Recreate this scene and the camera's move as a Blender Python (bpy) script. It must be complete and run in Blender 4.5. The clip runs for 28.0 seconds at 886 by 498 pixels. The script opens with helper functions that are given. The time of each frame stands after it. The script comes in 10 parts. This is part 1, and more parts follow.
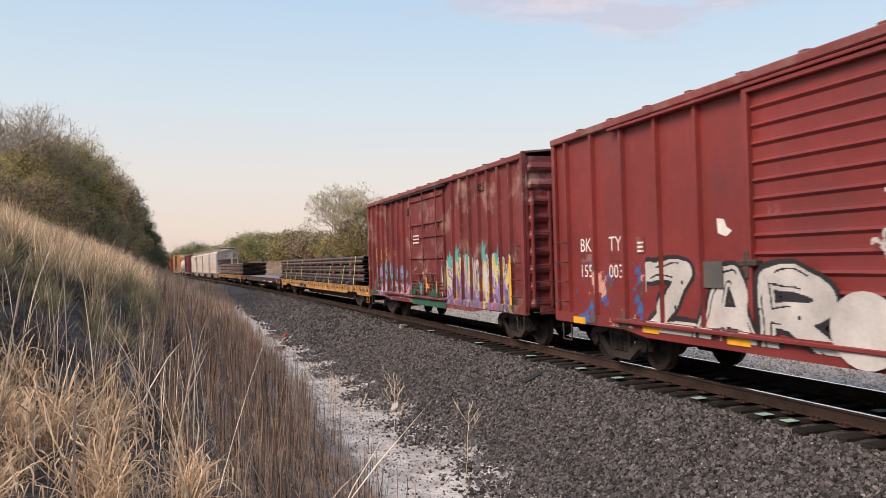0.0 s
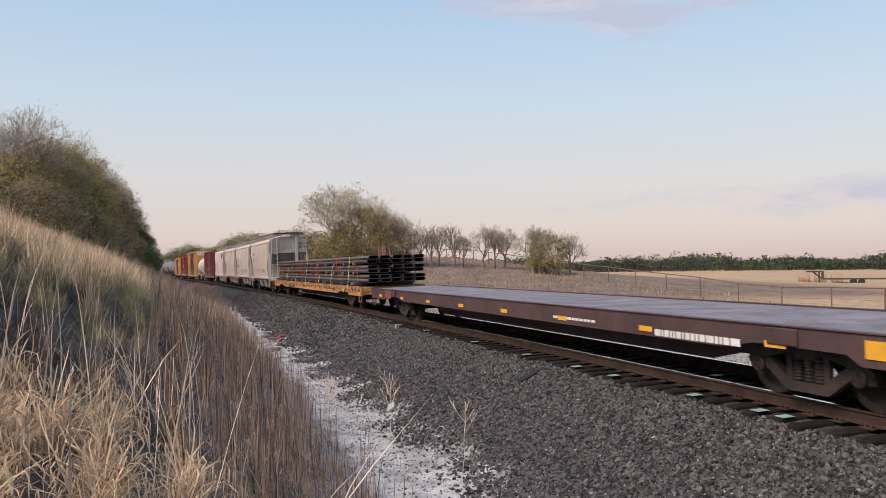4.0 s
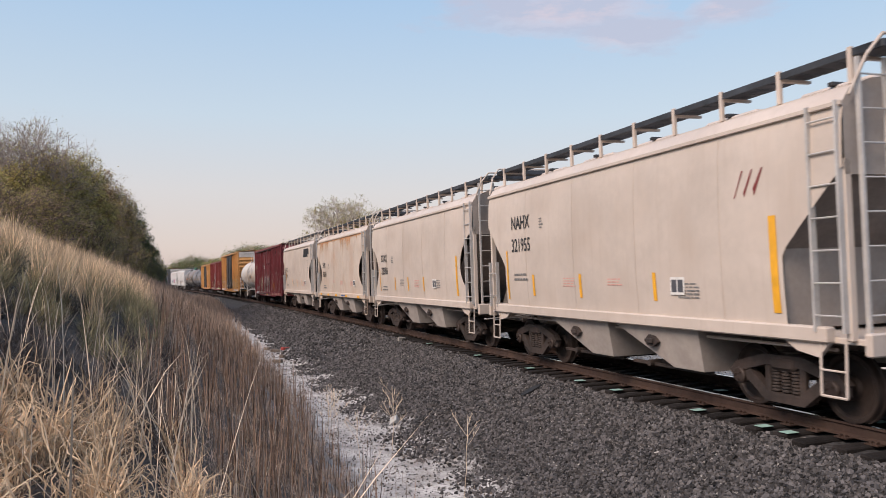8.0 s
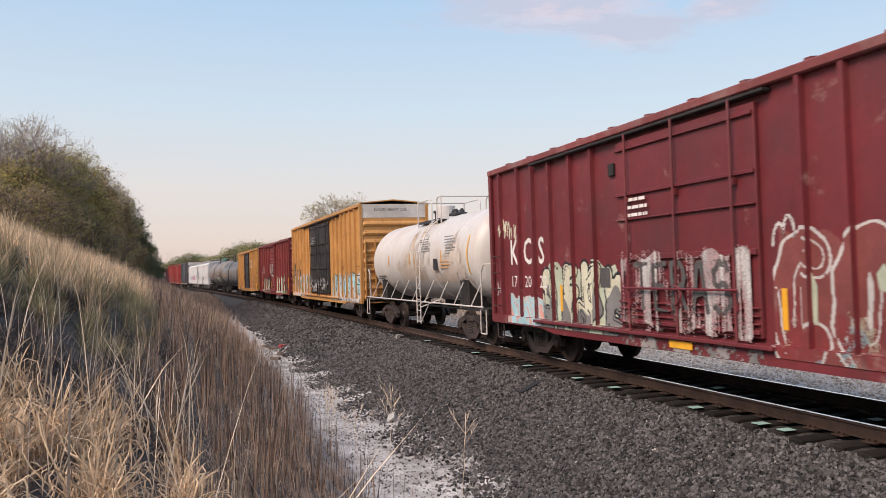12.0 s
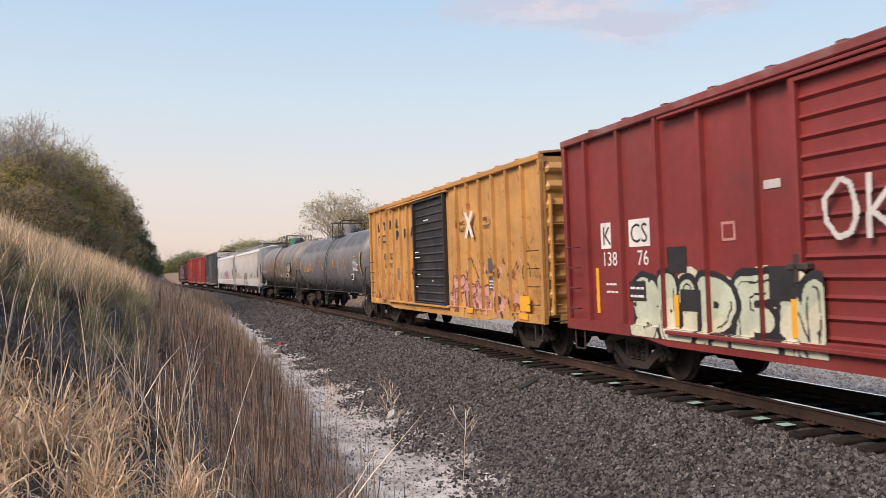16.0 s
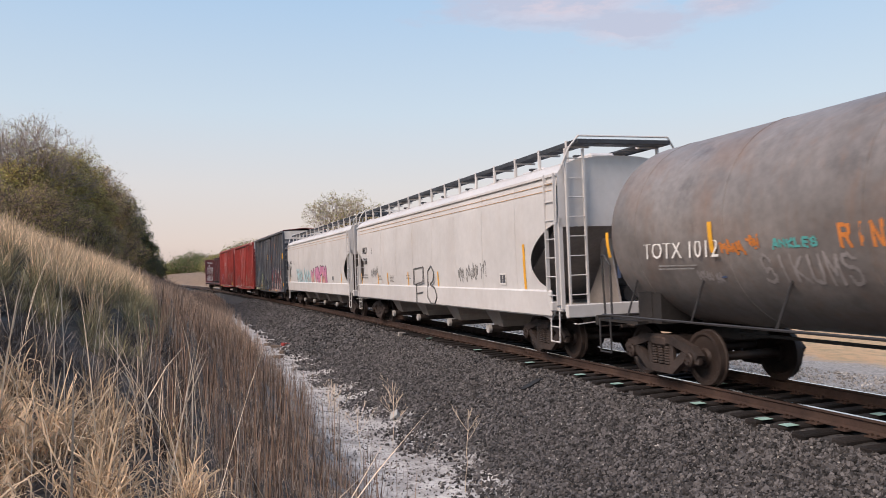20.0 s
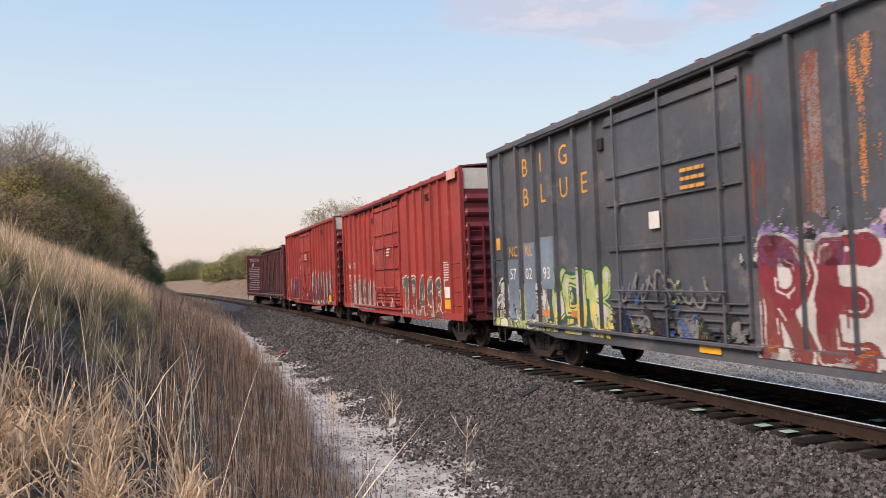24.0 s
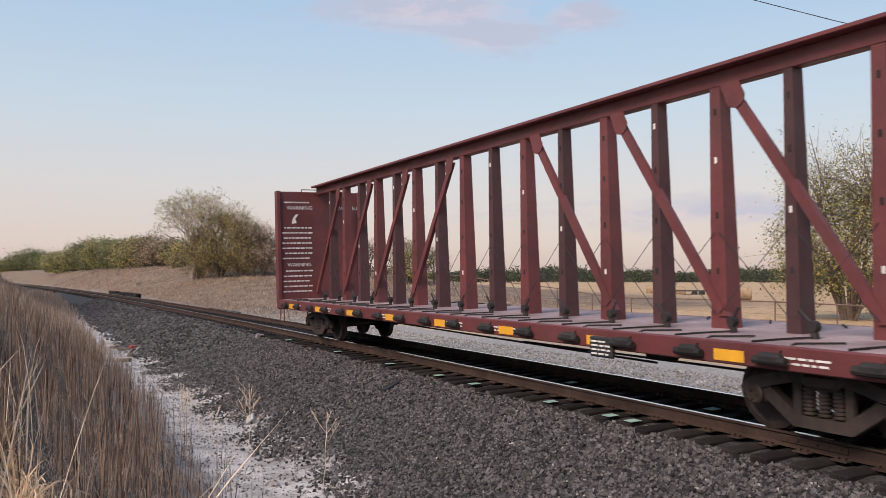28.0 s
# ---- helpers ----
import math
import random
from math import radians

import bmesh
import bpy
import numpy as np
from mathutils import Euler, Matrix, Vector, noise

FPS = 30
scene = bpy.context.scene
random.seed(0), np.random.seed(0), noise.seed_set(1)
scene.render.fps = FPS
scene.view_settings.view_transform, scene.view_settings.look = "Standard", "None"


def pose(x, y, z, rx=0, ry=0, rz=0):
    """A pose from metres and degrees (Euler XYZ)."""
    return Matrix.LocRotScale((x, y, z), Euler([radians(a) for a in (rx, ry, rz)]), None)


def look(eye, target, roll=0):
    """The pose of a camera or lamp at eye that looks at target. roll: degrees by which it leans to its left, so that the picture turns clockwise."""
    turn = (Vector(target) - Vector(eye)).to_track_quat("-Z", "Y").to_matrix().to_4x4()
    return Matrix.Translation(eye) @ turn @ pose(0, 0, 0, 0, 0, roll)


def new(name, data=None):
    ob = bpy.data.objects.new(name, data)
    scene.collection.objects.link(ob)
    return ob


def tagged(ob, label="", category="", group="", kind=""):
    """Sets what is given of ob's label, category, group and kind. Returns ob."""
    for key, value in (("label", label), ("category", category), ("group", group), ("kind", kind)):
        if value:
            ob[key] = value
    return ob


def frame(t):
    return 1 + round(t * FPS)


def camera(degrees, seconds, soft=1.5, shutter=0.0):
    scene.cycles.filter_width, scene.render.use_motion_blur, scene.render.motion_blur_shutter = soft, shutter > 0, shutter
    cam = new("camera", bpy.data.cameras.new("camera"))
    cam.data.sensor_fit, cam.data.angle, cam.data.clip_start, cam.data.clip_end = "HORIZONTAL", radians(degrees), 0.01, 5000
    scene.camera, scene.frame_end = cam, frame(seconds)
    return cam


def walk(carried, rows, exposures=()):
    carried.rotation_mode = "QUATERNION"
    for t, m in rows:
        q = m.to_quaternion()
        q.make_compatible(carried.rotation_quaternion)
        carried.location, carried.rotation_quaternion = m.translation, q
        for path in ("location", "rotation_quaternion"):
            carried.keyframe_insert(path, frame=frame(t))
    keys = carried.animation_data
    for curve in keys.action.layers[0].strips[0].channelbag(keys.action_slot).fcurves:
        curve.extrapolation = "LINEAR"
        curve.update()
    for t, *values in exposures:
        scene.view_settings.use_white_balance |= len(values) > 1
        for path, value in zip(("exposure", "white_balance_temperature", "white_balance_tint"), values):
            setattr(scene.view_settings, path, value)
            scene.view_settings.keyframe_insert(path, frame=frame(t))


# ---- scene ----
# ---- camera: a phone held still beside the line, panning after the last car ----
EYE = (0.0, 0.0, 1.891)
cam = camera(58.5, 28.0, soft=0.6, shutter=0.1)
CAM_ROWS = [
    (0.0, 91.347, 0.091, -17.528), (0.5, 91.388, 0.085, -17.439), (1.0, 91.432, 0.170, -17.400), (1.5, 91.445, 0.259, -17.374),
    (2.0, 91.369, 0.377, -17.426), (2.5, 91.267, 0.517, -17.560), (3.0, 91.193, 0.575, -17.717), (3.5, 91.220, 0.630, -17.899),
    (5.5, 91.718, 0.587, -17.751), (6.0, 91.828, 0.556, -17.626), (6.5, 91.953, 0.551, -17.598), (7.0, 92.079, 0.437, -17.620),
    (7.5, 92.163, 0.370, -17.670), (8.0, 92.248, 0.312, -17.669), (8.5, 92.254, 0.268, -17.660), (9.0, 92.289, 0.197, -17.677),
    (9.5, 92.338, 0.151, -17.726), (10.0, 92.374, 0.108, -17.739), (10.5, 92.380, 0.108, -17.756), (11.0, 92.302, 0.144, -17.770),
    (11.5, 92.184, 0.196, -17.780), (12.0, 92.063, 0.257, -17.815), (12.5, 91.974, 0.314, -17.851), (14.5, 91.841, 0.373, -17.844),
    (15.0, 91.836, 0.376, -17.849), (15.5, 91.818, 0.482, -17.860), (16.0, 91.829, 0.527, -17.859), (16.5, 91.856, 0.564, -17.807),
    (17.0, 91.890, 0.566, -17.765), (17.5, 91.919, 0.595, -17.702), (18.0, 91.929, 0.602, -17.671), (18.5, 91.924, 0.602, -17.660),
    (19.0, 91.893, 0.578, -17.676), (19.5, 91.879, 0.600, -17.687), (20.0, 91.874, 0.611, -17.692), (20.5, 91.869, 0.620, -17.688),
    (21.0, 91.859, 0.615, -17.663), (21.5, 91.858, 0.621, -17.626), (23.5, 92.216, 0.719, -17.683), (24.0, 92.375, 0.710, -17.780),
    (24.5, 92.470, 0.716, -17.895), (25.0, 92.475, 0.758, -18.034), (25.5, 92.428, 0.663, -18.237), (26.0, 92.318, 0.553, -18.582),
    (26.5, 92.209, 0.453, -19.200), (27.0, 92.116, 0.286, -20.412), (27.5, 92.023, 0.176, -22.856), (28.0, 91.929, -0.010, -27.673)]
walk(cam, [(t, pose(*EYE, rx, ry, rz)) for t, rx, ry, rz in CAM_ROWS],
     [(0.0, 0.37, 6750, 10), (1.2, 0.34, 6650, 10), (2.0, 0.25, 6400, 10), (6.0, 0.20, 6350, 10), (10.0, 0.20, 6350, 10), (12.0, 0.32, 6500, 10), (15.0, 0.37, 6650, 10), (17.0, 0.32, 6600, 10), (18.5, 0.26, 6450, 10), (20.0, 0.24, 6400, 10), (21.0, 0.18, 6350, 10), (24.0, 0.38, 6550, 10), (26.0, 0.36, 6550, 10), (28.0, 0.17, 6450, 10)])

# ---- the line of the track: a left-hand curve, near rail top at z = 0 ----
D0, K0 = 9.018, 0.00060636
SUPER = 0.0416
LEAN = math.asin(SUPER / 1.505)
SPEED, SLOW = 13.760, 0.00927
_S = np.arange(-1600.0, 2001.0, 1.0)
_K = np.interp(_S, [-1600, -180.1, -180, 0, 30, 60, 90, 120, 160, 200, 260, 420, 2000],
               [0.0, 0.0, 0.000137, K0, 0.000766, 0.000448, 0.000336, 0.000400, 0.000433, 0.000359, 0.000254, 0.0, 0.0])
_TH = np.concatenate([[0.0], np.cumsum((_K[1:] + _K[:-1]) / 2)])
_TH -= np.interp(0.0, _S, _TH)
_X = np.concatenate([[0.0], np.cumsum(-np.sin((_TH[1:] + _TH[:-1]) / 2))])
_Y = np.concatenate([[0.0], np.cumsum(np.cos((_TH[1:] + _TH[:-1]) / 2))])
_X += D0 - np.interp(0.0, _S, _X)
_Y -= np.interp(0.0, _S, _Y)


def line(s, u=0.0):
    """Place in plan: s metres along the line, u metres off it towards the camera's side; and the heading."""
    th = np.interp(s, _S, _TH)
    return np.interp(s, _S, _X) - u * np.cos(th), np.interp(s, _S, _Y) - u * np.sin(th), th


def track_z(u):
    return SUPER / 2 - u * math.sin(LEAN)


def car_pose(s):
    """A car's pose at s: x forward along the line, y away from the camera's side, leaning with the rails."""
    x, y, th = line(s)
    return pose(x, y, SUPER / 2, math.degrees(LEAN), 0, -90 + math.degrees(th))


def run_on(t):
    """Metres that the train has gone at t, from where it stands at 15 s."""
    return SPEED * (t - 15) - SLOW * (t - 15) ** 2 - 0.28


# ---- light: clear evening sky with the low glow of sunset to the left of the line ----
world = bpy.data.worlds.new("evening_sky")
scene.world = world
world.use_nodes = True
SUN_EL, SUN_AZ = radians(6.0), radians(248.0)


def build_sky():
    nt = world.node_tree
    n, l = nt.nodes, nt.links
    bg = n["Background"]
    sky = n.new("ShaderNodeTexSky")
    sky.sky_type, sky.sun_disc, sky.sun_elevation, sky.sun_rotation = "NISHITA", False, SUN_EL, SUN_AZ
    sky.air_density, sky.dust_density, sky.ozone_density = 1.0, 1.2, 1.5
    co = n.new("ShaderNodeTexCoord")
    sep = n.new("ShaderNodeSeparateXYZ")
    l.new(co.outputs["Generated"], sep.inputs[0])
    ramp = n.new("ShaderNodeValToRGB")
    e = ramp.color_ramp.elements
    e[0].position, e[0].color = 0.0, (0.655, 0.515, 0.475, 1)
    e[1].position, e[1].color = 1.0, (0.20, 0.36, 0.70, 1)
    for p, c in ((0.04, (0.75, 0.63, 0.585, 1)), (0.11, (0.72, 0.68, 0.68, 1)), (0.20, (0.60, 0.69, 0.78, 1)), (0.34, (0.43, 0.595, 0.80, 1))):
        x = e.new(p)
        x.color = c
    l.new(sep.outputs["Z"], ramp.inputs[0])
    # evening clouds: two rose-grey banks high up ahead, thin lilac haze low on the right
    nz = n.new("ShaderNodeTexNoise")
    nz.inputs["Scale"].default_value, nz.inputs["Detail"].default_value, nz.inputs["Roughness"].default_value = 11.0, 8.0, 0.62
    st = n.new("ShaderNodeMapping")
    st.inputs["Scale"].default_value = (1.0, 1.0, 3.4)
    l.new(co.outputs["Generated"], st.inputs[0])
    l.new(st.outputs[0], nz.inputs["Vector"])

    def bank(d, flat, lo, hi):
        """How much of a cloud bank lies about the direction d."""
        sub = n.new("ShaderNodeVectorMath")
        sub.operation = "SUBTRACT"
        l.new(co.outputs["Generated"], sub.inputs[0])
        sub.inputs[1].default_value = d
        mul = n.new("ShaderNodeVectorMath")
        mul.operation = "MULTIPLY"
        mul.inputs[1].default_value = flat
        l.new(sub.outputs[0], mul.inputs[0])
        ln = n.new("ShaderNodeVectorMath")
        ln.operation = "LENGTH"
        l.new(mul.outputs[0], ln.inputs[0])
        ad = n.new("ShaderNodeMath")
        ad.operation = "MULTIPLY_ADD"
        l.new(nz.outputs[0], ad.inputs[0])
        ad.inputs[1].default_value = -2.6
        l.new(ln.outputs["Value"], ad.inputs[2])
        r = n.new("ShaderNodeMapRange")
        r.inputs["From Min"].default_value, r.inputs["From Max"].default_value = hi, lo
        l.new(ad.outputs[0], r.inputs["Value"])
        return r.outputs[0]

    def most(a, c):
        x = n.new("ShaderNodeMath")
        x.operation = "MAXIMUM"
        l.new(a, x.inputs[0])
        l.new(c, x.inputs[1])
        return x.outputs[0]
    cloud = most(most(bank((0.43, 0.85, 0.320), (6, 6, 28), -0.95, -0.25), bank((0.495, 0.818, 0.293), (11, 11, 34), -0.98, -0.3)), most(bank((0.580, 0.755, 0.309), (17, 17, 44), -0.98, -0.3), bank((0.74, 0.665, 0.075), (3.2, 3.2, 46), -1.3, -0.3)))
    hue = n.new("ShaderNodeValToRGB")
    hue.color_ramp.elements[0].position, hue.color_ramp.elements[0].color = 0.40, (0.66, 0.54, 0.58, 1)
    hue.color_ramp.elements[1].position, hue.color_ramp.elements[1].color = 0.54, (0.48, 0.48, 0.58, 1)
    l.new(nz.outputs[0], hue.inputs[0])
    add = n.new("ShaderNodeMix")
    add.data_type = "RGBA"
    sc = n.new("ShaderNodeVectorMath")
    sc.operation = "SCALE"
    sc.inputs["Scale"].default_value = 0.10
    l.new(sky.outputs[0], sc.inputs[0])
    add.inputs["Factor"].default_value = 0.82
    l.new(sc.outputs[0], add.inputs["A"])
    l.new(ramp.outputs[0], add.inputs["B"])
    cl = n.new("ShaderNodeMix")
    cl.data_type = "RGBA"
    k = n.new("ShaderNodeMath")
    k.operation = "MULTIPLY"
    k.inputs[1].default_value = 0.75
    l.new(cloud, k.inputs[0])
    l.new(k.outputs[0], cl.inputs["Factor"])
    l.new(add.outputs["Result"], cl.inputs["A"])
    l.new(hue.outputs[0], cl.inputs["B"])
    l.new(cl.outputs["Result"], bg.inputs["Color"])
    bg.inputs["Strength"].default_value = 1.0


build_sky()
sun = new("sun", bpy.data.lights.new("sun", "SUN"))
sun.data.energy, sun.data.angle, sun.data.color = 3.75, radians(30), (1.0, 0.80, 0.66)
sun.matrix_world = look((-0.69, -0.28, 0.67), (0, 0, 0))
# ---- materials ----
MATS = {}


def mat(name, base, rough=0.6, metal=0.0, var=0.25, scale=3.0, bump=0.0, bscale=40.0, spec=0.5, second=None, dirt=None, streak=0.0, island=False, thin=0.0, rnd=0.0):
    """A surface: base colour, varied by large stains and fine grain; second: colour of worn patches (colour, amount, scale);
    dirt: (colour, amount, scale); streak: amount of vertical runs; rnd: how far one object differs from the next; thin: how much light a blade or leaf lets through."""
    m = bpy.data.materials.new(name)
    MATS[name] = m
    m.use_nodes = True
    nt = m.node_tree
    n, l = nt.nodes, nt.links
    b = n["Principled BSDF"]
    b.inputs["Roughness"].default_value, b.inputs["Metallic"].default_value = rough, metal
    b.inputs["Specular IOR Level"].default_value = spec
    co = n.new("ShaderNodeTexCoord")

    def noise_at(sc, detail=5.0, rg=0.6, stretch=None):
        t = n.new("ShaderNodeTexNoise")
        t.inputs["Scale"].default_value, t.inputs["Detail"].default_value, t.inputs["Roughness"].default_value = sc, detail, rg
        if stretch:
            mp = n.new("ShaderNodeMapping")
            mp.inputs["Scale"].default_value = stretch
            l.new(co.outputs["Object"], mp.inputs[0])
            l.new(mp.outputs[0], t.inputs["Vector"])
        else:
            l.new(co.outputs["Object"], t.inputs["Vector"])
        return t.outputs[0]

    def ranged(v, a, c, lo=0.0, hi=1.0):
        r = n.new("ShaderNodeMapRange")
        r.inputs["From Min"].default_value, r.inputs["From Max"].default_value = a, c
        r.inputs["To Min"].default_value, r.inputs["To Max"].default_value = lo, hi
        l.new(v, r.inputs["Value"])
        return r.outputs[0]

    def mixed(f, a, c):
        x = n.new("ShaderNodeMix")
        x.data_type = "RGBA"
        l.new(f, x.inputs["Factor"])
        for key, val in (("A", a), ("B", c)):
            if isinstance(val, tuple):
                x.inputs[key].default_value = (*val[:3], 1)
            else:
                l.new(val, x.inputs[key])
        return x.outputs["Result"]

    dark = tuple(c * (1 - var) for c in base)
    light = tuple(min(1, c * (1 + var)) for c in base)
    col = mixed(ranged(noise_at(scale), 0.35, 0.65), dark, light)
    grain = noise_at(scale * 14, 4.0)
    g = n.new("ShaderNodeMix")
    g.data_type, g.blend_type = "RGBA", "MULTIPLY"
    g.inputs["Factor"].default_value = 1.0
    l.new(col, g.inputs["A"])
    gv = ranged(grain, 0.3, 0.7, 1 - var * 0.6, 1 + var * 0.4)
    l.new(gv, g.inputs["B"])
    col = g.outputs["Result"]
    if second:
        c2, amount, s2 = second
        f = ranged(noise_at(s2, 8.0, 0.7), 0.62 - amount * 0.3, 0.72 - amount * 0.25)
        col = mixed(f, col, c2)
    if streak:
        f = ranged(noise_at(2.2, 6.0, 0.65, (3.0, 3.0, 0.22)), 0.52, 0.78, 0.0, streak)
        col = mixed(f, col, dirt[0] if dirt else tuple(c * 0.45 for c in base))
    if dirt:
        c3, amount, s3 = dirt
        f = ranged(noise_at(s3, 9.0, 0.62), 0.48, 0.75, 0.0, amount)
        col = mixed(f, col, c3)
    if rnd or island:
        src = n.new("ShaderNodeNewGeometry").outputs["Random Per Island"] if island else n.new("ShaderNodeObjectInfo").outputs["Random"]
        h = n.new("ShaderNodeHueSaturation")
        l.new(ranged(src, 0, 1, 1 - (rnd or 0.35), 1 + (rnd or 0.35)), h.inputs["Value"])
        l.new(col, h.inputs["Color"])
        col = h.outputs[0]
    l.new(col, b.inputs["Base Color"])
    if bump:
        bp = n.new("ShaderNodeBump")
        bp.inputs["Strength"].default_value, bp.inputs["Distance"].default_value = bump, 0.02
        l.new(noise_at(bscale, 6.0), bp.inputs["Height"])
        l.new(bp.outputs[0], b.inputs["Normal"])
    rr = ranged(noise_at(scale * 2.3), 0.3, 0.7, max(0.05, rough - 0.12), min(1.0, rough + 0.12))
    l.new(rr, b.inputs["Roughness"])
    if thin:
        tr = n.new("ShaderNodeBsdfTranslucent")
        l.new(col, tr.inputs["Color"])
        mxs = n.new("ShaderNodeMixShader")
        mxs.inputs[0].default_value = thin
        l.new(b.outputs[0], mxs.inputs[1])
        l.new(tr.outputs[0], mxs.inputs[2])
        l.new(mxs.outputs[0], n["Material Output"].inputs["Surface"])
    return m


GRIME = (0.05, 0.042, 0.038)
RUST = (0.16, 0.065, 0.03)
mat("box_red", (0.20, 0.030, 0.028), 0.55, var=0.16, scale=0.5, dirt=(GRIME, 0.25, 0.8), streak=0.25, second=((0.25, 0.11, 0.09), 0.02, 1.4))
mat("box_faded", (0.17, 0.030, 0.030), 0.6, var=0.22, scale=0.6, dirt=(GRIME, 0.3, 0.9), streak=0.45, second=((0.36, 0.20, 0.17), 0.30, 0.9))
mat("box_maroon", (0.145, 0.020, 0.026), 0.55, var=0.18, scale=0.5, dirt=(GRIME, 0.3, 0.8), streak=0.3, second=((0.30, 0.17, 0.15), 0.03, 1.2))
mat("box_brick", (0.335, 0.046, 0.038), 0.55, var=0.14, scale=0.5, dirt=(GRIME, 0.3, 0.7), streak=0.3, second=((0.36, 0.15, 0.10), 0.03, 1.2))
mat("box_amber", (0.50, 0.25, 0.075), 0.55, var=0.14, scale=0.5, dirt=((0.15, 0.06, 0.025), 0.3, 0.8), streak=0.25, second=((0.20, 0.07, 0.03), 0.03, 2.2))
mat("box_railyellow", (0.54, 0.29, 0.095), 0.55, var=0.14, scale=0.5, dirt=((0.14, 0.055, 0.02), 0.4, 0.8), streak=0.5, second=((0.17, 0.055, 0.025), 0.14, 2.0))
mat("primer_blue", (0.17, 0.215, 0.27), 0.6, var=0.25, scale=0.6)
mat("box_navy", (0.076, 0.083, 0.10), 0.5, var=0.25, scale=0.5, second=((0.16, 0.15, 0.15), 0.16, 1.1), dirt=((0.15, 0.12, 0.10), 0.4, 0.7), streak=0.35)
mat("door_black", (0.022, 0.021, 0.023), 0.5, var=0.3, scale=0.8, dirt=((0.09, 0.06, 0.05), 0.4, 0.9), streak=0.3)
mat("roof_metal", (0.30, 0.27, 0.26), 0.6, var=0.25, scale=0.6, dirt=(RUST, 0.6, 1.2))
mat("roof_red", (0.19, 0.045, 0.042), 0.6, var=0.2, scale=0.6, dirt=((0.33, 0.27, 0.25), 0.5, 1.5))
mat("end_white", (0.62, 0.58, 0.53), 0.6, var=0.12, scale=0.8, dirt=((0.25, 0.2, 0.16), 0.5, 0.9))
mat("underframe", (0.020, 0.017, 0.016), 0.75, var=0.35, scale=1.5, bump=0.3)
mat("truck_iron", (0.042, 0.031, 0.027), 0.7, var=0.35, scale=2.0, bump=0.4, dirt=((0.10, 0.06, 0.045), 0.4, 2.0))
mat("wheel_iron", (0.045, 0.032, 0.027), 0.6, 0.3, var=0.3, scale=3.0)
mat("tread_steel", (0.45, 0.43, 0.41), 0.25, 1.0, var=0.1)
mat("hopper_cream", (0.55, 0.475, 0.415), 0.5, var=0.09, scale=0.4, dirt=((0.36, 0.26, 0.19), 0.30, 0.7), streak=0.22)
mat("hopper_rusty", (0.55, 0.47, 0.40), 0.5, var=0.08, scale=0.4, dirt=((0.42, 0.18, 0.06), 0.40, 0.6), streak=0.40)
mat("hopper_white", (0.58, 0.565, 0.555), 0.45, var=0.08, scale=0.4, dirt=((0.42, 0.34, 0.28), 0.25, 0.6), streak=0.15)
# next two: hopper paint with the shade of overhangs and ends in its colour
mat("hopper_slope_shaded", (0.17, 0.15, 0.14), 0.6, var=0.25, scale=0.8)
mat("hopper_paint_shaded", (0.36, 0.32, 0.29), 0.6, var=0.15, scale=0.8, dirt=((0.15, 0.1, 0.08), 0.3, 0.9))
mat("grating", (0.055, 0.060, 0.070), 0.6, 0.4, var=0.3, scale=2.0)
mat("tank_white", (0.58, 0.55, 0.52), 0.42, var=0.08, scale=0.4, dirt=((0.42, 0.26, 0.13), 0.4, 0.7), streak=0.35)
mat("tank_grey", (0.165, 0.164, 0.174), 0.5, var=0.2, scale=0.5, dirt=((0.19, 0.15, 0.13), 0.35, 0.6), streak=0.35, second=((0.128, 0.122, 0.124), 0.2, 0.7))
mat("tank_brown", (0.185, 0.168, 0.160), 0.5, var=0.3, scale=0.5, dirt=((0.20, 0.12, 0.08), 0.55, 0.9), streak=0.5, second=((0.10, 0.092, 0.09), 0.10, 0.8))
mat("flat_amber", (0.47, 0.255, 0.095), 0.6, var=0.2, scale=0.8, dirt=((0.12, 0.06, 0.03), 0.55, 1.1), streak=0.3)
mat("flat_brown", (0.078, 0.045, 0.043), 0.65, var=0.25, scale=0.8, dirt=((0.05, 0.035, 0.03), 0.5, 1.0))
mat("deck_grey", (0.20, 0.18, 0.19), 0.75, var=0.25, scale=1.2, bump=0.2, dirt=((0.09, 0.07, 0.06), 0.5, 1.0))
mat("pile_steel", (0.118, 0.096, 0.091), 0.55, 0.3, var=0.25, scale=0.7, dirt=((0.16, 0.10, 0.075), 0.5, 0.8), rnd=0.3)
mat("dunnage", (0.060, 0.058, 0.062), 0.85, var=0.3, scale=3.0, bump=0.3, rnd=0.35)
mat("stake_wood", (0.22, 0.11, 0.075), 0.85, var=0.3, scale=3.0, bump=0.3, rnd=0.3)
mat("strap_yellow", (0.60, 0.56, 0.20), 0.6, var=0.12)
mat("strap_red", (0.55, 0.10, 0.05), 0.6, var=0.12)
mat("cb_maroon", (0.135, 0.035, 0.036), 0.55, var=0.2, scale=0.7, dirt=(GRIME, 0.35, 0.9), streak=0.2)
# the same maroon darkened, for posts that stand turned from the light
mat("cb_maroon_shaded", (0.070, 0.028, 0.030), 0.6, var=0.2, scale=0.7, dirt=(GRIME, 0.35, 0.9), streak=0.2)
mat("cb_deck", (0.30, 0.22, 0.22), 0.7, var=0.25, scale=1.0, dirt=((0.10, 0.06, 0.06), 0.5, 0.9))
mat("paint_white", (0.72, 0.70, 0.67), 0.6, var=0.12, scale=3.0, dirt=((0.4, 0.33, 0.3), 0.3, 2.0))
mat("paint_black", (0.025, 0.025, 0.027), 0.6, var=0.2, scale=3.0)
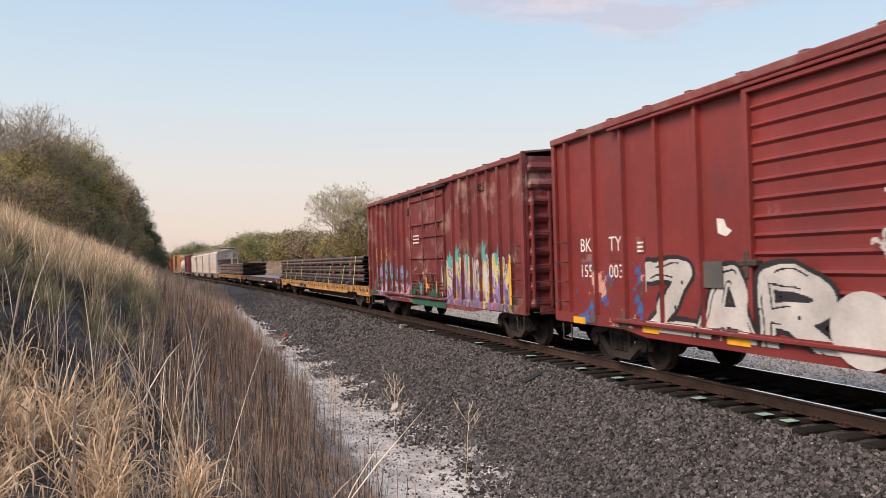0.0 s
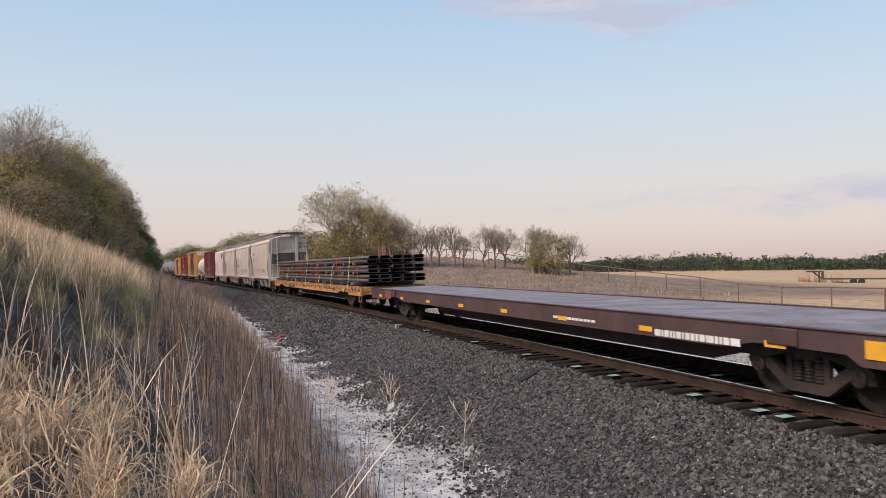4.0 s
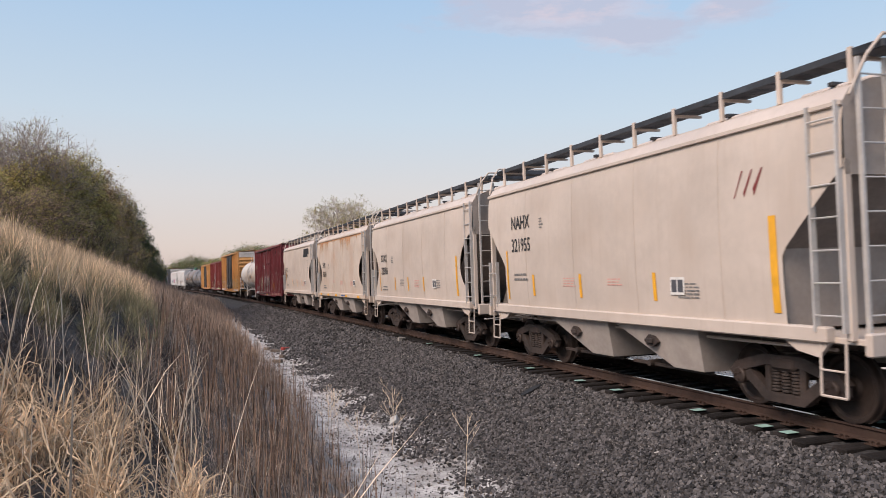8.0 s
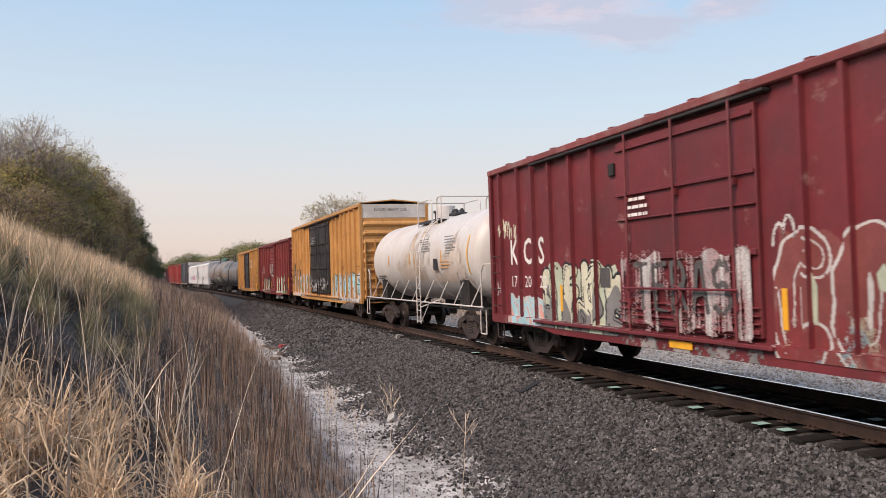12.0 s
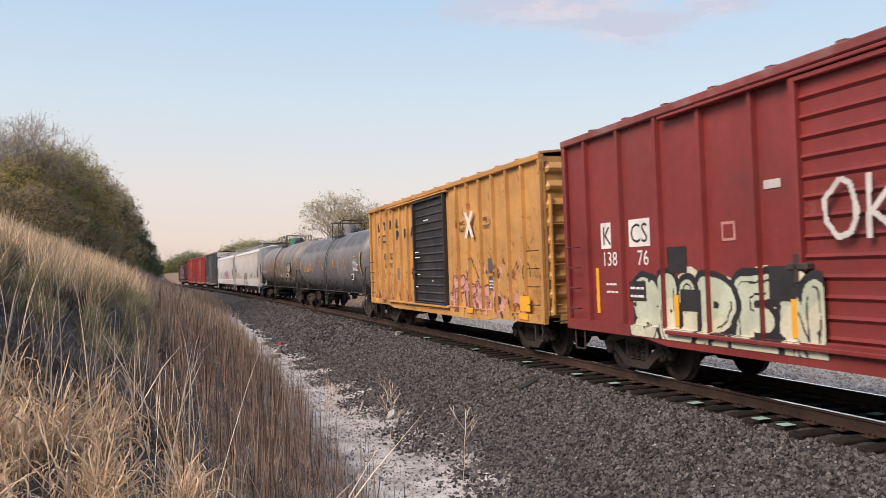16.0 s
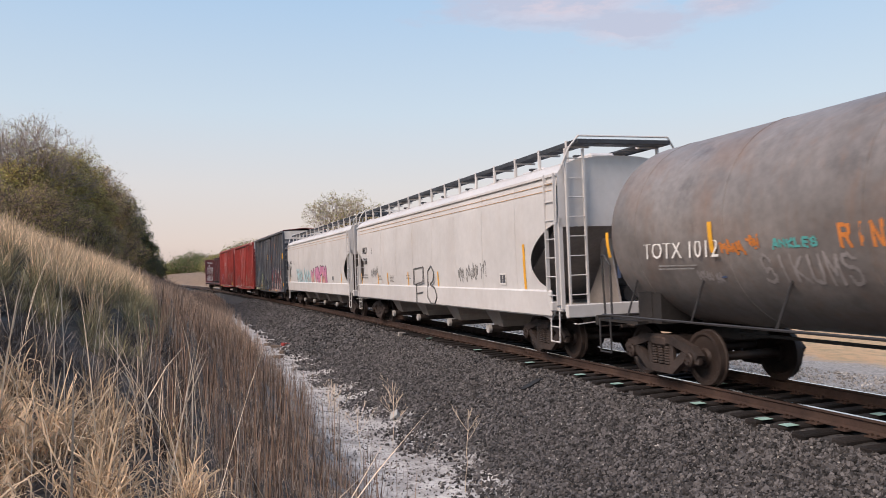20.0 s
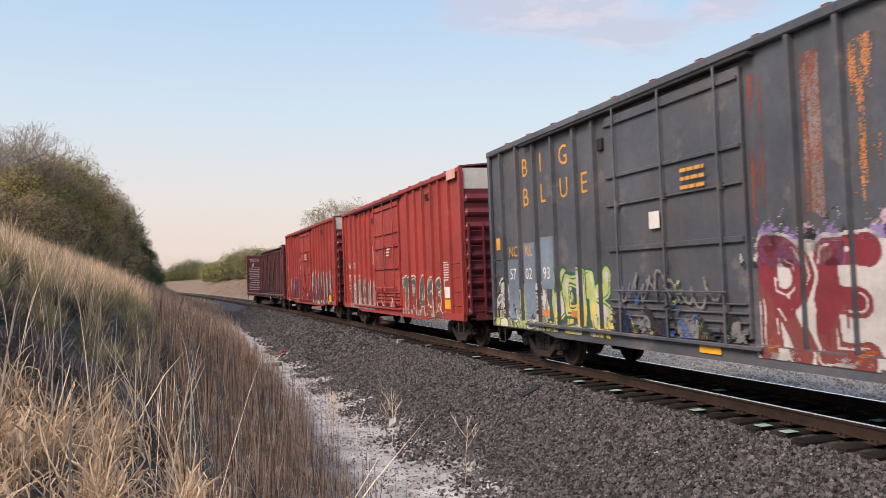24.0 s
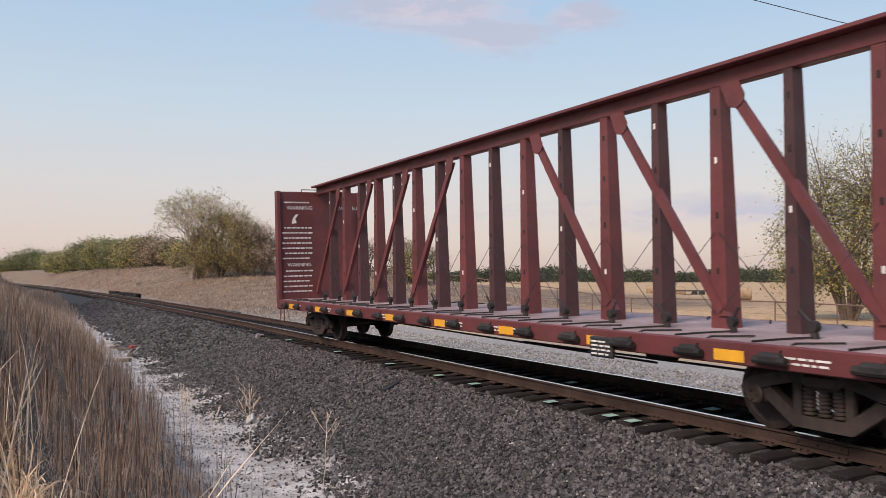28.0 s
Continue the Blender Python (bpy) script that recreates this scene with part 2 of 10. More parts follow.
mat("paint_amber", (0.62, 0.30, 0.05), 0.6, var=0.12, scale=3.0)
mat("reflector", (0.80, 0.40, 0.03), 0.45, var=0.1, scale=4.0, dirt=((0.4, 0.2, 0.05), 0.3, 3.0))
mat("reflector_white", (0.75, 0.74, 0.70), 0.45, var=0.1, scale=4.0)
mat("steel_light", (0.50, 0.48, 0.46), 0.5, 0.2, var=0.12, scale=2.0)
mat("steel_dark", (0.05, 0.048, 0.05), 0.55, 0.3, var=0.2, scale=2.0)
mat("rail_rust", (0.058, 0.034, 0.026), 0.75, 0.2, var=0.25, scale=2.0, bump=0.3, dirt=((0.13, 0.085, 0.06), 0.4, 1.5))
mat("rail_bright", (0.85, 0.83, 0.82), 0.20, 1.0, var=0.06, scale=4.0)
mat("tie_wood", (0.017, 0.014, 0.013), 0.92, var=0.4, scale=3.0, bump=0.6, bscale=25.0, dirt=((0.055, 0.047, 0.043), 0.4, 2.5), rnd=0.5, spec=0.25)
mat("plate_teal", (0.30, 0.46, 0.41), 0.5, var=0.15, scale=6.0)
mat("stone", (0.071, 0.0655, 0.0645), 0.85, var=0.35, scale=6.0, bump=0.3, island=True, rnd=0.95)
mat("stone_pale", (0.28, 0.262, 0.24), 0.85, var=0.25, scale=6.0, bump=0.3, island=True, rnd=0.4)
mat("grass_straw", (0.66, 0.49, 0.32), 0.7, var=0.34, scale=1.7, island=True, rnd=0.5, thin=0.35, spec=0.3)
mat("grass_rust", (0.34, 0.25, 0.19), 0.8, var=0.4, scale=1.7, island=True, rnd=0.6, thin=0.2, spec=0.2)
mat("weed_stem", (0.215, 0.145, 0.106), 0.8, var=0.4, scale=1.7, island=True, rnd=0.7, thin=0.2, spec=0.2)
mat("grass_litter", (0.40, 0.315, 0.25), 0.8, var=0.35, scale=1.7, island=True, rnd=0.5, thin=0.2, spec=0.2)
mat("grass_grey", (0.34, 0.28, 0.235), 0.8, var=0.35, scale=1.7, island=True, rnd=0.4, thin=0.2, spec=0.2)
# dead grass with the shade of the bank's hollow in its colour
mat("grass_shaded", (0.10, 0.088, 0.082), 0.8, var=0.4, scale=1.7, island=True, rnd=0.5, thin=0.15, spec=0.2)
mat("grass_green", (0.29, 0.255, 0.15), 0.8, var=0.35, scale=1.7, island=True, rnd=0.4, thin=0.25, spec=0.2)
mat("bark", (0.16, 0.125, 0.10), 0.9, var=0.3, scale=3.0, bump=0.5)
mat("bark_pale", (0.33, 0.27, 0.23), 0.9, var=0.3, scale=3.0, bump=0.4)
mat("bark_grey", (0.30, 0.25, 0.225), 0.9, var=0.3, scale=3.0, bump=0.4)
mat("leaf_olive", (0.44, 0.365, 0.140), 0.7, var=0.2, scale=1.0, island=True, rnd=0.5, thin=0.55, spec=0.25)
mat("leaf_dark", (0.1, 0.115, 0.055), 0.7, var=0.2, scale=1.0, island=True, rnd=0.5, thin=0.35, spec=0.25)
mat("leaf_spring", (0.42, 0.40, 0.145), 0.7, var=0.2, scale=1.0, island=True, rnd=0.45, thin=0.55, spec=0.25)
mat("leaf_green", (0.16, 0.20, 0.075), 0.7, var=0.2, scale=1.0, island=True, rnd=0.4, thin=0.4, spec=0.25)
mat("leaf_brown", (0.42, 0.30, 0.22), 0.75, var=0.2, scale=1.0, island=True, rnd=0.5, thin=0.55, spec=0.25)
mat("grass_pale", (0.64, 0.53, 0.41), 0.8, var=0.25, scale=4.0, island=True, rnd=0.35, thin=0.2, spec=0.2)
mat("leaf_far", (0.045, 0.055, 0.040), 0.8, var=0.25, scale=0.2, island=True, rnd=0.4, spec=0.2)
mat("bud_pale", (0.42, 0.34, 0.25), 0.8, var=0.2, scale=1.0, island=True, rnd=0.4, thin=0.3, spec=0.25)
mat("fence_wood", (0.13, 0.10, 0.085), 0.9, var=0.3, scale=3.0)
mat("fence_pipe", (0.16, 0.10, 0.08), 0.7, var=0.25, scale=3.0)
mat("straw_bale", (0.33, 0.235, 0.145), 0.9, var=0.25, scale=3.0, bump=0.5)
mat("plastic_white", (0.50, 0.49, 0.46), 0.5, var=0.1, scale=4.0)
mat("rubber", (0.015, 0.015, 0.016), 0.7, var=0.2, scale=4.0)
mat("glass_green", (0.07, 0.22, 0.14), 0.5, var=0.2, scale=3.0)


def ground_material():
    """Soil, stone and thatch by the distance off the line (attribute lat), with ragged edges."""
    m = bpy.data.materials.new("ground_mix")
    MATS["ground_mix"] = m
    m.use_nodes = True
    n, l = m.node_tree.nodes, m.node_tree.links
    b = n["Principled BSDF"]
    b.inputs["Roughness"].default_value = 0.9
    co = n.new("ShaderNodeTexCoord")
    lat = n.new("ShaderNodeAttribute")
    lat.attribute_name = "lat"

    def nz(sc, d=6.0, r=0.62):
        t = n.new("ShaderNodeTexNoise")
        t.inputs["Scale"].default_value, t.inputs["Detail"].default_value, t.inputs["Roughness"].default_value = sc, d, r
        l.new(co.outputs["Object"], t.inputs["Vector"])
        return t.outputs[0]

    def rng(v, a, c, lo=0.0, hi=1.0):
        r = n.new("ShaderNodeMapRange")
        for k, x in (("From Min", a), ("From Max", c), ("To Min", lo), ("To Max", hi)):
            r.inputs[k].default_value = x
        l.new(v, r.inputs["Value"])
        return r.outputs[0]

    def math2(op, a, c):
        x = n.new("ShaderNodeMath")
        x.operation = op
        for i, v in enumerate((a, c)):
            if isinstance(v, float):
                x.inputs[i].default_value = v
            else:
                l.new(v, x.inputs[i])
        return x.outputs[0]

    def mx(f, a, c):
        x = n.new("ShaderNodeMix")
        x.data_type = "RGBA"
        l.new(f, x.inputs["Factor"])
        for k, v in (("A", a), ("B", c)):
            if isinstance(v, tuple):
                x.inputs[k].default_value = (*v, 1)
            else:
                l.new(v, x.inputs[k])
        return x.outputs["Result"]

    u = math2("ADD", lat.outputs["Fac"], rng(nz(0.8), 0.25, 0.75, -0.75, 0.75))
    u = math2("ADD", u, rng(nz(5.0), 0.25, 0.75, -0.3, 0.3))
    # crushed stone: cells of mixed greys; bal darkened for the shade between stones
    vo = n.new("ShaderNodeTexVoronoi")
    vo.inputs["Scale"].default_value = 16.0
    l.new(co.outputs["Object"], vo.inputs["Vector"])
    bal = mx(rng(vo.outputs["Color"], 0.1, 0.9), (0.0135, 0.0128, 0.0132), (0.053, 0.050, 0.050))
    pale = mx(rng(vo.outputs["Color"], 0.0, 0.8), (0.17, 0.158, 0.145), (0.36, 0.335, 0.305))
    dirt = mx(rng(nz(1.6), 0.38, 0.62), (0.30, 0.285, 0.268), (0.57, 0.55, 0.522))
    dirt = mx(rng(nz(14.0, 8.0, 0.7), 0.50, 0.66), dirt, (0.15, 0.135, 0.12))
    thatch = mx(rng(nz(1.1), 0.35, 0.65), (0.085, 0.066, 0.052), (0.19, 0.145, 0.108))
    thatch = mx(rng(nz(20.0), 0.4, 0.65), thatch, (0.036, 0.029, 0.024))
    field = mx(rng(nz(0.12), 0.35, 0.65), (0.44, 0.275, 0.145), (0.53, 0.355, 0.20))
    field = mx(rng(nz(2.0), 0.45, 0.7), field, (0.27, 0.22, 0.12))
    col = mx(rng(u, -12.2, -10.6), field, pale)
    col = mx(rng(u, -3.3, -2.6), col, bal)
    col = mx(rng(u, 3.9, 4.55), col, dirt)
    col = mx(rng(u, 6.5, 7.6), col, thatch)
    dry = n.new("ShaderNodeAttribute")
    dry.attribute_name = "rough_grass"
    tan = mx(rng(nz(0.5), 0.35, 0.65), (0.15, 0.105, 0.072), (0.30, 0.205, 0.125))
    tan = mx(rng(nz(9.0), 0.45, 0.7), tan, (0.075, 0.055, 0.042))
    col = mx(dry.outputs["Fac"], col, tan)
    l.new(col, b.inputs["Base Color"])
    bp = n.new("ShaderNodeBump")
    bp.inputs["Strength"].default_value, bp.inputs["Distance"].default_value = 0.6, 0.04
    l.new(math2("ADD", rng(vo.outputs["Distance"], 0.0, 0.6, 0.6, 0.0), nz(12.0)), bp.inputs["Height"])
    l.new(bp.outputs[0], b.inputs["Normal"])


ground_material()
# ---- building helpers ----
class Shape:
    """Vertices and faces gathered for one mesh."""

    def __init__(self):
        self.v, self.f, self.mi = [], [], []

    def add(self, verts, faces, slot=0):
        k = len(self.v)
        self.v += [tuple(p) for p in verts]
        self.f += [tuple(i + k for i in q) for q in faces]
        self.mi += [slot] * len(faces)
        return self

    def box(self, x0, x1, y0, y1, z0, z1, b=0.0, slot=0):
        """A block; b > 0 chamfers its long edges."""
        if b <= 0:
            v = [(x, y, z) for x in (x0, x1) for y in (y0, y1) for z in (z0, z1)]
            return self.add(v, [(0, 1, 3, 2), (4, 6, 7, 5), (0, 4, 5, 1), (2, 3, 7, 6), (0, 2, 6, 4), (1, 5, 7, 3)], slot)
        b = min(b, abs(x1 - x0) * 0.45, abs(y1 - y0) * 0.45, abs(z1 - z0) * 0.45)
        v = []
        for sx, xa, xb in ((-1, x0, x0 + b), (1, x1, x1 - b)):
            for sy, ya, yb in ((-1, y0, y0 + b), (1, y1, y1 - b)):
                for sz, za, zb in ((-1, z0, z0 + b), (1, z1, z1 - b)):
                    v += [(xa, yb, zb), (xb, ya, zb), (xb, yb, za)]

        def c(i, j, k, w):
            return ((i * 2 + j) * 2 + k) * 3 + w
        f = [(c(0, 0, 0, 0), c(0, 0, 1, 0), c(0, 1, 1, 0), c(0, 1, 0, 0)), (c(1, 0, 0, 0), c(1, 1, 0, 0), c(1, 1, 1, 0), c(1, 0, 1, 0)),
             (c(0, 0, 0, 1), c(1, 0, 0, 1), c(1, 0, 1, 1), c(0, 0, 1, 1)), (c(0, 1, 0, 1), c(0, 1, 1, 1), c(1, 1, 1, 1), c(1, 1, 0, 1)),
             (c(0, 0, 0, 2), c(0, 1, 0, 2), c(1, 1, 0, 2), c(1, 0, 0, 2)), (c(0, 0, 1, 2), c(1, 0, 1, 2), c(1, 1, 1, 2), c(0, 1, 1, 2))]
        for j in (0, 1):
            for k in (0, 1):
                f.append((c(0, j, k, 1), c(1, j, k, 1), c(1, j, k, 2), c(0, j, k, 2)))
        for i in (0, 1):
            for k in (0, 1):
                f.append((c(i, 0, k, 0), c(i, 1, k, 0), c(i, 1, k, 2), c(i, 0, k, 2)))
            for j in (0, 1):
                f.append((c(i, j, 0, 0), c(i, j, 1, 0), c(i, j, 1, 1), c(i, j, 0, 1)))
        for i in (0, 1):
            for j in (0, 1):
                for k in (0, 1):
                    f.append((c(i, j, k, 0), c(i, j, k, 1), c(i, j, k, 2)))
        return self.add(v, f, slot)

    def rod(self, p, q, r, n=8, r2=None, slot=0, cap=True):
        p, q = Vector(p), Vector(q)
        w = (q - p).normalized()
        a = w.orthogonal().normalized()
        c = w.cross(a)
        r2 = r if r2 is None else r2
        v = []
        for o, rr in ((p, r), (q, r2)):
            v += [o + (a * math.cos(2 * math.pi * i / n) + c * math.sin(2 * math.pi * i / n)) * rr for i in range(n)]
        f = [(i, (i + 1) % n, n + (i + 1) % n, n + i) for i in range(n)]
        if cap:
            f += [tuple(range(n))[::-1], tuple(range(n, 2 * n))]
        return self.add(v, f, slot)

    def pipe(self, pts, r, n=6, slot=0):
        for p, q in zip(pts, pts[1:]):
            self.rod(p, q, r, n, slot=slot)
        return self

    def spin(self, prof, axis="x", n=24, centre=(0, 0, 0), slot=0):
        """Turn a profile of (along, radius) about an axis."""
        v, f = [], []
        m = len(prof)
        for i in range(n):
            a = 2 * math.pi * i / n
            for t, r in prof:
                o = {"x": (t, r * math.cos(a), r * math.sin(a)), "y": (r * math.cos(a), t, r * math.sin(a)), "z": (r * math.cos(a), r * math.sin(a), t)}[axis]
                v.append(tuple(o[k] + centre[k] for k in range(3)))
        for i in range(n):
            for j in range(m - 1):
                f.append((i * m + j, i * m + j + 1, ((i + 1) % n) * m + j + 1, ((i + 1) % n) * m + j))
        return self.add(v, f, slot)

    def prism(self, pts, a, b, plane="xz", slot=0):
        """A flat outline drawn in a plane and drawn out between a and b across it."""
        n = len(pts)

        def at(p, t):
            return {"xz": (p[0], t, p[1]), "yz": (t, p[0], p[1]), "xy": (p[0], p[1], t)}[plane]
        v = [at(p, a) for p in pts] + [at(p, b) for p in pts]
        f = [tuple(range(n)), tuple(range(n, 2 * n))[::-1]] + [(i, (i + 1) % n, n + (i + 1) % n, n + i) for i in range(n)]
        return self.add(v, f, slot)

    def sheet(self, grid, slot=0):
        """Rows of points joined by quads."""
        m = len(grid[0])
        return self.add([p for row in grid for p in row], [(i * m + j, i * m + j + 1, (i + 1) * m + j + 1, (i + 1) * m + j) for i in range(len(grid) - 1) for j in range(m - 1)], slot)

    def mesh(self, name, *mats, smooth=False):
        me = bpy.data.meshes.new(name)
        me.from_pydata(self.v, [], self.f)
        for m in mats:
            me.materials.append(MATS[m])
        if len(mats) > 1:
            me.polygons.foreach_set("material_index", self.mi)
        bm = bmesh.new()
        bm.from_mesh(me)
        bmesh.ops.recalc_face_normals(bm, faces=bm.faces)
        bm.to_mesh(me)
        bm.free()
        if smooth:
            me.shade_smooth()
            me.set_sharp_from_angle(angle=radians(35))
        me.update()
        return me


def part(name, data, material, parent, label="", smooth=False):
    """Links a shape, or a mesh already made, as ONE mesh object under a thing or a part."""
    me = data.mesh(name, *(material if isinstance(material, tuple) else (material,)), smooth=smooth) if isinstance(data, Shape) else data
    ob = new(name, me)
    ob.parent = parent
    if label:
        ob["label"] = label
    return ob


def thing(name, label, category, group="", kind="", m=None):
    ob = tagged(new(name), label, category, group, kind)
    ob.empty_display_size = 0.3
    if m is not None:
        ob.matrix_basis = m
    return ob


def lettering(text, size, x, z, y, material, parent, name="lettering", width=1.0, bold=0.0):
    """Words on a side that faces the camera's side (normal -y), left end at x, foot at z."""
    cu = bpy.data.curves.new("words", "FONT")
    cu.body, cu.size, cu.offset, cu.resolution_u = text, size / 0.70, bold, 2
    ob = bpy.data.objects.new("words", cu)
    me = bpy.data.meshes.new_from_object(ob)
    bpy.data.objects.remove(ob)
    bpy.data.curves.remove(cu)
    me.name = name
    for v in me.vertices:
        v.co = (x + v.co.x * width, y, z + v.co.y)
    me.materials.clear()
    me.materials.append(MATS[material])
    return part(name, me, material, parent)


def bars(x, z, y, w, h, rows, material, parent, rng, name="small_print"):
    """Small print that cannot be read: plain bars."""
    s = Shape()
    step = h / rows
    for i in range(rows):
        a = x
        while a < x + w * (0.75 + 0.25 * rng.random()) - 0.02:
            b = min(a + 0.05 + rng.random() * 0.16, x + w)
            s.add([(a, y, z + i * step), (b, y, z + i * step), (b, y, z + i * step + step * 0.42), (a, y, z + i * step + step * 0.42)], [(0, 1, 2, 3)])
            a = b + 0.025
    return part(name, s, material, parent)


# ---- the ground: track bed, ditch path, bank, far road and field ----
def smooth01(a, b, x):
    t = np.clip((x - a) / (b - a), 0, 1)
    return t * t * (3 - 2 * t)


def bumps(x, y, k):
    return (np.sin(x * 1.3 * k + 1.7) * np.sin(y * 1.1 * k + 0.4) + 0.6 * np.sin(x * 2.9 * k + y * 1.9 * k) + 0.35 * np.sin(x * 5.3 * k - y * 4.1 * k + 2.0)) / 1.95


def bank_u(s, u):
    """The bank closes in on the ballast as the path narrows up the line."""
    shift = np.clip((s - 12) * 0.022, -0.3, 0.7) + np.clip((s - 40) * 0.03, 0.0, 0.8)
    return np.where(u > 4.35, u + shift * np.clip((u - 4.35) / 1.2, 0, 1), u)


def ground_z(s, u):
    """Height of the ground at s along the line and u off it."""
    s, u = np.asarray(s, float), np.asarray(u, float)
    s, u_true = s, u
    x, y, _ = line(s, u_true)
    u = bank_u(s, u)
    near = np.interp(u, [-1.95, 1.05, 1.25, 1.75, 4.35, 6.25, 9.0, 13.5, 18.0, 24.0, 60.0, 400.0], [-0.28, -0.25, -0.27, -0.40, -1.46, -1.55, 0.12, 2.3, 4.0, 4.6, 4.9, 5.0])
    # the path climbs towards rail level up the line
    near = np.where((u > 1.75) & (u < 9.0), np.maximum(near, -1.52 + 0.80 * smooth01(26, 85, s)), near)
    far = np.interp(u, [-1600.0, -200.0, -40.0, -9.5, -8.0, -3.3, -1.95], [-0.6, -0.9, -1.25, -1.05, -0.95, -0.88, -0.27])
    cut = np.interp(s, [45, 66, 93, 112, 135, 200], [0.0, 0.36, 0.84, 1.02, 1.20, 1.22]) * np.interp(u, [-400, -80, -48, -32, -26, -17, -12, -7, -4.2], [0.0, 0.0, 2.2, 4.3, 4.4, 3.9, 3.0, 1.2, 0.0])
    z = np.where(u < -1.95, far + cut, near)
    rough = np.interp(u, [-60, -12, -9, -2, 4.3, 5.3, 6.3, 8.0, 60], [0.15, 0.12, 0.04, 0.0, 0.010, 0.020, 0.08, 0.16, 0.3])
    z = z + rough * bumps(x, y, 1.0) + 0.25 * rough * np.where(u > 6.3, 1.0, 0.2) * bumps(x + 3.1, y, 3.7)
    # a low hump and hollow on the bank beside the camera
    z = z + np.where(u > 9.0, 0.5 * np.exp(-((s - 16) / 7) ** 2 - ((u - 12.5) / 2.5) ** 2), 0.0)
    z = z + np.where(u > 8.5, 0.34 * np.exp(-((s - 19.5) / 3.2) ** 2 - ((u - 10.6) / 0.9) ** 2) - 0.22 * np.exp(-((s - 12.5) / 2.2) ** 2 - ((u - 10.2) / 0.9) ** 2), 0.0)
    return z


def build_ground():
    ss = np.concatenate([[-1500, -900, -600], np.arange(-400, -24, 12.0), np.arange(-24, 50, 0.5), np.arange(50, 140, 1.5), np.arange(140, 440, 6.0), [480, 560, 700, 900, 1300, 1900]])
    uu = np.concatenate([[-1580, -1000, -600, -380, -240, -150, -100, -70, -50], np.arange(-38, -10, 3.0), np.arange(-10, -1.9, 0.7), [-1.95, -1.0, 0.0, 1.0, 1.3, 1.55, 1.75, 1.95],
                         np.arange(2.2, 9.0, 0.2), np.arange(9.0, 20.0, 0.4), np.arange(20, 40, 3.0), [45, 60, 90, 140, 220, 380]])
    S, U = np.meshgrid(ss, uu, indexing="ij")
    X, Y, _ = line(S, U)
    Z = ground_z(S, U)
    n, m = S.shape
    idx = np.arange(n * m).reshape(n, m)
    quads = np.stack([idx[:-1, :-1], idx[1:, :-1], idx[1:, 1:], idx[:-1, 1:]], -1).reshape(-1, 4)
    me = bpy.data.meshes.new("ground")
    me.from_pydata(np.stack([X, Y, Z], -1).reshape(-1, 3).tolist(), [], quads.tolist())
    me.attributes.new("lat", "FLOAT", "POINT").data.foreach_set("value", bank_u(S, U).reshape(-1).astype(np.float32))
    me.attributes.new("rough_grass", "FLOAT", "POINT").data.foreach_set("value", (smooth01(46, 56, S) * smooth01(-4.2, -5.6, U) * smooth01(-75, -50, U)).reshape(-1).astype(np.float32))
    me.materials.append(MATS["ground_mix"])
    me.shade_smooth()
    if me.polygons[0].normal.z < 0:
        me.flip_normals()
    tagged(new("ground", me), "dry grassy bank, pale dirt path, dark ballast bed and tan field", "ground", kind="structure")


build_ground()


def swept(prof, s0, s1, step, u0):
    """A profile of (across, up) drawn along the line at u0, on the leaning track plane."""
    s = Shape()
    rows = []
    for q in np.arange(s0, s1 + step, step):
        row = []
        for a, z in prof:
            x, y, _ = line(q, u0 + a)
            row.append((float(x), float(y), z + track_z(u0)))
        rows.append(row)
    return s.sheet(rows)


RAIL_PROFILE = [(-0.036, 0.0), (-0.037, -0.03), (-0.010, -0.045), (-0.009, -0.145), (-0.07, -0.168), (-0.07, -0.180), (0.07, -0.180), (0.07, -0.168), (0.009, -0.145), (0.010, -0.045), (0.037, -0.03), (0.036, 0.0), (-0.036, 0.0)]
for side, word in ((0.7525, "nearer"), (-0.7525, "farther")):
    rail = tagged(new("rail", swept(RAIL_PROFILE, -250, 420, 2.0, side).mesh("rail", "rail_rust")), "rusty brown steel rail with bright running top", "rail", "rails of the track", "structure")
    part("running_top", swept([(-0.036, 0.003), (0.036, 0.003)], -250, 420, 2.0, side), "rail_bright", rail, "worn bright steel top")
# ---- running gear shared by all cars ----
GEAR = {}


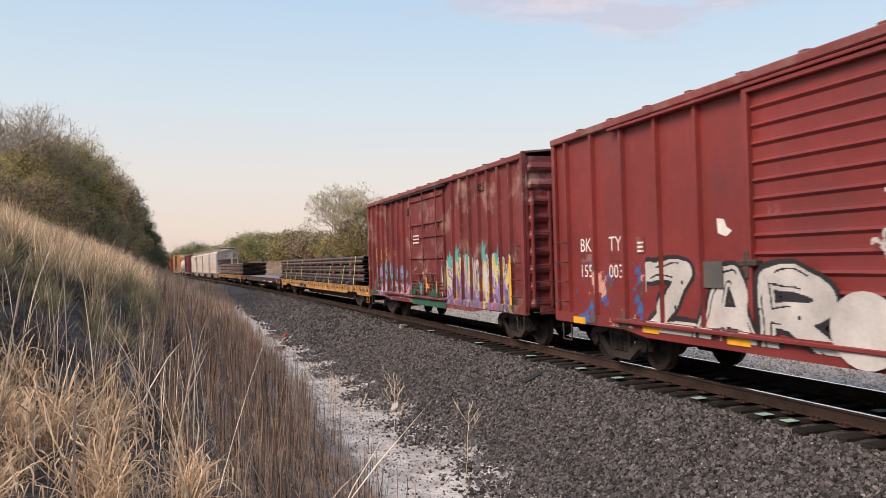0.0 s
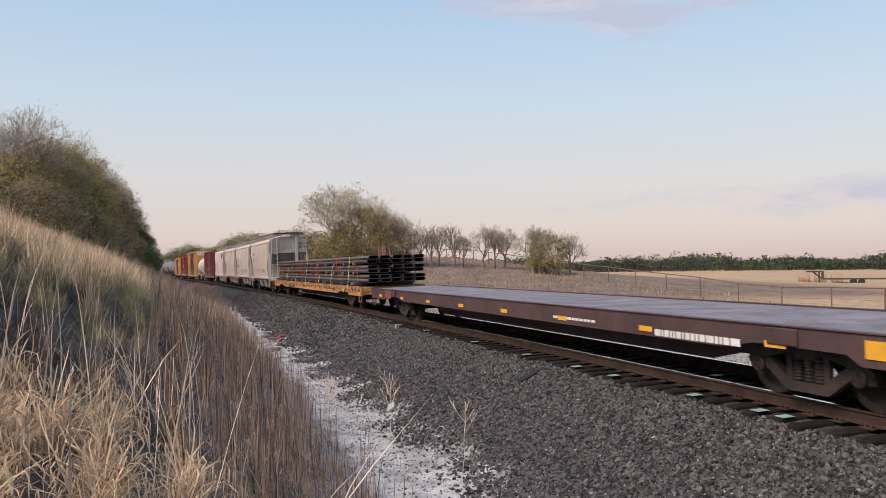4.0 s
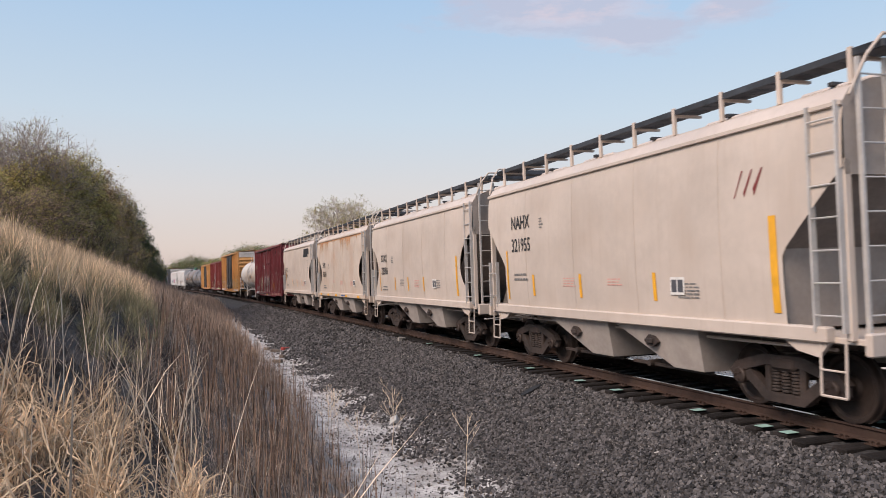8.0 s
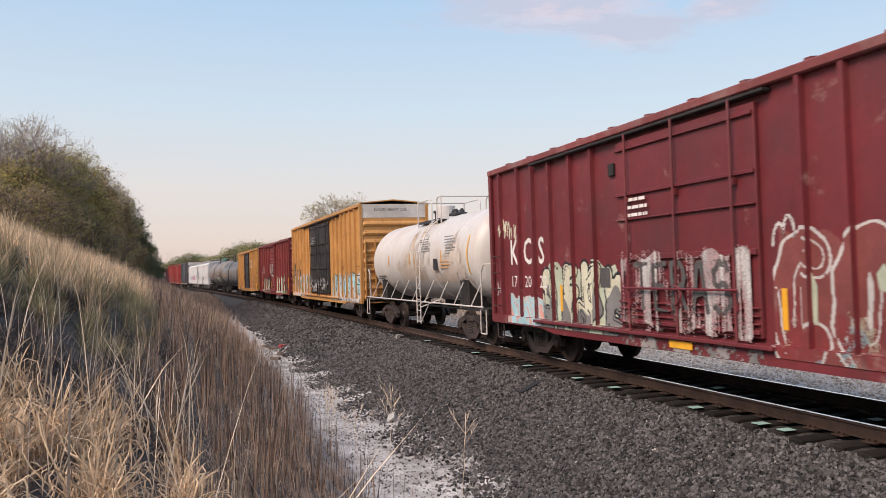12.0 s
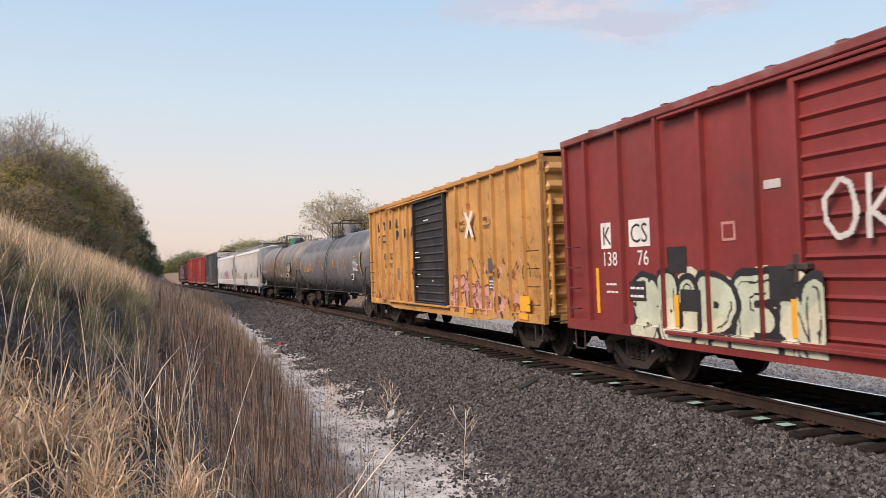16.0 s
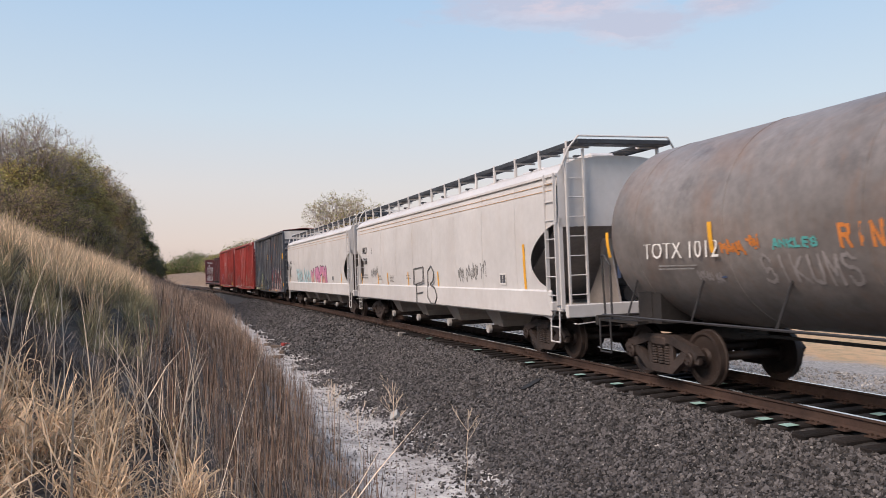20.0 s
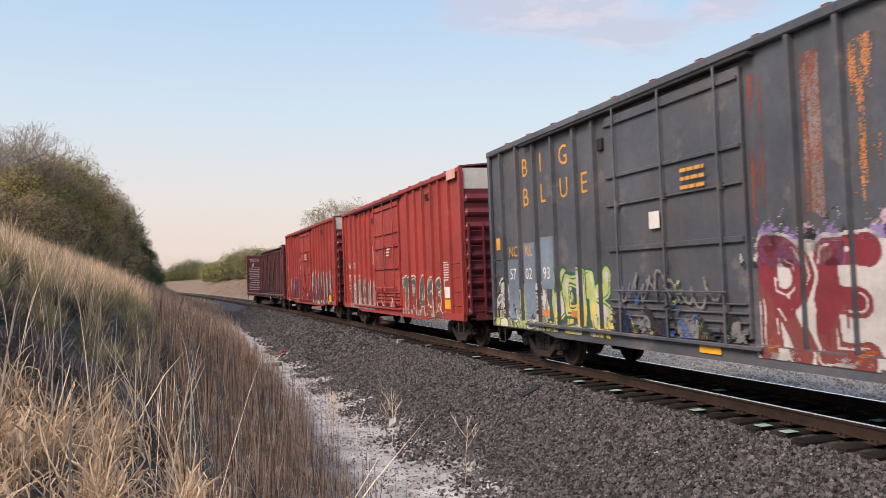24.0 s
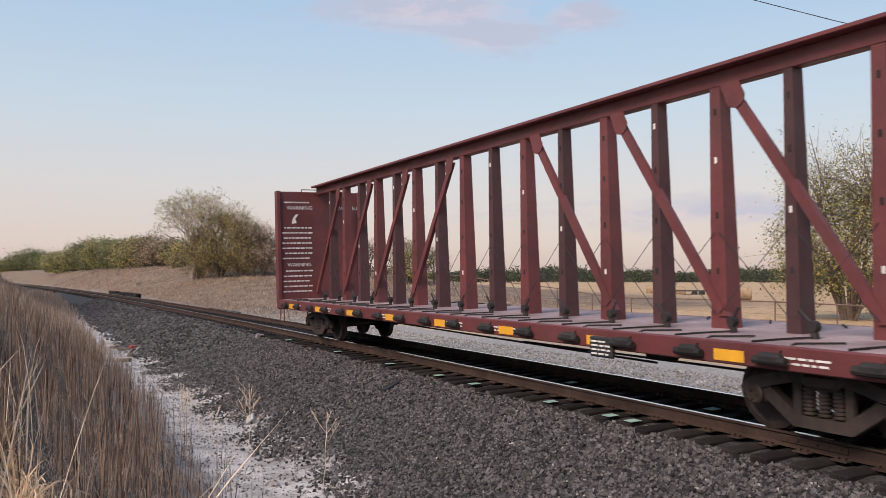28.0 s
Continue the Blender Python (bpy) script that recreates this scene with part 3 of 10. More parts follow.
def make_gear():
    s = Shape()   # cast side frame, drawn in xz, outer face at y = -1.06
    for sgn in (-1,):
        y0, y1 = -1.10, -0.96
        s.prism([(-1.12, 0.53), (-0.98, 0.66), (-0.38, 0.82), (0.38, 0.82), (0.98, 0.66), (1.12, 0.53), (1.06, 0.44), (0.90, 0.52), (0.34, 0.67), (-0.34, 0.67), (-0.90, 0.52), (-1.06, 0.44)], y0, y1)
        s.prism([(-0.86, 0.50), (-0.68, 0.57), (-0.30, 0.29), (0.30, 0.29), (0.68, 0.57), (0.86, 0.50), (0.37, 0.15), (-0.37, 0.15)], y0 + 0.01, y1 - 0.01)
        for k in (-1, 1):
            s.box(k * 0.33 - 0.055, k * 0.33 + 0.055, y0 + 0.02, y1 - 0.02, 0.27, 0.70, 0.02)
            s.box(k * 0.93 - 0.17, k * 0.93 + 0.17, y0 + 0.015, y1, 0.36, 0.58, 0.03)
    GEAR["side_frame"] = s.mesh("side_frame", "truck_iron")
    s = Shape()
    for x in (-0.19, 0.0, 0.19):
        prof = [(0.29, 0.02)]
        for i in range(7):
            z = 0.30 + i * 0.046
            prof += [(z, 0.062), (z + 0.012, 0.078), (z + 0.026, 0.078), (z + 0.038, 0.062)]
        prof += [(0.63, 0.02)]
        s.spin(prof, "z", 10, (x, -1.02, 0))
    GEAR["spring"] = s.mesh("spring_nest", "truck_iron")
    s = Shape().box(-0.24, 0.24, -1.13, 1.13, 0.60, 0.80, 0.05)
    s.box(-0.16, 0.16, -0.9, 0.9, 0.46, 0.60, 0.04).box(-0.18, 0.18, -0.22, 0.22, 0.80, 0.95, 0.03)
    GEAR["bolster"] = s.mesh("truck", "truck_iron")
    s = Shape()
    for k in (-1, 1):
        pr = [(k * 0.66, 0.09), (k * 0.66, 0.14), (k * 0.725, 0.16), (k * 0.74, 0.36), (k * 0.675, 0.39), (k * 0.675, 0.482), (k * 0.71, 0.482), (k * 0.722, 0.457), (k * 0.815, 0.452), (k * 0.815, 0.395), (k * 0.785, 0.36), (k * 0.775, 0.17), (k * 0.83, 0.14), (k * 0.83, 0.085)]
        s.spin(pr, "y", 36)
        s.spin([(k * 0.93, 0.0), (k * 0.93, 0.115), (k * 1.12, 0.125), (k * 1.14, 0.10), (k * 1.14, 0.0)], "y", 14)
        for i in range(3):
            a = 2 * math.pi * i / 3
            s.rod((0.06 * math.cos(a), k * 1.13, 0.06 * math.sin(a)), (0.06 * math.cos(a), k * 1.165, 0.06 * math.sin(a)), 0.018, 6)
    s.spin([(-0.95, 0.085), (-0.66, 0.085), (0.0, 0.075), (0.66, 0.085), (0.95, 0.085)], "y", 12)
    GEAR["wheelset"] = s.mesh("wheelset", "wheel_iron", smooth=True)
    s = Shape()
    for k in (-1, 1):
        s.spin([(k * 0.724, 0.458), (k * 0.81, 0.4535), (k * 0.812, 0.45)], "y", 36)
    GEAR["tread"] = s.mesh("tread", "tread_steel", smooth=True)
    s = Shape().box(-0.55, 0.0, -0.10, 0.10, 0.77, 0.94, 0.03).box(0.0, 0.20, -0.14, 0.12, 0.73, 0.98, 0.04).box(0.16, 0.32, -0.15, -0.02, 0.72, 0.99, 0.05)
    s.box(-0.06, 0.0, -0.24, 0.24, 0.70, 1.02, 0.02)
    GEAR["coupler"] = s.mesh("coupler", "truck_iron")
    s = Shape().pipe([(0.0, 0.32, 0.92), (0.10, 0.36, 0.80), (0.24, 0.36, 0.52), (0.40, 0.30, 0.44)], 0.022, 8)
    GEAR["hose"] = s.mesh("air_hose", "rubber")
    s = Shape().pipe([(-0.22, 0.02, 0), (-0.22, -0.07, 0), (0.22, -0.07, 0), (0.22, 0.02, 0)], 0.012, 6)
    GEAR["grab"] = s
    s = Shape().spin([(-0.02, 0.24), (0.0, 0.275), (0.02, 0.24)], "x", 20)
    for i in range(5):
        a = 2 * math.pi * i / 5
        s.rod((0, 0, 0), (0, 0.25 * math.cos(a), 0.25 * math.sin(a)), 0.014, 5)
    GEAR["brake_wheel"] = s


make_gear()
WHEELS, MOVERS = [], []


def add_truck(car, x):
    t = part("truck", GEAR["bolster"], "", car)
    t.location = (x, 0, 0)
    for turn in (0, math.pi):
        f = part("side_frame", GEAR["side_frame"], "", t)
        f.rotation_euler.z = turn
        g = part("spring_nest", GEAR["spring"], "", t)
        g.rotation_euler.z = turn
    for k in (-0.89, 0.89):
        w = part("wheelset", GEAR["wheelset"], "", t)
        w.location = (k, 0, 0.457)
        WHEELS.append((w, k))


def add_ends(car, half, brake=True, rail=True, fat=False):
    """Couplers, hoses and the uncoupling levers at both ends."""
    for k in (-1, 1):
        c = part("coupler", GEAR["coupler"], "", car)
        c.location, c.rotation_euler.z = (k * half, 0, 0), 0.0 if k > 0 else math.pi
        h = part("air_hose", GEAR["hose"], "", car)
        h.location, h.rotation_euler.z = (k * half, 0, 0), 0.0 if k > 0 else math.pi
        s = Shape().pipe([(k * half, -1.35, 0.86), (k * (half + 0.12), -1.32, 0.86), (k * (half + 0.12), -0.2, 0.93), (k * half, -0.1, 0.95)], 0.014, 5)
        part("uncoupling_lever", s, "steel_light" if fat else "truck_iron", car)


def ladder(car, x, y, z0, z1, width, material, normal="y", rungs=None, out=0.07):
    """Two stiles and rungs; on a side (normal y) or on an end (normal x)."""
    st = Shape()
    n = rungs or max(2, int((z1 - z0) / 0.38))

    def at(a, o, z):
        return (x + a, y - o, z) if normal == "y" else (x + o, y + a, z)
    for k in (-1, 1):
        p, q = at(k * width / 2 - 0.02, -0.0, z0), at(k * width / 2 + 0.02, out, z1)
        lo, hi = [min(a, b) for a, b in zip(p, q)], [max(a, b) for a, b in zip(p, q)]
        st.box(lo[0], hi[0], lo[1], hi[1], z0, z1)
    lad = part("ladder", st, material, car)
    for i in range(n):
        z = z0 + (i + 0.5) * (z1 - z0) / n
        part("rung", Shape().rod(at(-width / 2, out * 0.8, z), at(width / 2, out * 0.8, z), 0.013, 6), material, lad)
    return lad


def underframe(car, half, width=1.3, zc=0.78, mat_name="underframe"):
    s = Shape().box(-half, half, -0.2, 0.2, 0.72, 1.02, 0.02)
    for x in np.arange(-half + 0.6, half, 1.5):
        s.box(x - 0.05, x + 0.05, -width, width, 0.86, 1.02)
    part("centre_sill", s, mat_name, car)


def brake_gear(car, x):
    s = Shape().spin([(x - 0.5, 0.0), (x - 0.5, 0.16), (x + 0.5, 0.16), (x + 0.5, 0.0)], "x", 14, (0, 0.55, 0.72))
    s.box(x - 0.55, x + 0.55, 0.35, 0.42, 0.62, 0.84)
    part("air_reservoir", s, "underframe", car)
    s = Shape().spin([(x + 0.9, 0.0), (x + 0.9, 0.11), (x + 1.4, 0.11), (x + 1.4, 0.0)], "x", 12, (0, -0.45, 0.70)).rod((x - 2.5, -0.5, 0.62), (x + 3.2, -0.5, 0.62), 0.02, 6)
    part("brake_cylinder", s, "underframe", car)


# ---- spray paint: letters drawn as strokes, laid on the side in runs that follow ribs and curves ----
def stroke_field(gx, gz, pts):
    d = np.full(gx.shape, 9.0)
    for (ax, az), (bx, bz) in zip(pts, pts[1:]):
        vx, vz = bx - ax, bz - az
        t = np.clip(((gx - ax) * vx + (gz - az) * vz) / (vx * vx + vz * vz + 1e-9), 0, 1)
        d = np.minimum(d, np.hypot(gx - ax - t * vx, gz - az - t * vz))
    return d


def letter_strokes(rng, x0, x1, z0, z1):
    """One abstract form: a leaning stem and a few hooks and bars that spring from it."""
    w, h = x1 - x0, z1 - z0
    lean = rng.uniform(-0.25, 0.25)
    a = rng.uniform(0.2, 0.8)
    out = [[(a - lean / 2, -0.02), (a + rng.uniform(-0.1, 0.1), 0.5), (a + lean / 2, 1.0)]]
    for i in range(int(rng.integers(3, 5))):
        z = rng.uniform(0.05, 0.95)
        k = 1 if a < 0.5 else -1
        if rng.random() < 0.3:
            k = -k
        p = (a + lean * (z - 0.5), z)
        q = (p[0] + k * rng.uniform(0.4, 0.75), z + rng.uniform(-0.3, 0.3))
        hook = (q[0] + k * rng.uniform(-0.25, 0.1), q[1] + rng.choice([-1, 1]) * rng.uniform(0.2, 0.5))
        out.append([p, q, hook])
    return [[(x0 + w * min(1.12, max(-0.12, b)), z0 + h * min(1.0, max(0.0, c))) for b, c in st] for st in out]


def bow(cx, cz, rx, rz, a0, a1, n=9):
    """Points along a bow of an oval, angles in degrees from the right, turning left."""
    return [(cx + rx * math.cos(radians(a)), cz + rz * math.sin(radians(a))) for a in np.linspace(a0, a1, n)]


GLYPHS = {}
GLYPHS["A"] = [[(0.05, 0.0), (0.42, 1.0), (0.58, 1.0), (0.95, 0.0)], [(0.25, 0.36), (0.75, 0.36)]]
GLYPHS["-"] = [[(0.2, 0.5), (0.8, 0.5)]]
GLYPHS["C"] = [bow(0.55, 0.5, 0.5, 0.5, 60, 300)]
GLYPHS["D"] = [[(0.08, 0.0), (0.08, 1.0)], [(0.08, 1.0)] + bow(0.35, 0.5, 0.6, 0.5, 80, -80) + [(0.08, 0.0)]]
GLYPHS["E"] = [[(0.95, 1.0), (0.08, 1.0), (0.08, 0.0), (0.95, 0.0)], [(0.08, 0.52), (0.75, 0.52)]]
GLYPHS["H"] = [[(0.08, 0.0), (0.08, 1.0)], [(0.92, 0.0), (0.92, 1.0)], [(0.08, 0.5), (0.92, 0.5)]]
GLYPHS["I"] = [[(0.5, 0.0), (0.5, 1.0)]]
GLYPHS["K"] = [[(0.08, 0.0), (0.08, 1.0)], [(0.95, 1.0), (0.12, 0.48), (0.95, 0.0)]]
GLYPHS["L"] = [[(0.08, 1.0), (0.08, 0.0), (0.9, 0.0)]]
GLYPHS["M"] = [[(0.05, 0.0), (0.1, 1.0), (0.5, 0.35), (0.9, 1.0), (0.95, 0.0)]]
GLYPHS["N"] = [[(0.08, 0.0), (0.08, 1.0), (0.92, 0.0), (0.92, 1.0)]]
GLYPHS["O"] = [bow(0.5, 0.5, 0.48, 0.5, 0, 360, 15)]
GLYPHS["P"] = [[(0.08, 0.0), (0.08, 1.0)], [(0.08, 1.0)] + bow(0.5, 0.74, 0.42, 0.26, 85, -85) + [(0.08, 0.48)]]
GLYPHS["R"] = GLYPHS["P"] + [[(0.45, 0.48), (0.95, 0.0)]]
GLYPHS["S"] = [bow(0.5, 0.74, 0.42, 0.26, 20, 240) + bow(0.5, 0.26, 0.44, 0.26, 90, -160)]
GLYPHS["T"] = [[(0.02, 1.0), (0.98, 1.0)], [(0.5, 1.0), (0.5, 0.0)]]
GLYPHS["U"] = [[(0.08, 1.0), (0.08, 0.3)] + bow(0.5, 0.3, 0.42, 0.3, 190, 350) + [(0.92, 1.0)]]
GLYPHS["Z"] = [[(0.05, 1.0), (0.95, 1.0), (0.05, 0.0), (0.95, 0.0)]]


def glyph_strokes(rng, c, x0, x1, z0, z1, loose=0.05):
    """The strokes of one letter in a box, leaning and bent a little by chance."""
    lean, w, h = rng.uniform(-0.12, 0.12), x1 - x0, z1 - z0
    out = []
    for st in GLYPHS[c]:
        out.append([(x0 + w * (a + lean * (b - 0.5) + rng.normal(0, loose * 0.4)), z0 + h * (b + rng.normal(0, loose * 0.4))) for a, b in st])
    return out


def scrawl(rng, x0, x1, z0, z1):
    """One quick unbroken line with loops, as from a paint pen."""
    n = 40
    t = np.linspace(0, 1, n)
    ph, f = rng.uniform(0, 6, 3), rng.uniform(2.0, 4.5)
    x = x0 + (x1 - x0) * (t + 0.10 * np.sin(f * 6.28 * t + ph[0]))
    z = (z0 + z1) / 2 + (z1 - z0) * (0.30 * np.sin(f * 6.28 * t + ph[1]) + 0.16 * np.sin(2.7 * f * t + ph[2]))
    return list(zip(x, z))


def spray(car, x0, x1, z0, z1, surf, colours, seed, letters=5, thick=0.13, style="piece", name="graffiti", label="", cell=0.017, breaks=(), text="", edge=0.05):
    """colours: names of paints: cloud, outline, fill, accent, highlight (None: left out)."""
    rng = np.random.default_rng(seed)
    letters = len(text) or letters
    gx, gz = np.meshgrid(np.arange(x0, x1, cell) + cell / 2, np.arange(z0, z1, cell) + cell / 2)
    lab = np.zeros(gx.shape, int)
    w = (x1 - x0) / letters
    cloud, outline, fill, accent, high = colours
    wob = 0.05 * np.sin(gx * 7 + seed) + 0.04 * np.sin(gz * 9 + gx * 5 + seed)
    if style == "piece":
        if cloud:
            top = z1 - 0.10 - 0.16 * (np.sin(gx * 3.1 + seed) + np.sin(gx * 7.7 + 2 * seed)) * 0.5 - 0.10
            env = (gx > x0 + 0.08 + 2 * np.abs(wob)) & (gx < x1 - 0.08 - 2 * np.abs(wob)) & (gz < top) & (gz > z0 + 0.05 + np.abs(wob))
            lab[env] = 1
        dist = np.full(gx.shape, 9.0)
        for i in rng.permutation(letters):
            d = np.full(gx.shape, 9.0)
            if text:
                forms = glyph_strokes(rng, text[i], x0 + i * w + thick * 0.8, x0 + (i + 1) * w - thick * 0.8, z0 + thick * 0.9, z1 - thick * 1.1 - edge - rng.random() * 0.12)
            else:
                forms = letter_strokes(rng, x0 + (i - 0.08) * w + thick * 0.6, x0 + (i + 1.08) * w - thick * 0.6, z0 + thick * 1.2, z1 - thick * 1.5 - rng.random() * 0.16)
            for st in forms:
                d = np.minimum(d, stroke_field(gx, gz, st) + wob * 0.4)
            lab[d < thick + edge] = 2
            lab[d < thick] = 3
            dist = np.where(d < thick + edge, d, np.minimum(dist, d))
        if accent:
            band = (np.sin(gx * 2.3 + seed) * 0.25 + 0.12 * np.sin(gx * 9.1 + seed) + (z0 + z1) / 2 - 0.10)
            lab[(lab == 3) & (gz < band)] = 4
        if high:
            lab[(dist < thick * 0.42) & (np.sin(gx * 11 + gz * 6 + seed) > 0.1)] = 5
        # an inner line, flecks and runs
        lab[(dist > thick * 0.50) & (dist < thick * 0.50 + 0.028) & (np.sin(gx * 4.1 - gz * 3.3 + seed) > 0.25)] = 2
        for i in range(letters * 3):
            px, pz, r = rng.uniform(x0, x1), rng.uniform(z0 + 0.1, z1 - 0.15), rng.uniform(0.015, 0.04)
            lab[(np.hypot(gx - px, gz - pz) < r) & (lab > 0)] = 5 if high else 2
        for i in range(letters * 2):
            px, l = rng.uniform(x0, x1), rng.uniform(0.1, 0.35)
            col_ = np.abs(gx - px) < 0.02
            foot = np.where((lab == 3) & col_, gz, 9.0).min()
            lab[col_ & (gz < foot) & (gz > foot - l) & (foot < 8)] = 3
    elif style == "wash":   # thin worn paint or rust: ragged patches, fewer towards the top
        f = thick
        q = seed * 1.7
        n_ = np.sin(gx * 2.1 / f + q + 1.3 * np.sin(gz * 1.7 / f)) + np.sin(gz * 2.6 / f - q + 1.1 * np.sin(gx * 2.9 / f + q)) + 0.7 * np.sin(gx * 6.3 / f + gz * 4.9 / f + q) + 0.5 * np.sin(gx * 11.7 / f - gz * 14.1 / f) + rng.normal(0, 0.45, gx.shape)
        lim = letters * 0.1 + 2.2 * np.clip((gz - z0) / (z1 - z0), 0, 1) ** 2 + 1.5 * (np.minimum(gx - x0, x1 - gx) < 0.12)
        lab[n_ > lim] = 3
        if accent:
            lab[(n_ > lim) & (np.sin(gx * 1.7 / f + q * 2) * np.sin(gz * 2.3 / f + q) > 0.25)] = 4
        if high:
            lab[(n_ > lim) & (np.sin(gx * 3.1 / f - q) * np.sin(gz * 3.3 / f + 2 * q) > 0.45)] = 5
    elif style == "runs":   # rust that has run down from a seam
        q = seed * 1.3
        cn = np.repeat(rng.normal(0, 0.22, (1, gx.shape[1])), gx.shape[0], 0)
        L = 0.06 + 0.42 * np.clip(np.sin(gx * 1.1 + q) + 0.8 * np.sin(gx * 3.7 + 2 * q) + 0.7 * np.sin(gx * 13.0 + q) + cn * 2, 0, 3) ** 1.3 * 0.55
        speck = rng.normal(0, 1, gx.shape)
        lab[(gz > z1 - L) & (speck > -1.6 + 1.4 * (z1 - gz) / (L + 0.01))] = 3
        lab[(gz > z1 - L * 0.55) & (speck > -0.9 + 1.4 * (z1 - gz) / (L * 0.55 + 0.01))] = 4
    elif style == "brush":   # broad vertical strokes of thin paint, worn through
        cols = np.repeat(np.cumsum(rng.normal(0, 0.35, (1, gx.shape[1])), 1), gx.shape[0], 0)
        cols = np.sin(cols * 1.3 + 0.6 * np.sin(gz * 2.2 + seed)) + 0.5 * np.sin(gz * 5.1 + 3.0 * np.sin(gx * 3.0)) + np.repeat(rng.normal(0, 0.25, (1, gx.shape[1])), gx.shape[0], 0) + rng.normal(0, 0.28, gx.shape)
        cols -= 1.6 * (np.minimum(gz - z0, z1 - gz) < 0.08 + 0.06 * np.sin(gx * 9 + seed))
        lab[cols > -0.25] = 3
        lab[cols > 0.45] = 4
        lab[cols > 1.05] = 5
    elif style == "mark":   # a small stencilled form
        for st in letter_strokes(rng, x0 + thick, x1 - thick, z0 + thick, z1 - thick):
            lab[stroke_field(gx, gz, st) < thick] = 3
    else:   # a quick tag: thin strokes
        for i, c in enumerate(text):
            for st in glyph_strokes(rng, c, x0 + i * w + 0.12 * w, x0 + (i + 0.85) * w, z0 + 0.03, z1 - 0.03, 0.10):
                lab[stroke_field(gx, gz, st) < thick] = 3
        for i in range(0 if text else letters):
            a = x0 + i * w + rng.uniform(0, 0.25) * w
            b = z0 + rng.uniform(0, 0.3) * (z1 - z0)
            chalk = np.sin(gx * 41 + gz * 23) * np.sin(gx * 17 - gz * 57)
            lab[(stroke_field(gx, gz, scrawl(rng, a, a + w * 0.8, b, b + (z1 - z0) * 0.7)) < min(thick, 0.024)) & (chalk > -0.8)] = 3
    if breaks:
        lab[(gz < 0.83)] = 0
    s = Shape()
    nz, nx = lab.shape
    bset = sorted(breaks)
    for r in range(nz):
        row = lab[r]
        edges = np.flatnonzero(np.diff(row)) + 1
        starts = np.concatenate([[0], edges])
        ends = np.concatenate([edges, [nx]])
        za, zb = z0 + r * cell, z0 + (r + 1) * cell
        for a, b in zip(starts, ends):
            c = row[a]
            if c == 0:
                continue
            xa, xb = x0 + a * cell, x0 + b * cell
            cuts = [xa] + [q for q in bset if xa + 0.002 < q < xb - 0.002] + [xb]
            for p, q in zip(cuts, cuts[1:]):
                m = (p + q) / 2
                s.add([(p, surf(m, za), za), (q, surf(m, za), za), (q, surf(m, zb), zb), (p, surf(m, zb), zb)], [(0, 1, 2, 3)], int(c) - 1)
    mats = [c or outline for c in colours]
    o = part(name, s, tuple(mats), car, label)
    if style in ("wash", "tag", "runs", "brush"):
        o["kind"] = "stuff"


for nm, c in (("spray_white", (0.52, 0.50, 0.48)), ("spray_black", (0.022, 0.022, 0.026)), ("spray_pink", (0.52, 0.20, 0.33)), ("spray_lilac", (0.28, 0.20, 0.42)), ("spray_teal", (0.10, 0.38, 0.36)),
              ("spray_green", (0.10, 0.32, 0.13)), ("spray_lime", (0.42, 0.48, 0.18)), ("spray_blue", (0.05, 0.13, 0.36)), ("spray_sky", (0.35, 0.55, 0.60)), ("spray_orange", (0.60, 0.21, 0.05)),
              ("spray_yellow", (0.62, 0.50, 0.12)), ("spray_crimson", (0.20, 0.03, 0.04)), ("spray_mint", (0.47, 0.52, 0.40)), ("spray_petrol", (0.10, 0.22, 0.24)), ("spray_navy", (0.03, 0.045, 0.09)), ("spray_blush", (0.52, 0.25, 0.22)), ("spray_rose", (0.50, 0.36, 0.42)), ("spray_fog", (0.30, 0.275, 0.27)), ("spray_grey", (0.20, 0.195, 0.19)), ("spray_cream", (0.60, 0.58, 0.44)), ("spray_salmon", (0.62, 0.33, 0.28)), ("spray_deepgreen", (0.03, 0.11, 0.075)), ("spray_slate", (0.095, 0.092, 0.090)), ("spray_wine", (0.20, 0.055, 0.05)), ("spray_steel", (0.035, 0.075, 0.19)), ("spray_dusk", (0.40, 0.27, 0.27)), ("rust_patch", (0.22, 0.075, 0.045)), ("rust_dark", (0.055, 0.035, 0.03))):
    mat(nm, c, 0.55, var=0.16, scale=1.5, dirt=(tuple(0.6 * v for v in c), 0.35, 2.5))
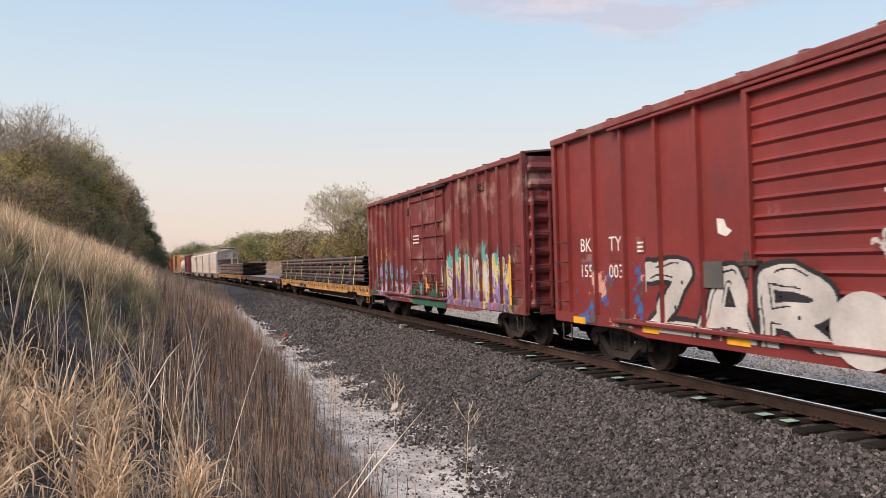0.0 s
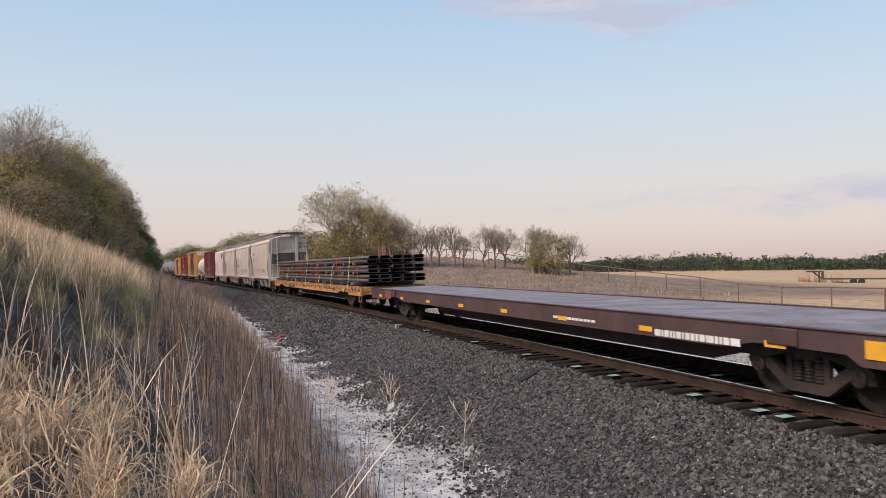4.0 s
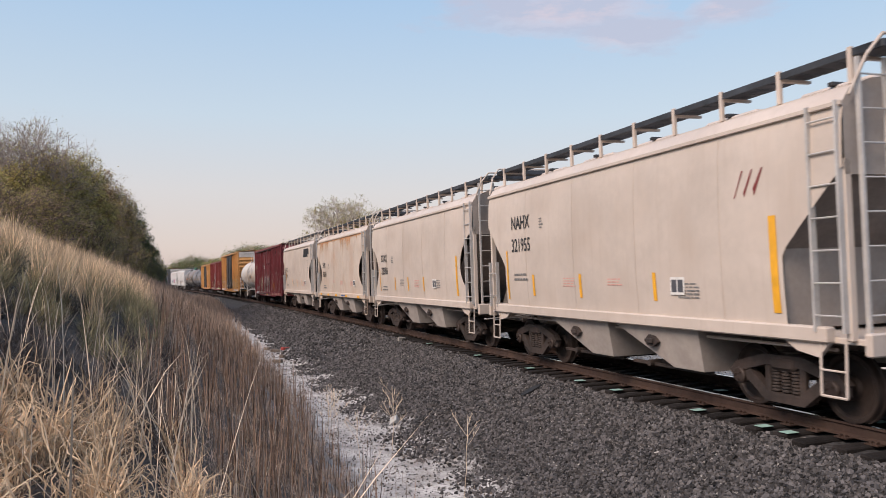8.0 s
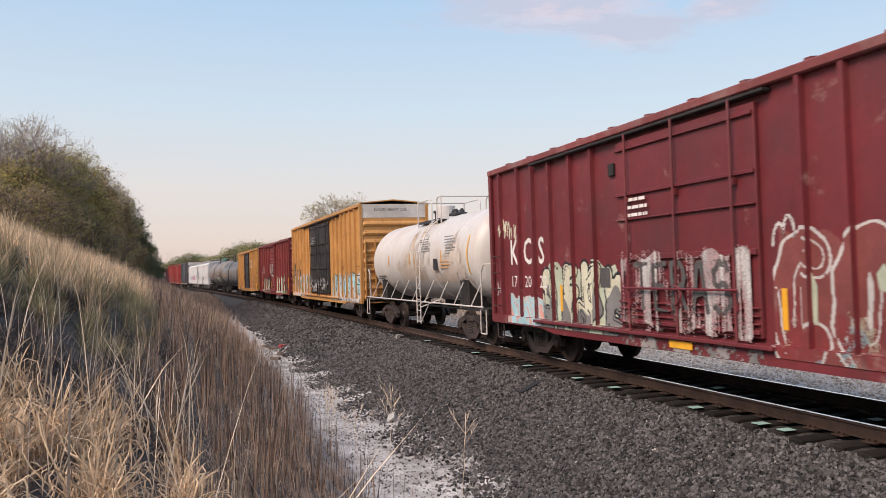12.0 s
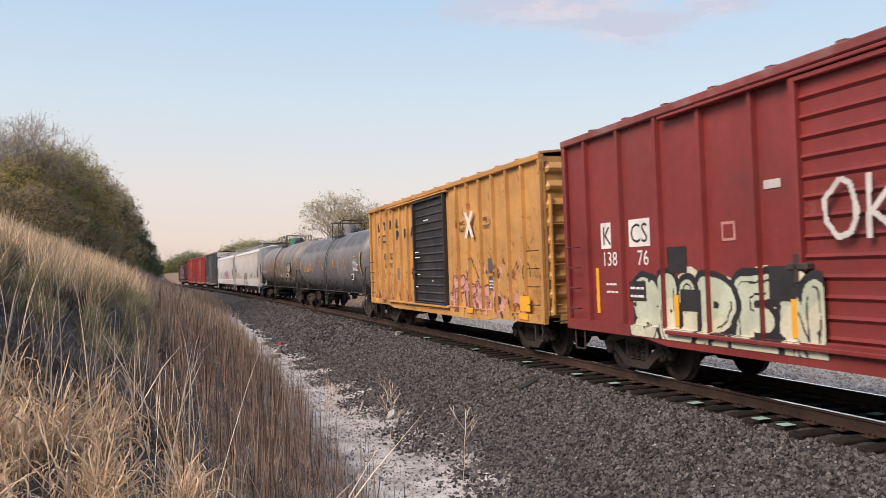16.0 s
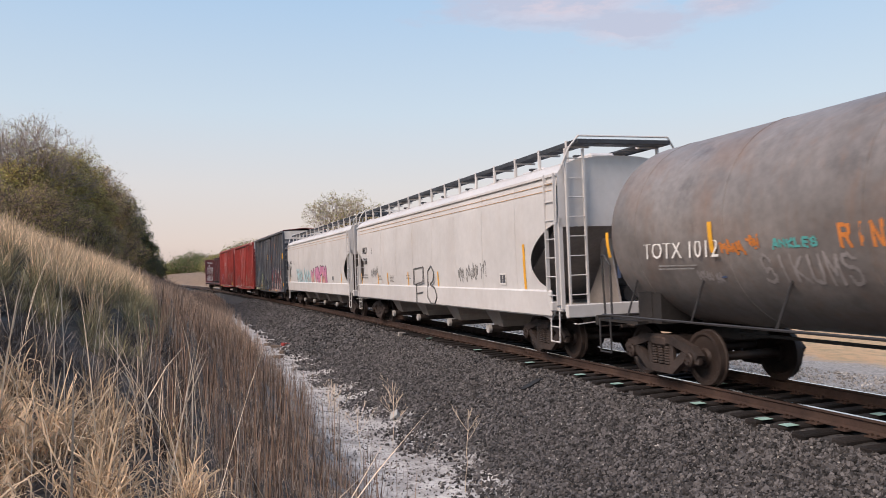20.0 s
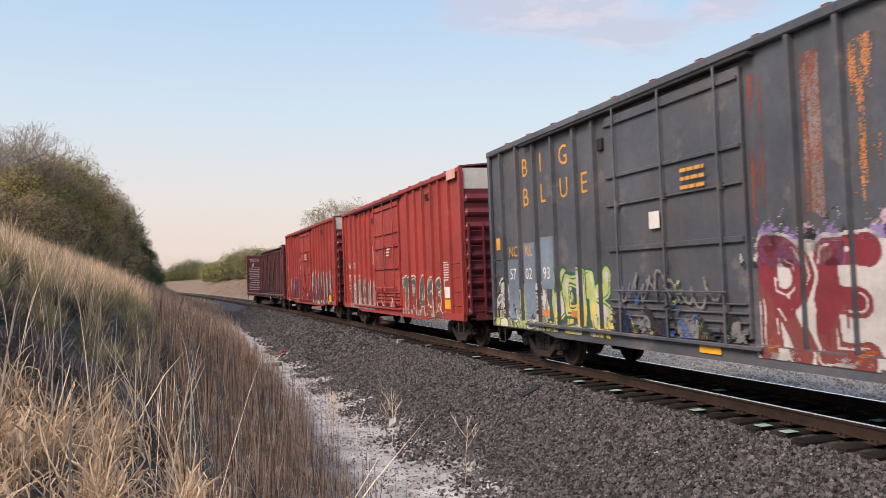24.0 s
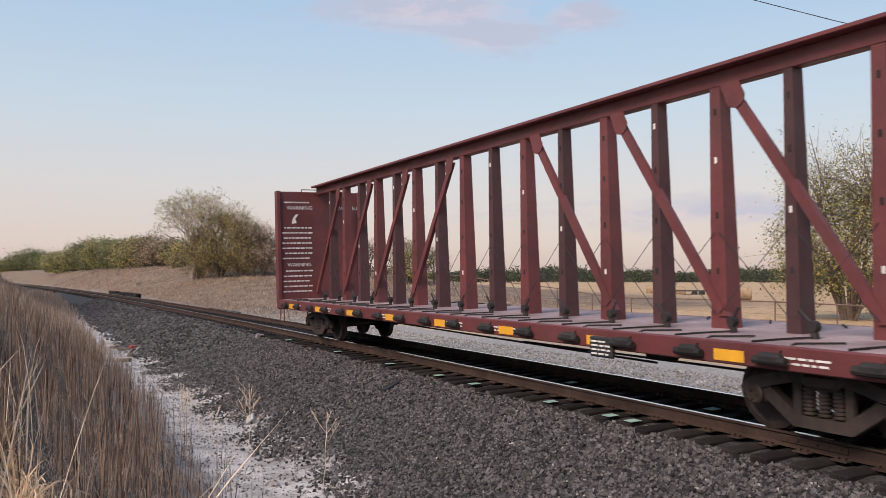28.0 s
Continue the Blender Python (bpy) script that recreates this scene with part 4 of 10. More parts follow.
# ---- boxcars ----
def boxcar(name, label, s_mid, half, eave, paint, door, ribs_l, ribs_r, roof="roof_red", end_paint=None, high=False, trucks=None, rib_w=0.038, doorpaint=None, corr_end=9):
    """door: (kind, x0, x1); ribs_l, ribs_r: how many posts each side of the door, or where they stand."""
    car = thing(name, label, "boxcar", "cars of the freight train")
    W, P = 1.49, 0.09
    z0 = 0.98
    kind, d0, d1 = door
    end_paint = end_paint or paint
    mids = (list(ribs_l) if isinstance(ribs_l, tuple) else list(np.linspace(-half + 0.10, d0 - 0.08, ribs_l + 2)[1:-1])) + (list(ribs_r) if isinstance(ribs_r, tuple) else list(np.linspace(d1 + 0.08, half - 0.10, ribs_r + 2)[1:-1]))
    for k, word in ((-1, "near"), (1, "far")):
        y0, y1 = (-W, -W + 0.06) if k < 0 else (W - 0.06, W)
        part("side_wall", Shape().box(-half, half, y0, y1, z0, eave - 0.12), paint, car)
        for x in mids:
            o = k * (W + P)
            s = Shape().prism([(x - rib_w - 0.012, k * W), (x - rib_w, o), (x + rib_w, o), (x + rib_w + 0.012, k * W)], z0 + 0.02, eave - 0.14, "xy")
            part("side_post", s, paint, car)
        for x in (-half + 0.06, half - 0.06):
            part("corner_post", Shape().box(x - 0.06, x + 0.06, min(k * W, k * (W + P)), max(k * W, k * (W + P)), z0 - 0.16, eave - 0.12, 0.015), paint, car)
        s = Shape().box(-half, half, min(k * (W - 0.05), k * (W + P + 0.02)), max(k * (W - 0.05), k * (W + P + 0.02)), eave - 0.14, eave, 0.02)
        part("top_rail", s, roof if not high else paint, car)
        # side sill, deeper between the trucks
        a = half - 3.5
        s = Shape().prism([(-half, z0 + 0.02), (half, z0 + 0.02), (half, 0.80), (a + 0.7, 0.80), (a, 0.71), (-a, 0.71), (-a - 0.7, 0.80), (-half, 0.80)], k * (W - 0.02), k * (W + P - 0.01))
        part("side_sill", s, paint, car)
        # door
        o0, o1 = k * (W + 0.005), k * (W + P + 0.04)
        lo, hi = min(o0, o1), max(o0, o1)
        zt = eave - 0.30
        dm = doorpaint or paint
        if kind == "slide":
            s = Shape()
            rows = []
            n = 13
            zz = np.linspace(z0 + 0.06, zt, n * 6 + 1)
            for z in zz:
                ph = ((z - zz[0]) / (zz[-1] - zz[0]) * n) % 1
                d = 0.04 * max(0.0, math.sin(math.pi * min(1, ph / 0.34))) if ph < 0.34 else 0.0
                rows.append([(d0 + 0.06, k * (W + 0.03 + d), z), (d1 - 0.06, k * (W + 0.03 + d), z)])
            s.sheet(rows)
            dr = part("door", s, dm, car, "corrugated sliding door")
            for x in (d0, d1 - 0.10):
                part("door_stile", Shape().box(x, x + 0.10, lo, hi, z0 + 0.02, zt + 0.02, 0.01), dm, dr)
            part("door_rail", Shape().box(d0, d1, lo, hi, zt, zt + 0.07, 0.01), dm, dr)
            part("door_rail", Shape().box(d0, d1, lo, hi, z0 - 0.04, z0 + 0.06, 0.01), dm, dr)
            part("door_latch", Shape().box(d0 - 0.14, d0 + 0.22, lo - 0.03, hi + 0.03, 1.92, 2.02, 0.02).box(d0 - 0.02, d0 + 0.06, lo - 0.03, hi + 0.03, 1.75, 2.15, 0.02), "truck_iron", dr)
        else:
            panels = 2 if kind == "double" else 1
            step = (d1 - d0) / panels
            for i in range(panels):
                a, b = d0 + i * step, d0 + (i + 1) * step
                dr = part("door", Shape().box(a + 0.02, b - 0.02, lo, hi - 0.05 if k > 0 else hi, z0 + 0.08, zt, 0.01) if k > 0 else Shape().box(a + 0.02, b - 0.02, lo + 0.05, hi, z0 + 0.08, zt, 0.01), dm, car, "plug door with locking rods")
                for f, e in ((0.02, 0.03), (0.055, 0.014), (0.09, 0.014), (0.125, 0.014), (0.37, 0.045), (0.58, 0.016), (0.72, 0.03), (0.975, 0.03)):
                    z = z0 + 0.1 + (zt - z0 - 0.16) * f
                    part("door_rib", Shape().box(a + 0.03, b - 0.03, lo, hi, z - e, z + e, 0.008), dm, dr)
                nrod = 2 if kind == "double" else 3
                for j in range(nrod):
                    x = a + (b - a) * (0.12 + 0.76 * j / (nrod - 1))
                    y = k * (W + P + 0.075)
                    part("locking_rod", Shape().rod((x, y, z0 - 0.02), (x, y, zt + 0.10), 0.022, 6).box(x - 0.05, x + 0.05, min(y, y - k * 0.07), max(y, y - k * 0.07), 1.42, 1.54).box(x - 0.05, x + 0.05, min(y, y - k * 0.07), max(y, y - k * 0.07), 3.2, 3.3), dm, dr)
                y = k * (W + P + 0.11)
                part("door_handle", Shape().rod((a + 0.3, y, 1.72), (b - 0.35, y, 1.72), 0.02, 6).spin([(-0.02, 0.15), (0.02, 0.17)], "y", 16, ((a + b) / 2, y, 1.62)), dm, dr)
        # tracks above and below the door
        t0, t1 = (d0 - (d1 - d0) * 0.98, d1 + 0.25) if kind != "double" else (d0 - 2.4, d1 + 2.4)
        t0, t1 = max(t0, -half + 0.2), min(t1, half - 0.2)
        part("door_track", Shape().box(t0, t1, min(k * W, k * (W + P + 0.07)), max(k * W, k * (W + P + 0.07)), zt + 0.08, zt + 0.13, 0.01), "underframe" if kind != "slide" else paint, car)
        part("door_track", Shape().box(t0, t1, min(k * W, k * (W + P + 0.08)), max(k * W, k * (W + P + 0.08)), z0 - 0.06, z0 + 0.0, 0.01), paint, car)
        # grab irons and sill steps at the corners
        for x in (-half + 0.42, half - 0.42):
            for z in (1.22, 1.62, 2.02, 2.42):
                g = part("grab_iron", GRAB[0], "", car)
                g.location, g.rotation_euler.z = (x, k * (W + P), z), 0.0 if k < 0 else math.pi
            y = k * (W + 0.02)
            part("sill_step", Shape().pipe([(x - 0.2, y, 0.84), (x - 0.18, y, 0.42), (x + 0.18, y, 0.42), (x + 0.2, y, 0.84)], 0.017, 6), "truck_iron", car)
        if kind == "plug":
            vx = d1 + (half - d1) * 0.52
            v = part("louvre", Shape().box(vx - 0.20, vx + 0.20, min(k * W, k * (W + 0.05)), max(k * W, k * (W + 0.05)), eave - 0.62, eave - 0.40, 0.01), paint, car, "small vent louvre")
            for q in (0.05, 0.11, 0.17):
                part("slat", Shape().box(vx - 0.17, vx + 0.17, min(k * (W + 0.05), k * (W + 0.075)), max(k * (W + 0.05), k * (W + 0.075)), eave - 0.62 + q - 0.012, eave - 0.62 + q + 0.014), "underframe", v)
            part("route_box", Shape().box(d0 - 0.32, d0 - 0.14, min(k * W, k * (W + 0.06)), max(k * W, k * (W + 0.06)), eave - 0.85, eave - 0.62, 0.01), "underframe", car, "small dark card holder")
    # floor and ends
    part("floor", Shape().box(-half, half, -W + 0.06, W - 0.06, 0.96, 1.06), "underframe", car)
    for k in (-1, 1):
        s = Shape()
        top = eave - (0.62 if high else 0.06)
        rows, n = [], corr_end
        zz = np.linspace(z0 - 0.05, top, n * 6 + 1)
        for z in zz:
            ph = ((z - zz[0]) / (zz[-1] - zz[0]) * n) % 1
            d = 0.085 * math.sin(math.pi * min(1.0, ph / 0.62)) if ph < 0.62 else 0.0
            rows.append([(k * (half - 0.06), -W, z), (k * (half - 0.03 + d), -W + 0.14, z), (k * (half - 0.03 + d), W - 0.14, z), (k * (half - 0.06), W, z)])
        s.sheet(rows)
        ew = part("end_wall", s, end_paint, car, "ribbed steel end")
        rg_ = np.random.default_rng(int(half * 100) + k)
        for row, wd in ((7, 0.5), (6, 0.6), (5, 0.5)):
            zc = zz[0] + (zz[-1] - zz[0]) * (row + 0.22) / n
            o = bars(0.35 if k > 0 else -0.9, zc, 0.0, wd, 0.13, 2, "paint_white", car, rg_)
            o.rotation_euler.z, o.location.x = math.pi / 2, k * (half + 0.060)
        if high:
            part("end_top_panel", Shape().box(min(k * (half - 0.10), k * (half - 0.02)), max(k * (half - 0.10), k * (half - 0.02)), -W, W, top, eave - 0.02, 0.01), "end_white", ew, "pale painted top panel")
        part("crosswalk", Shape().box(min(k * half, k * (half + 0.30)), max(k * half, k * (half + 0.30)), -0.85, 0.85, 1.02, 1.06), "grating", car)
        ladder(car, k * (half - 0.02), -W + 0.36, 1.0, eave - 0.9 if not high else eave - 1.6, 0.44, end_paint, "x", out=0.12 * k)
        part("brake_step", Shape().box(min(k * half, k * (half + 0.05)), max(k * half, k * (half + 0.05)), -1.2, 1.2, 0.80, 1.0, 0.01), end_paint, car)
    w = part("brake_wheel", GRAB[1], "", car)
    w.location = (-half - 0.22, 0.55, 1.95)
    part("brake_housing", Shape().box(-half - 0.20, -half, 0.40, 0.70, 1.72, 2.16, 0.03), "truck_iron", car)
    # roof: shallow peak with raised seams across
    s = Shape()
    n = 13
    for x in np.linspace(-half, half, n + 1)[:-1]:
        st = 2 * half / n
        for a, b, dz in ((x, x + st - 0.12, 0.0), (x + st - 0.12, x + st, 0.045)):
            s.sheet([[(a, -W - 0.05, eave + dz), (a, 0, eave + 0.14 + dz), (a, W + 0.05, eave + dz)], [(b, -W - 0.05, eave + dz), (b, 0, eave + 0.14 + dz), (b, W + 0.05, eave + dz)]])
            if dz:
                for e in (a, b):
                    s.sheet([[(e, -W - 0.05, eave), (e, 0, eave + 0.14), (e, W + 0.05, eave)], [(e, -W - 0.05, eave + dz), (e, 0, eave + 0.14 + dz), (e, W + 0.05, eave + dz)]])
                for sg in (-1, 1):
                    s.add([(a, sg * (W + 0.05), eave - 0.02), (b, sg * (W + 0.05), eave - 0.02), (b, sg * (W + 0.05), eave + dz), (a, sg * (W + 0.05), eave + dz)], [(0, 1, 2, 3)])
    part("roof", s, roof, car, "steel roof with raised seams")
    underframe(car, half)
    brake_gear(car, -1.5)
    tx = trucks or half - 1.75
    for x in (-tx, tx):
        add_truck(car, x)
    add_ends(car, half)
    MOVERS.append((car, s_mid))

    def surf(x, z):
        if z < 1.0:
            return -W - P - 0.004
        for m in mids:
            if abs(x - m) < rib_w + 0.012:
                return -W - P - 0.004
        if d0 < x < d1:
            return -W - P - 0.044
        return -W - 0.004
    breaks = [m + q for m in mids for q in (-rib_w - 0.012, rib_w + 0.012)] + [d0, d1]
    if kind == "plug":
        c = (d0 + d1) / 2
        spray(car, c - 0.22, c + 0.22, 1.15, 2.35, surf, (None, "rust_dark", "rust_dark", None, None), int(half * 37) + int(s_mid), 9, 0.22, style="wash", breaks=breaks, name="grime", label="dark grease about the door lock")
        spray(car, d0 + 0.1, d1 - 0.1, 0.98, 1.5, surf, (None, "rust_dark", "rust_dark", "rust_patch", None), int(half * 31) + int(s_mid), 15, 0.3, style="wash", breaks=breaks, name="grime", label="dark dirt low on the door")
    return car, mids, surf, breaks


GRAB = (GEAR["grab"].mesh("grab_iron", "truck_iron"), GEAR["brake_wheel"].mesh("brake_wheel", "truck_iron"))


def stripe(car, x, z0, z1, surf, material="reflector", w=0.09, name="reflector"):
    y = surf(x, z0) - 0.004
    part(name, Shape().box(x - w / 2, x + w / 2, y - 0.003, y, z0, z1), material, car)


def panel_words(car, items, surf, material, size, z):
    """Words set between the posts: (text, left end)."""
    for text, x in items:
        lettering(text, size, x, z, surf(x + 0.1, z) - 0.003, material, car)


def label_box(car, surf, x, z, w, h, material="paint_white", y=0.004):
    part("data_panel", Shape().box(x, x + w, surf(x + w / 2, z) - y - 0.003, surf(x + w / 2, z) - y, z, z + h), material, car)


rng = np.random.default_rng(4)
# red boxcar at the head
car, mids, surf, br = boxcar("boxcar", "dark red ribbed boxcar with white block graffiti and sliding door", -201.3, 7.9, 4.62, "box_red", ("slide", -1.75, 2.0), (-7.28, -6.2, -5.1, -4.0, -2.9), 5, "roof_red")
panel_words(car, [("BK", -6.85), ("TY", -5.72)], surf, "paint_white", 0.27, 2.22)
panel_words(car, [("155", -6.88), ("003", -5.74)], surf, "paint_white", 0.25, 1.72)
for x in (-6.85, -5.72):
    part("worn_patch", Shape().box(x, x + 0.5, surf(x + 0.2, 2) - 0.003, surf(x + 0.2, 2), 2.02, 2.17), "box_faded", car)
spray(car, -7.2, -4.5, 0.75, 2.0, surf, (None, "spray_blue", "spray_blue", "spray_salmon", "spray_slate"), 8, 1, 0.55, style="wash", breaks=br, name="old_paint")
spray(car, -4.5, -0.1, 0.70, 2.12, surf, (None, "spray_black", "spray_white", None, None), 5, 3, 0.165, breaks=br, label="white block letters with black edges", text="ZAR", edge=0.075)
label_box(car, surf, -2.92, 1.60, 0.52, 0.40, "spray_slate", 0.020)
part("painted_disc", Shape().add([(0.25 + 0.52 * math.cos(a), surf(0.2, 1) - 0.003, 1.18 + 0.46 * math.sin(a)) for a in np.linspace(0, 6.28, 25)[:-1]], [tuple(range(24))]), "spray_white", car, "white painted disc")
spray(car, 0.3, 2.0, 1.85, 2.45, surf, (None, "spray_white", "spray_white", None, None), 21, 2, 0.024, style="tag", breaks=br, name="tag", cell=0.02)
spray(car, 0.9, 2.0, 1.25, 1.75, surf, (None, "spray_salmon", "spray_salmon", None, None), 22, 2, 0.024, style="tag", breaks=br, name="tag", cell=0.02)
part("paint_arrow", Shape().prism([(-2.5, 2.42), (-2.32, 2.36), (-2.18, 2.44), (-2.30, 2.50), (-2.36, 2.62), (-2.52, 2.64)], surf(-2.3, 2.4) - 0.004, surf(-2.3, 2.4) - 0.001), "paint_white", car)
for x in (-6.8, -4.25, -2.0, 2.3, 4.6, 6.8):
    stripe(car, x, 0.80, 0.93, lambda q, z: -1.581, w=0.5)
label_box(car, surf, -4.75, 2.16, 0.26, 0.28, "box_faded")
bars(-4.72, 2.18, surf(-4.6, 2) - 0.008, 0.2, 0.22, 3, "paint_white", car, rng)
label_box(car, surf, 0.6, 2.75, 0.9, 0.05)
# worn maroon boxcar with a plug door
car, mids, surf, br = boxcar("boxcar", "weathered maroon boxcar with plug door and violet graffiti", -183.9, 7.9, 4.58, "box_faded", ("plug", -1.65, 2.05), 7, 7, "roof_red")
for i, q in enumerate(mids[:3]):
    lettering("KCS"[i], 0.56, q + 0.20, 2.15, surf(q + 0.3, 2.3) - 0.003, "paint_amber", car)
spray(car, -7.75, 7.75, 0.70, 1.35, surf, (None, "spray_deepgreen", "spray_deepgreen", None, None), 6, -9, 0.9, style="wash", breaks=br, name="old_paint")
spray(car, -6.5, -2.1, 1.30, 2.20, surf, (None, "spray_slate", "spray_lilac", "spray_slate", "spray_teal"), 11, 5, 0.10, breaks=br, label="violet and teal letters")
spray(car, -6.9, -1.7, 0.69, 1.50, surf, ("spray_lilac", "spray_black", "spray_rose", "spray_pink", None), 12, 7, 0.10, breaks=br, label="pink letters", text="SMUREK", edge=0.035)
for i, (c, x, z, w) in enumerate((("spray_orange", -0.55, 1.35, 0.35), ("spray_crimson", -0.8, 1.3, 0.6), ("spray_cream", -1.1, 1.85, 0.45), ("spray_salmon", 0.2, 1.25, 0.8), ("spray_orange", 1.1, 1.55, 0.5), ("spray_teal", -0.9, 0.8, 0.9), ("spray_yellow", 0.25, 1.5, 0.2), ("spray_black", 0.6, 1.25, 0.7))):
    spray(car, x, x + w, z, z + w * 0.75, surf, (None, c, c, None, None), 30 + i, -4, 0.35, style="wash", breaks=br, name="old_paint")
for x, z in ((2.45, 2.25), (3.05, 2.42), (4.05, 2.30), (5.15, 2.45), (6.2, 2.3)):
    part("painted_spike", Shape().prism([(x - 0.22, z - 0.32), (x + 0.20, z - 0.36), (x + 0.10, z - 0.12), (x + 0.24, z + 0.10), (x + 0.02, z - 0.02), (x - 0.06, z + 0.22), (x - 0.12, z - 0.05), (x - 0.30, z + 0.02)], surf(x + 0.3, z) - 0.004, surf(x + 0.3, z) - 0.001), "spray_teal", car, "teal painted spike")
spray(car, 1.9, 7.2, 0.69, 2.35, surf, ("spray_rose", "spray_black", "spray_white", "spray_lilac", "spray_yellow"), 19, 6, 0.14, breaks=br, text="SNAMAK", edge=0.035, label="white, pink and violet letters with black lines")
spray(car, 1.9, 7.2, 0.69, 1.15, surf, (None, "spray_lilac", "spray_pink", "spray_lilac", None), 17, -6, 0.6, style="wash", breaks=br, name="old_paint")
part("sill_paint", Shape().box(-1.4, 2.2, -1.584, -1.580, 0.68, 0.98), "spray_deepgreen", car)
bars(-1.0, 2.72, surf(0, 2) - 0.004, 0.7, 0.34, 3, "paint_white", car, rng)
stripe(car, 7.1, 1.0, 2.1, surf, w=0.13)
for x in (0.4, 1.45):
    stripe(car, x, 1.15, 1.5, surf)
# maroon boxcar behind the hoppers
car, mids, surf, br = boxcar("boxcar", "maroon boxcar with plug door and pale faded graffiti", -30.75, 7.85, 4.60, "box_maroon", ("plug", -1.65, 2.0), (-7.2, -6.12, -5.32, -4.45, -3.5, -2.6), 7, "roof_red")
for c, x in (("K", -6.75), ("C", -5.98), ("S", -5.18)):
    lettering(c, 0.58, x, 2.22, surf(x + 0.2, 2.3) - 0.004, "paint_white", car, width=0.85, bold=0.012)
panel_words(car, [("17", -6.75), ("20", -5.95), ("22", -5.15)], surf, "paint_white", 0.27, 1.68)
spray(car, -7.3, -6.2, 2.7, 3.4, surf, (None, "spray_cream", "spray_cream", None, None), 40, 3, 0.024, style="tag", name="tag", cell=0.02)
spray(car, -7.8, -7.2, 1.3, 1.9, surf, (None, "spray_white", "spray_white", None, None), 41, 1, 0.024, style="tag", name="tag", cell=0.02)
spray(car, -6.8, -4.9, 0.70, 1.58, surf, ("spray_sky", "spray_white", "spray_sky", "spray_sky", "spray_salmon"), 45, 2, 0.17, breaks=br, label="pale blue letters")
spray(car, -5.0, -1.75, 0.70, 2.3, surf, ("spray_mint", "spray_black", "spray_cream", "spray_grey", None), 44, 4, 0.13, breaks=br, label="cream letters on grey")
label_box(car, surf, -2.45, 1.72, 0.36, 0.36, "spray_slate", 0.012)
spray(car, -1.5, 1.85, 1.00, 2.35, surf, (None, "spray_grey", "spray_dusk", "spray_fog", "spray_white"), 46, 1, 0.3, style="brush", breaks=br, name="washed_paint", label="washed-out pale paint")
spray(car, -1.1, 1.5, 1.35, 2.15, surf, (None, "spray_slate", "spray_slate", None, None), 36, 4, 0.045, style="tag", breaks=br, name="tag", text="TERAS")
spray(car, 2.15, 7.35, 0.70, 2.60, surf, ("spray_wine", "spray_white", "spray_wine", "box_faded", None), 47, 3, 0.24, breaks=br, label="dark red round letters with a white edge", text="CORES", edge=0.045)
for x, z, w_, h_ in ((2.75, 1.35, 0.16, 0.62), (3.85, 1.75, 0.14, 0.30), (4.65, 1.05, 0.20, 0.34), (5.2, 1.70, 0.22, 0.26), (6.75, 1.20, 0.20, 0.50)):
    part("painted_counter", Shape().prism([(x, z), (x + w_, z - 0.04), (x + w_ * 1.1, z + h_ * 0.7), (x + w_ * 0.5, z + h_), (x - 0.03, z + h_ * 0.6)], surf(x + 0.1, z) - 0.010, surf(x + 0.1, z) - 0.006), "spray_mint", car, "pale mint patch inside a letter")
spray(car, 2.2, 7.6, 0.70, 1.5, surf, (None, "spray_cream", "spray_cream", "spray_sky", None), 48, 8, 0.5, style="wash", breaks=br, name="old_paint")
spray(car, 2.1, 2.6, 2.2, 2.8, surf, (None, "spray_white", "spray_white", None, None), 49, 1, 0.024, style="tag", name="tag", cell=0.02)
for x in (-4.1, 2.35, 4.2):
    stripe(car, x, 1.2, 1.75, surf, w=0.10)
stripe(car, 6.6, 1.15, 2.2, surf, w=0.13)
spray(car, -1.6, 2.0, 0.72, 0.97, surf, (None, "spray_fog", "spray_fog", "spray_grey", None), 38, -9, 0.3, style="wash", name="washed_paint")
stripe(car, 0.15, 0.78, 0.9, lambda q, z: -1.592, w=0.6)
bars(-1.2, 2.95, surf(0, 2) - 0.004, 0.6, 0.4, 3, "paint_white", car, rng)
label_box(car, surf, 5.75, 1.3, 0.45, 0.35, "paint_black", 0.012)
# tall amber boxcar with black double plug doors
car, mids, surf, br = boxcar("boxcar", "tall amber boxcar with black double plug doors", 1.35, 9.45, 5.12, "box_amber", ("double", -2.62, 2.62), (-8.98, -7.98, -6.98, -5.9, -4.8, -3.7), 6, "box_amber", high=True, doorpaint="door_black", trucks=7.0)
for x, z, w, h in ((-8.88, 2.02, 0.70, 0.42), (-7.88, 2.02, 0.72, 0.42), (-6.88, 2.02, 0.75, 0.42), (-8.88, 2.46, 0.62, 0.40), (-8.5, 1.45, 0.40, 0.36), (-7.86, 1.45, 0.62, 0.36)):
    part("blackout_patch", Shape().box(x, x + w, surf(x + w / 2, z) - 0.006, surf(x + w / 2, z) - 0.003, z, z + h), "paint_black", car)
for x, z in ((-7.80, 1.58), (-7.80, 1.48), (-8.46, 1.64), (-8.46, 1.5)):
    bars(x, z, surf(x + 0.1, z) - 0.009, 0.45 if x > -8 else 0.3, 0.09, 1, "paint_white", car, rng)
panel_words(car, [("112", -8.82), ("494", -7.82)], lambda q, z: surf(q, z) - 0.006, "paint_white", 0.26, 2.10)
for x in (-7.65, -6.75):
    label_box(car, surf, x, 2.7, 0.28, 0.36, "spray_grey" if x < -7 else "flat_amber")
spray(car, -9.2, -2.8, 0.72, 2.25, surf, ("spray_white", "spray_white", "spray_grey", "spray_salmon", "spray_green"), 52, 6, 0.12, breaks=br, label="white, green and red letters")
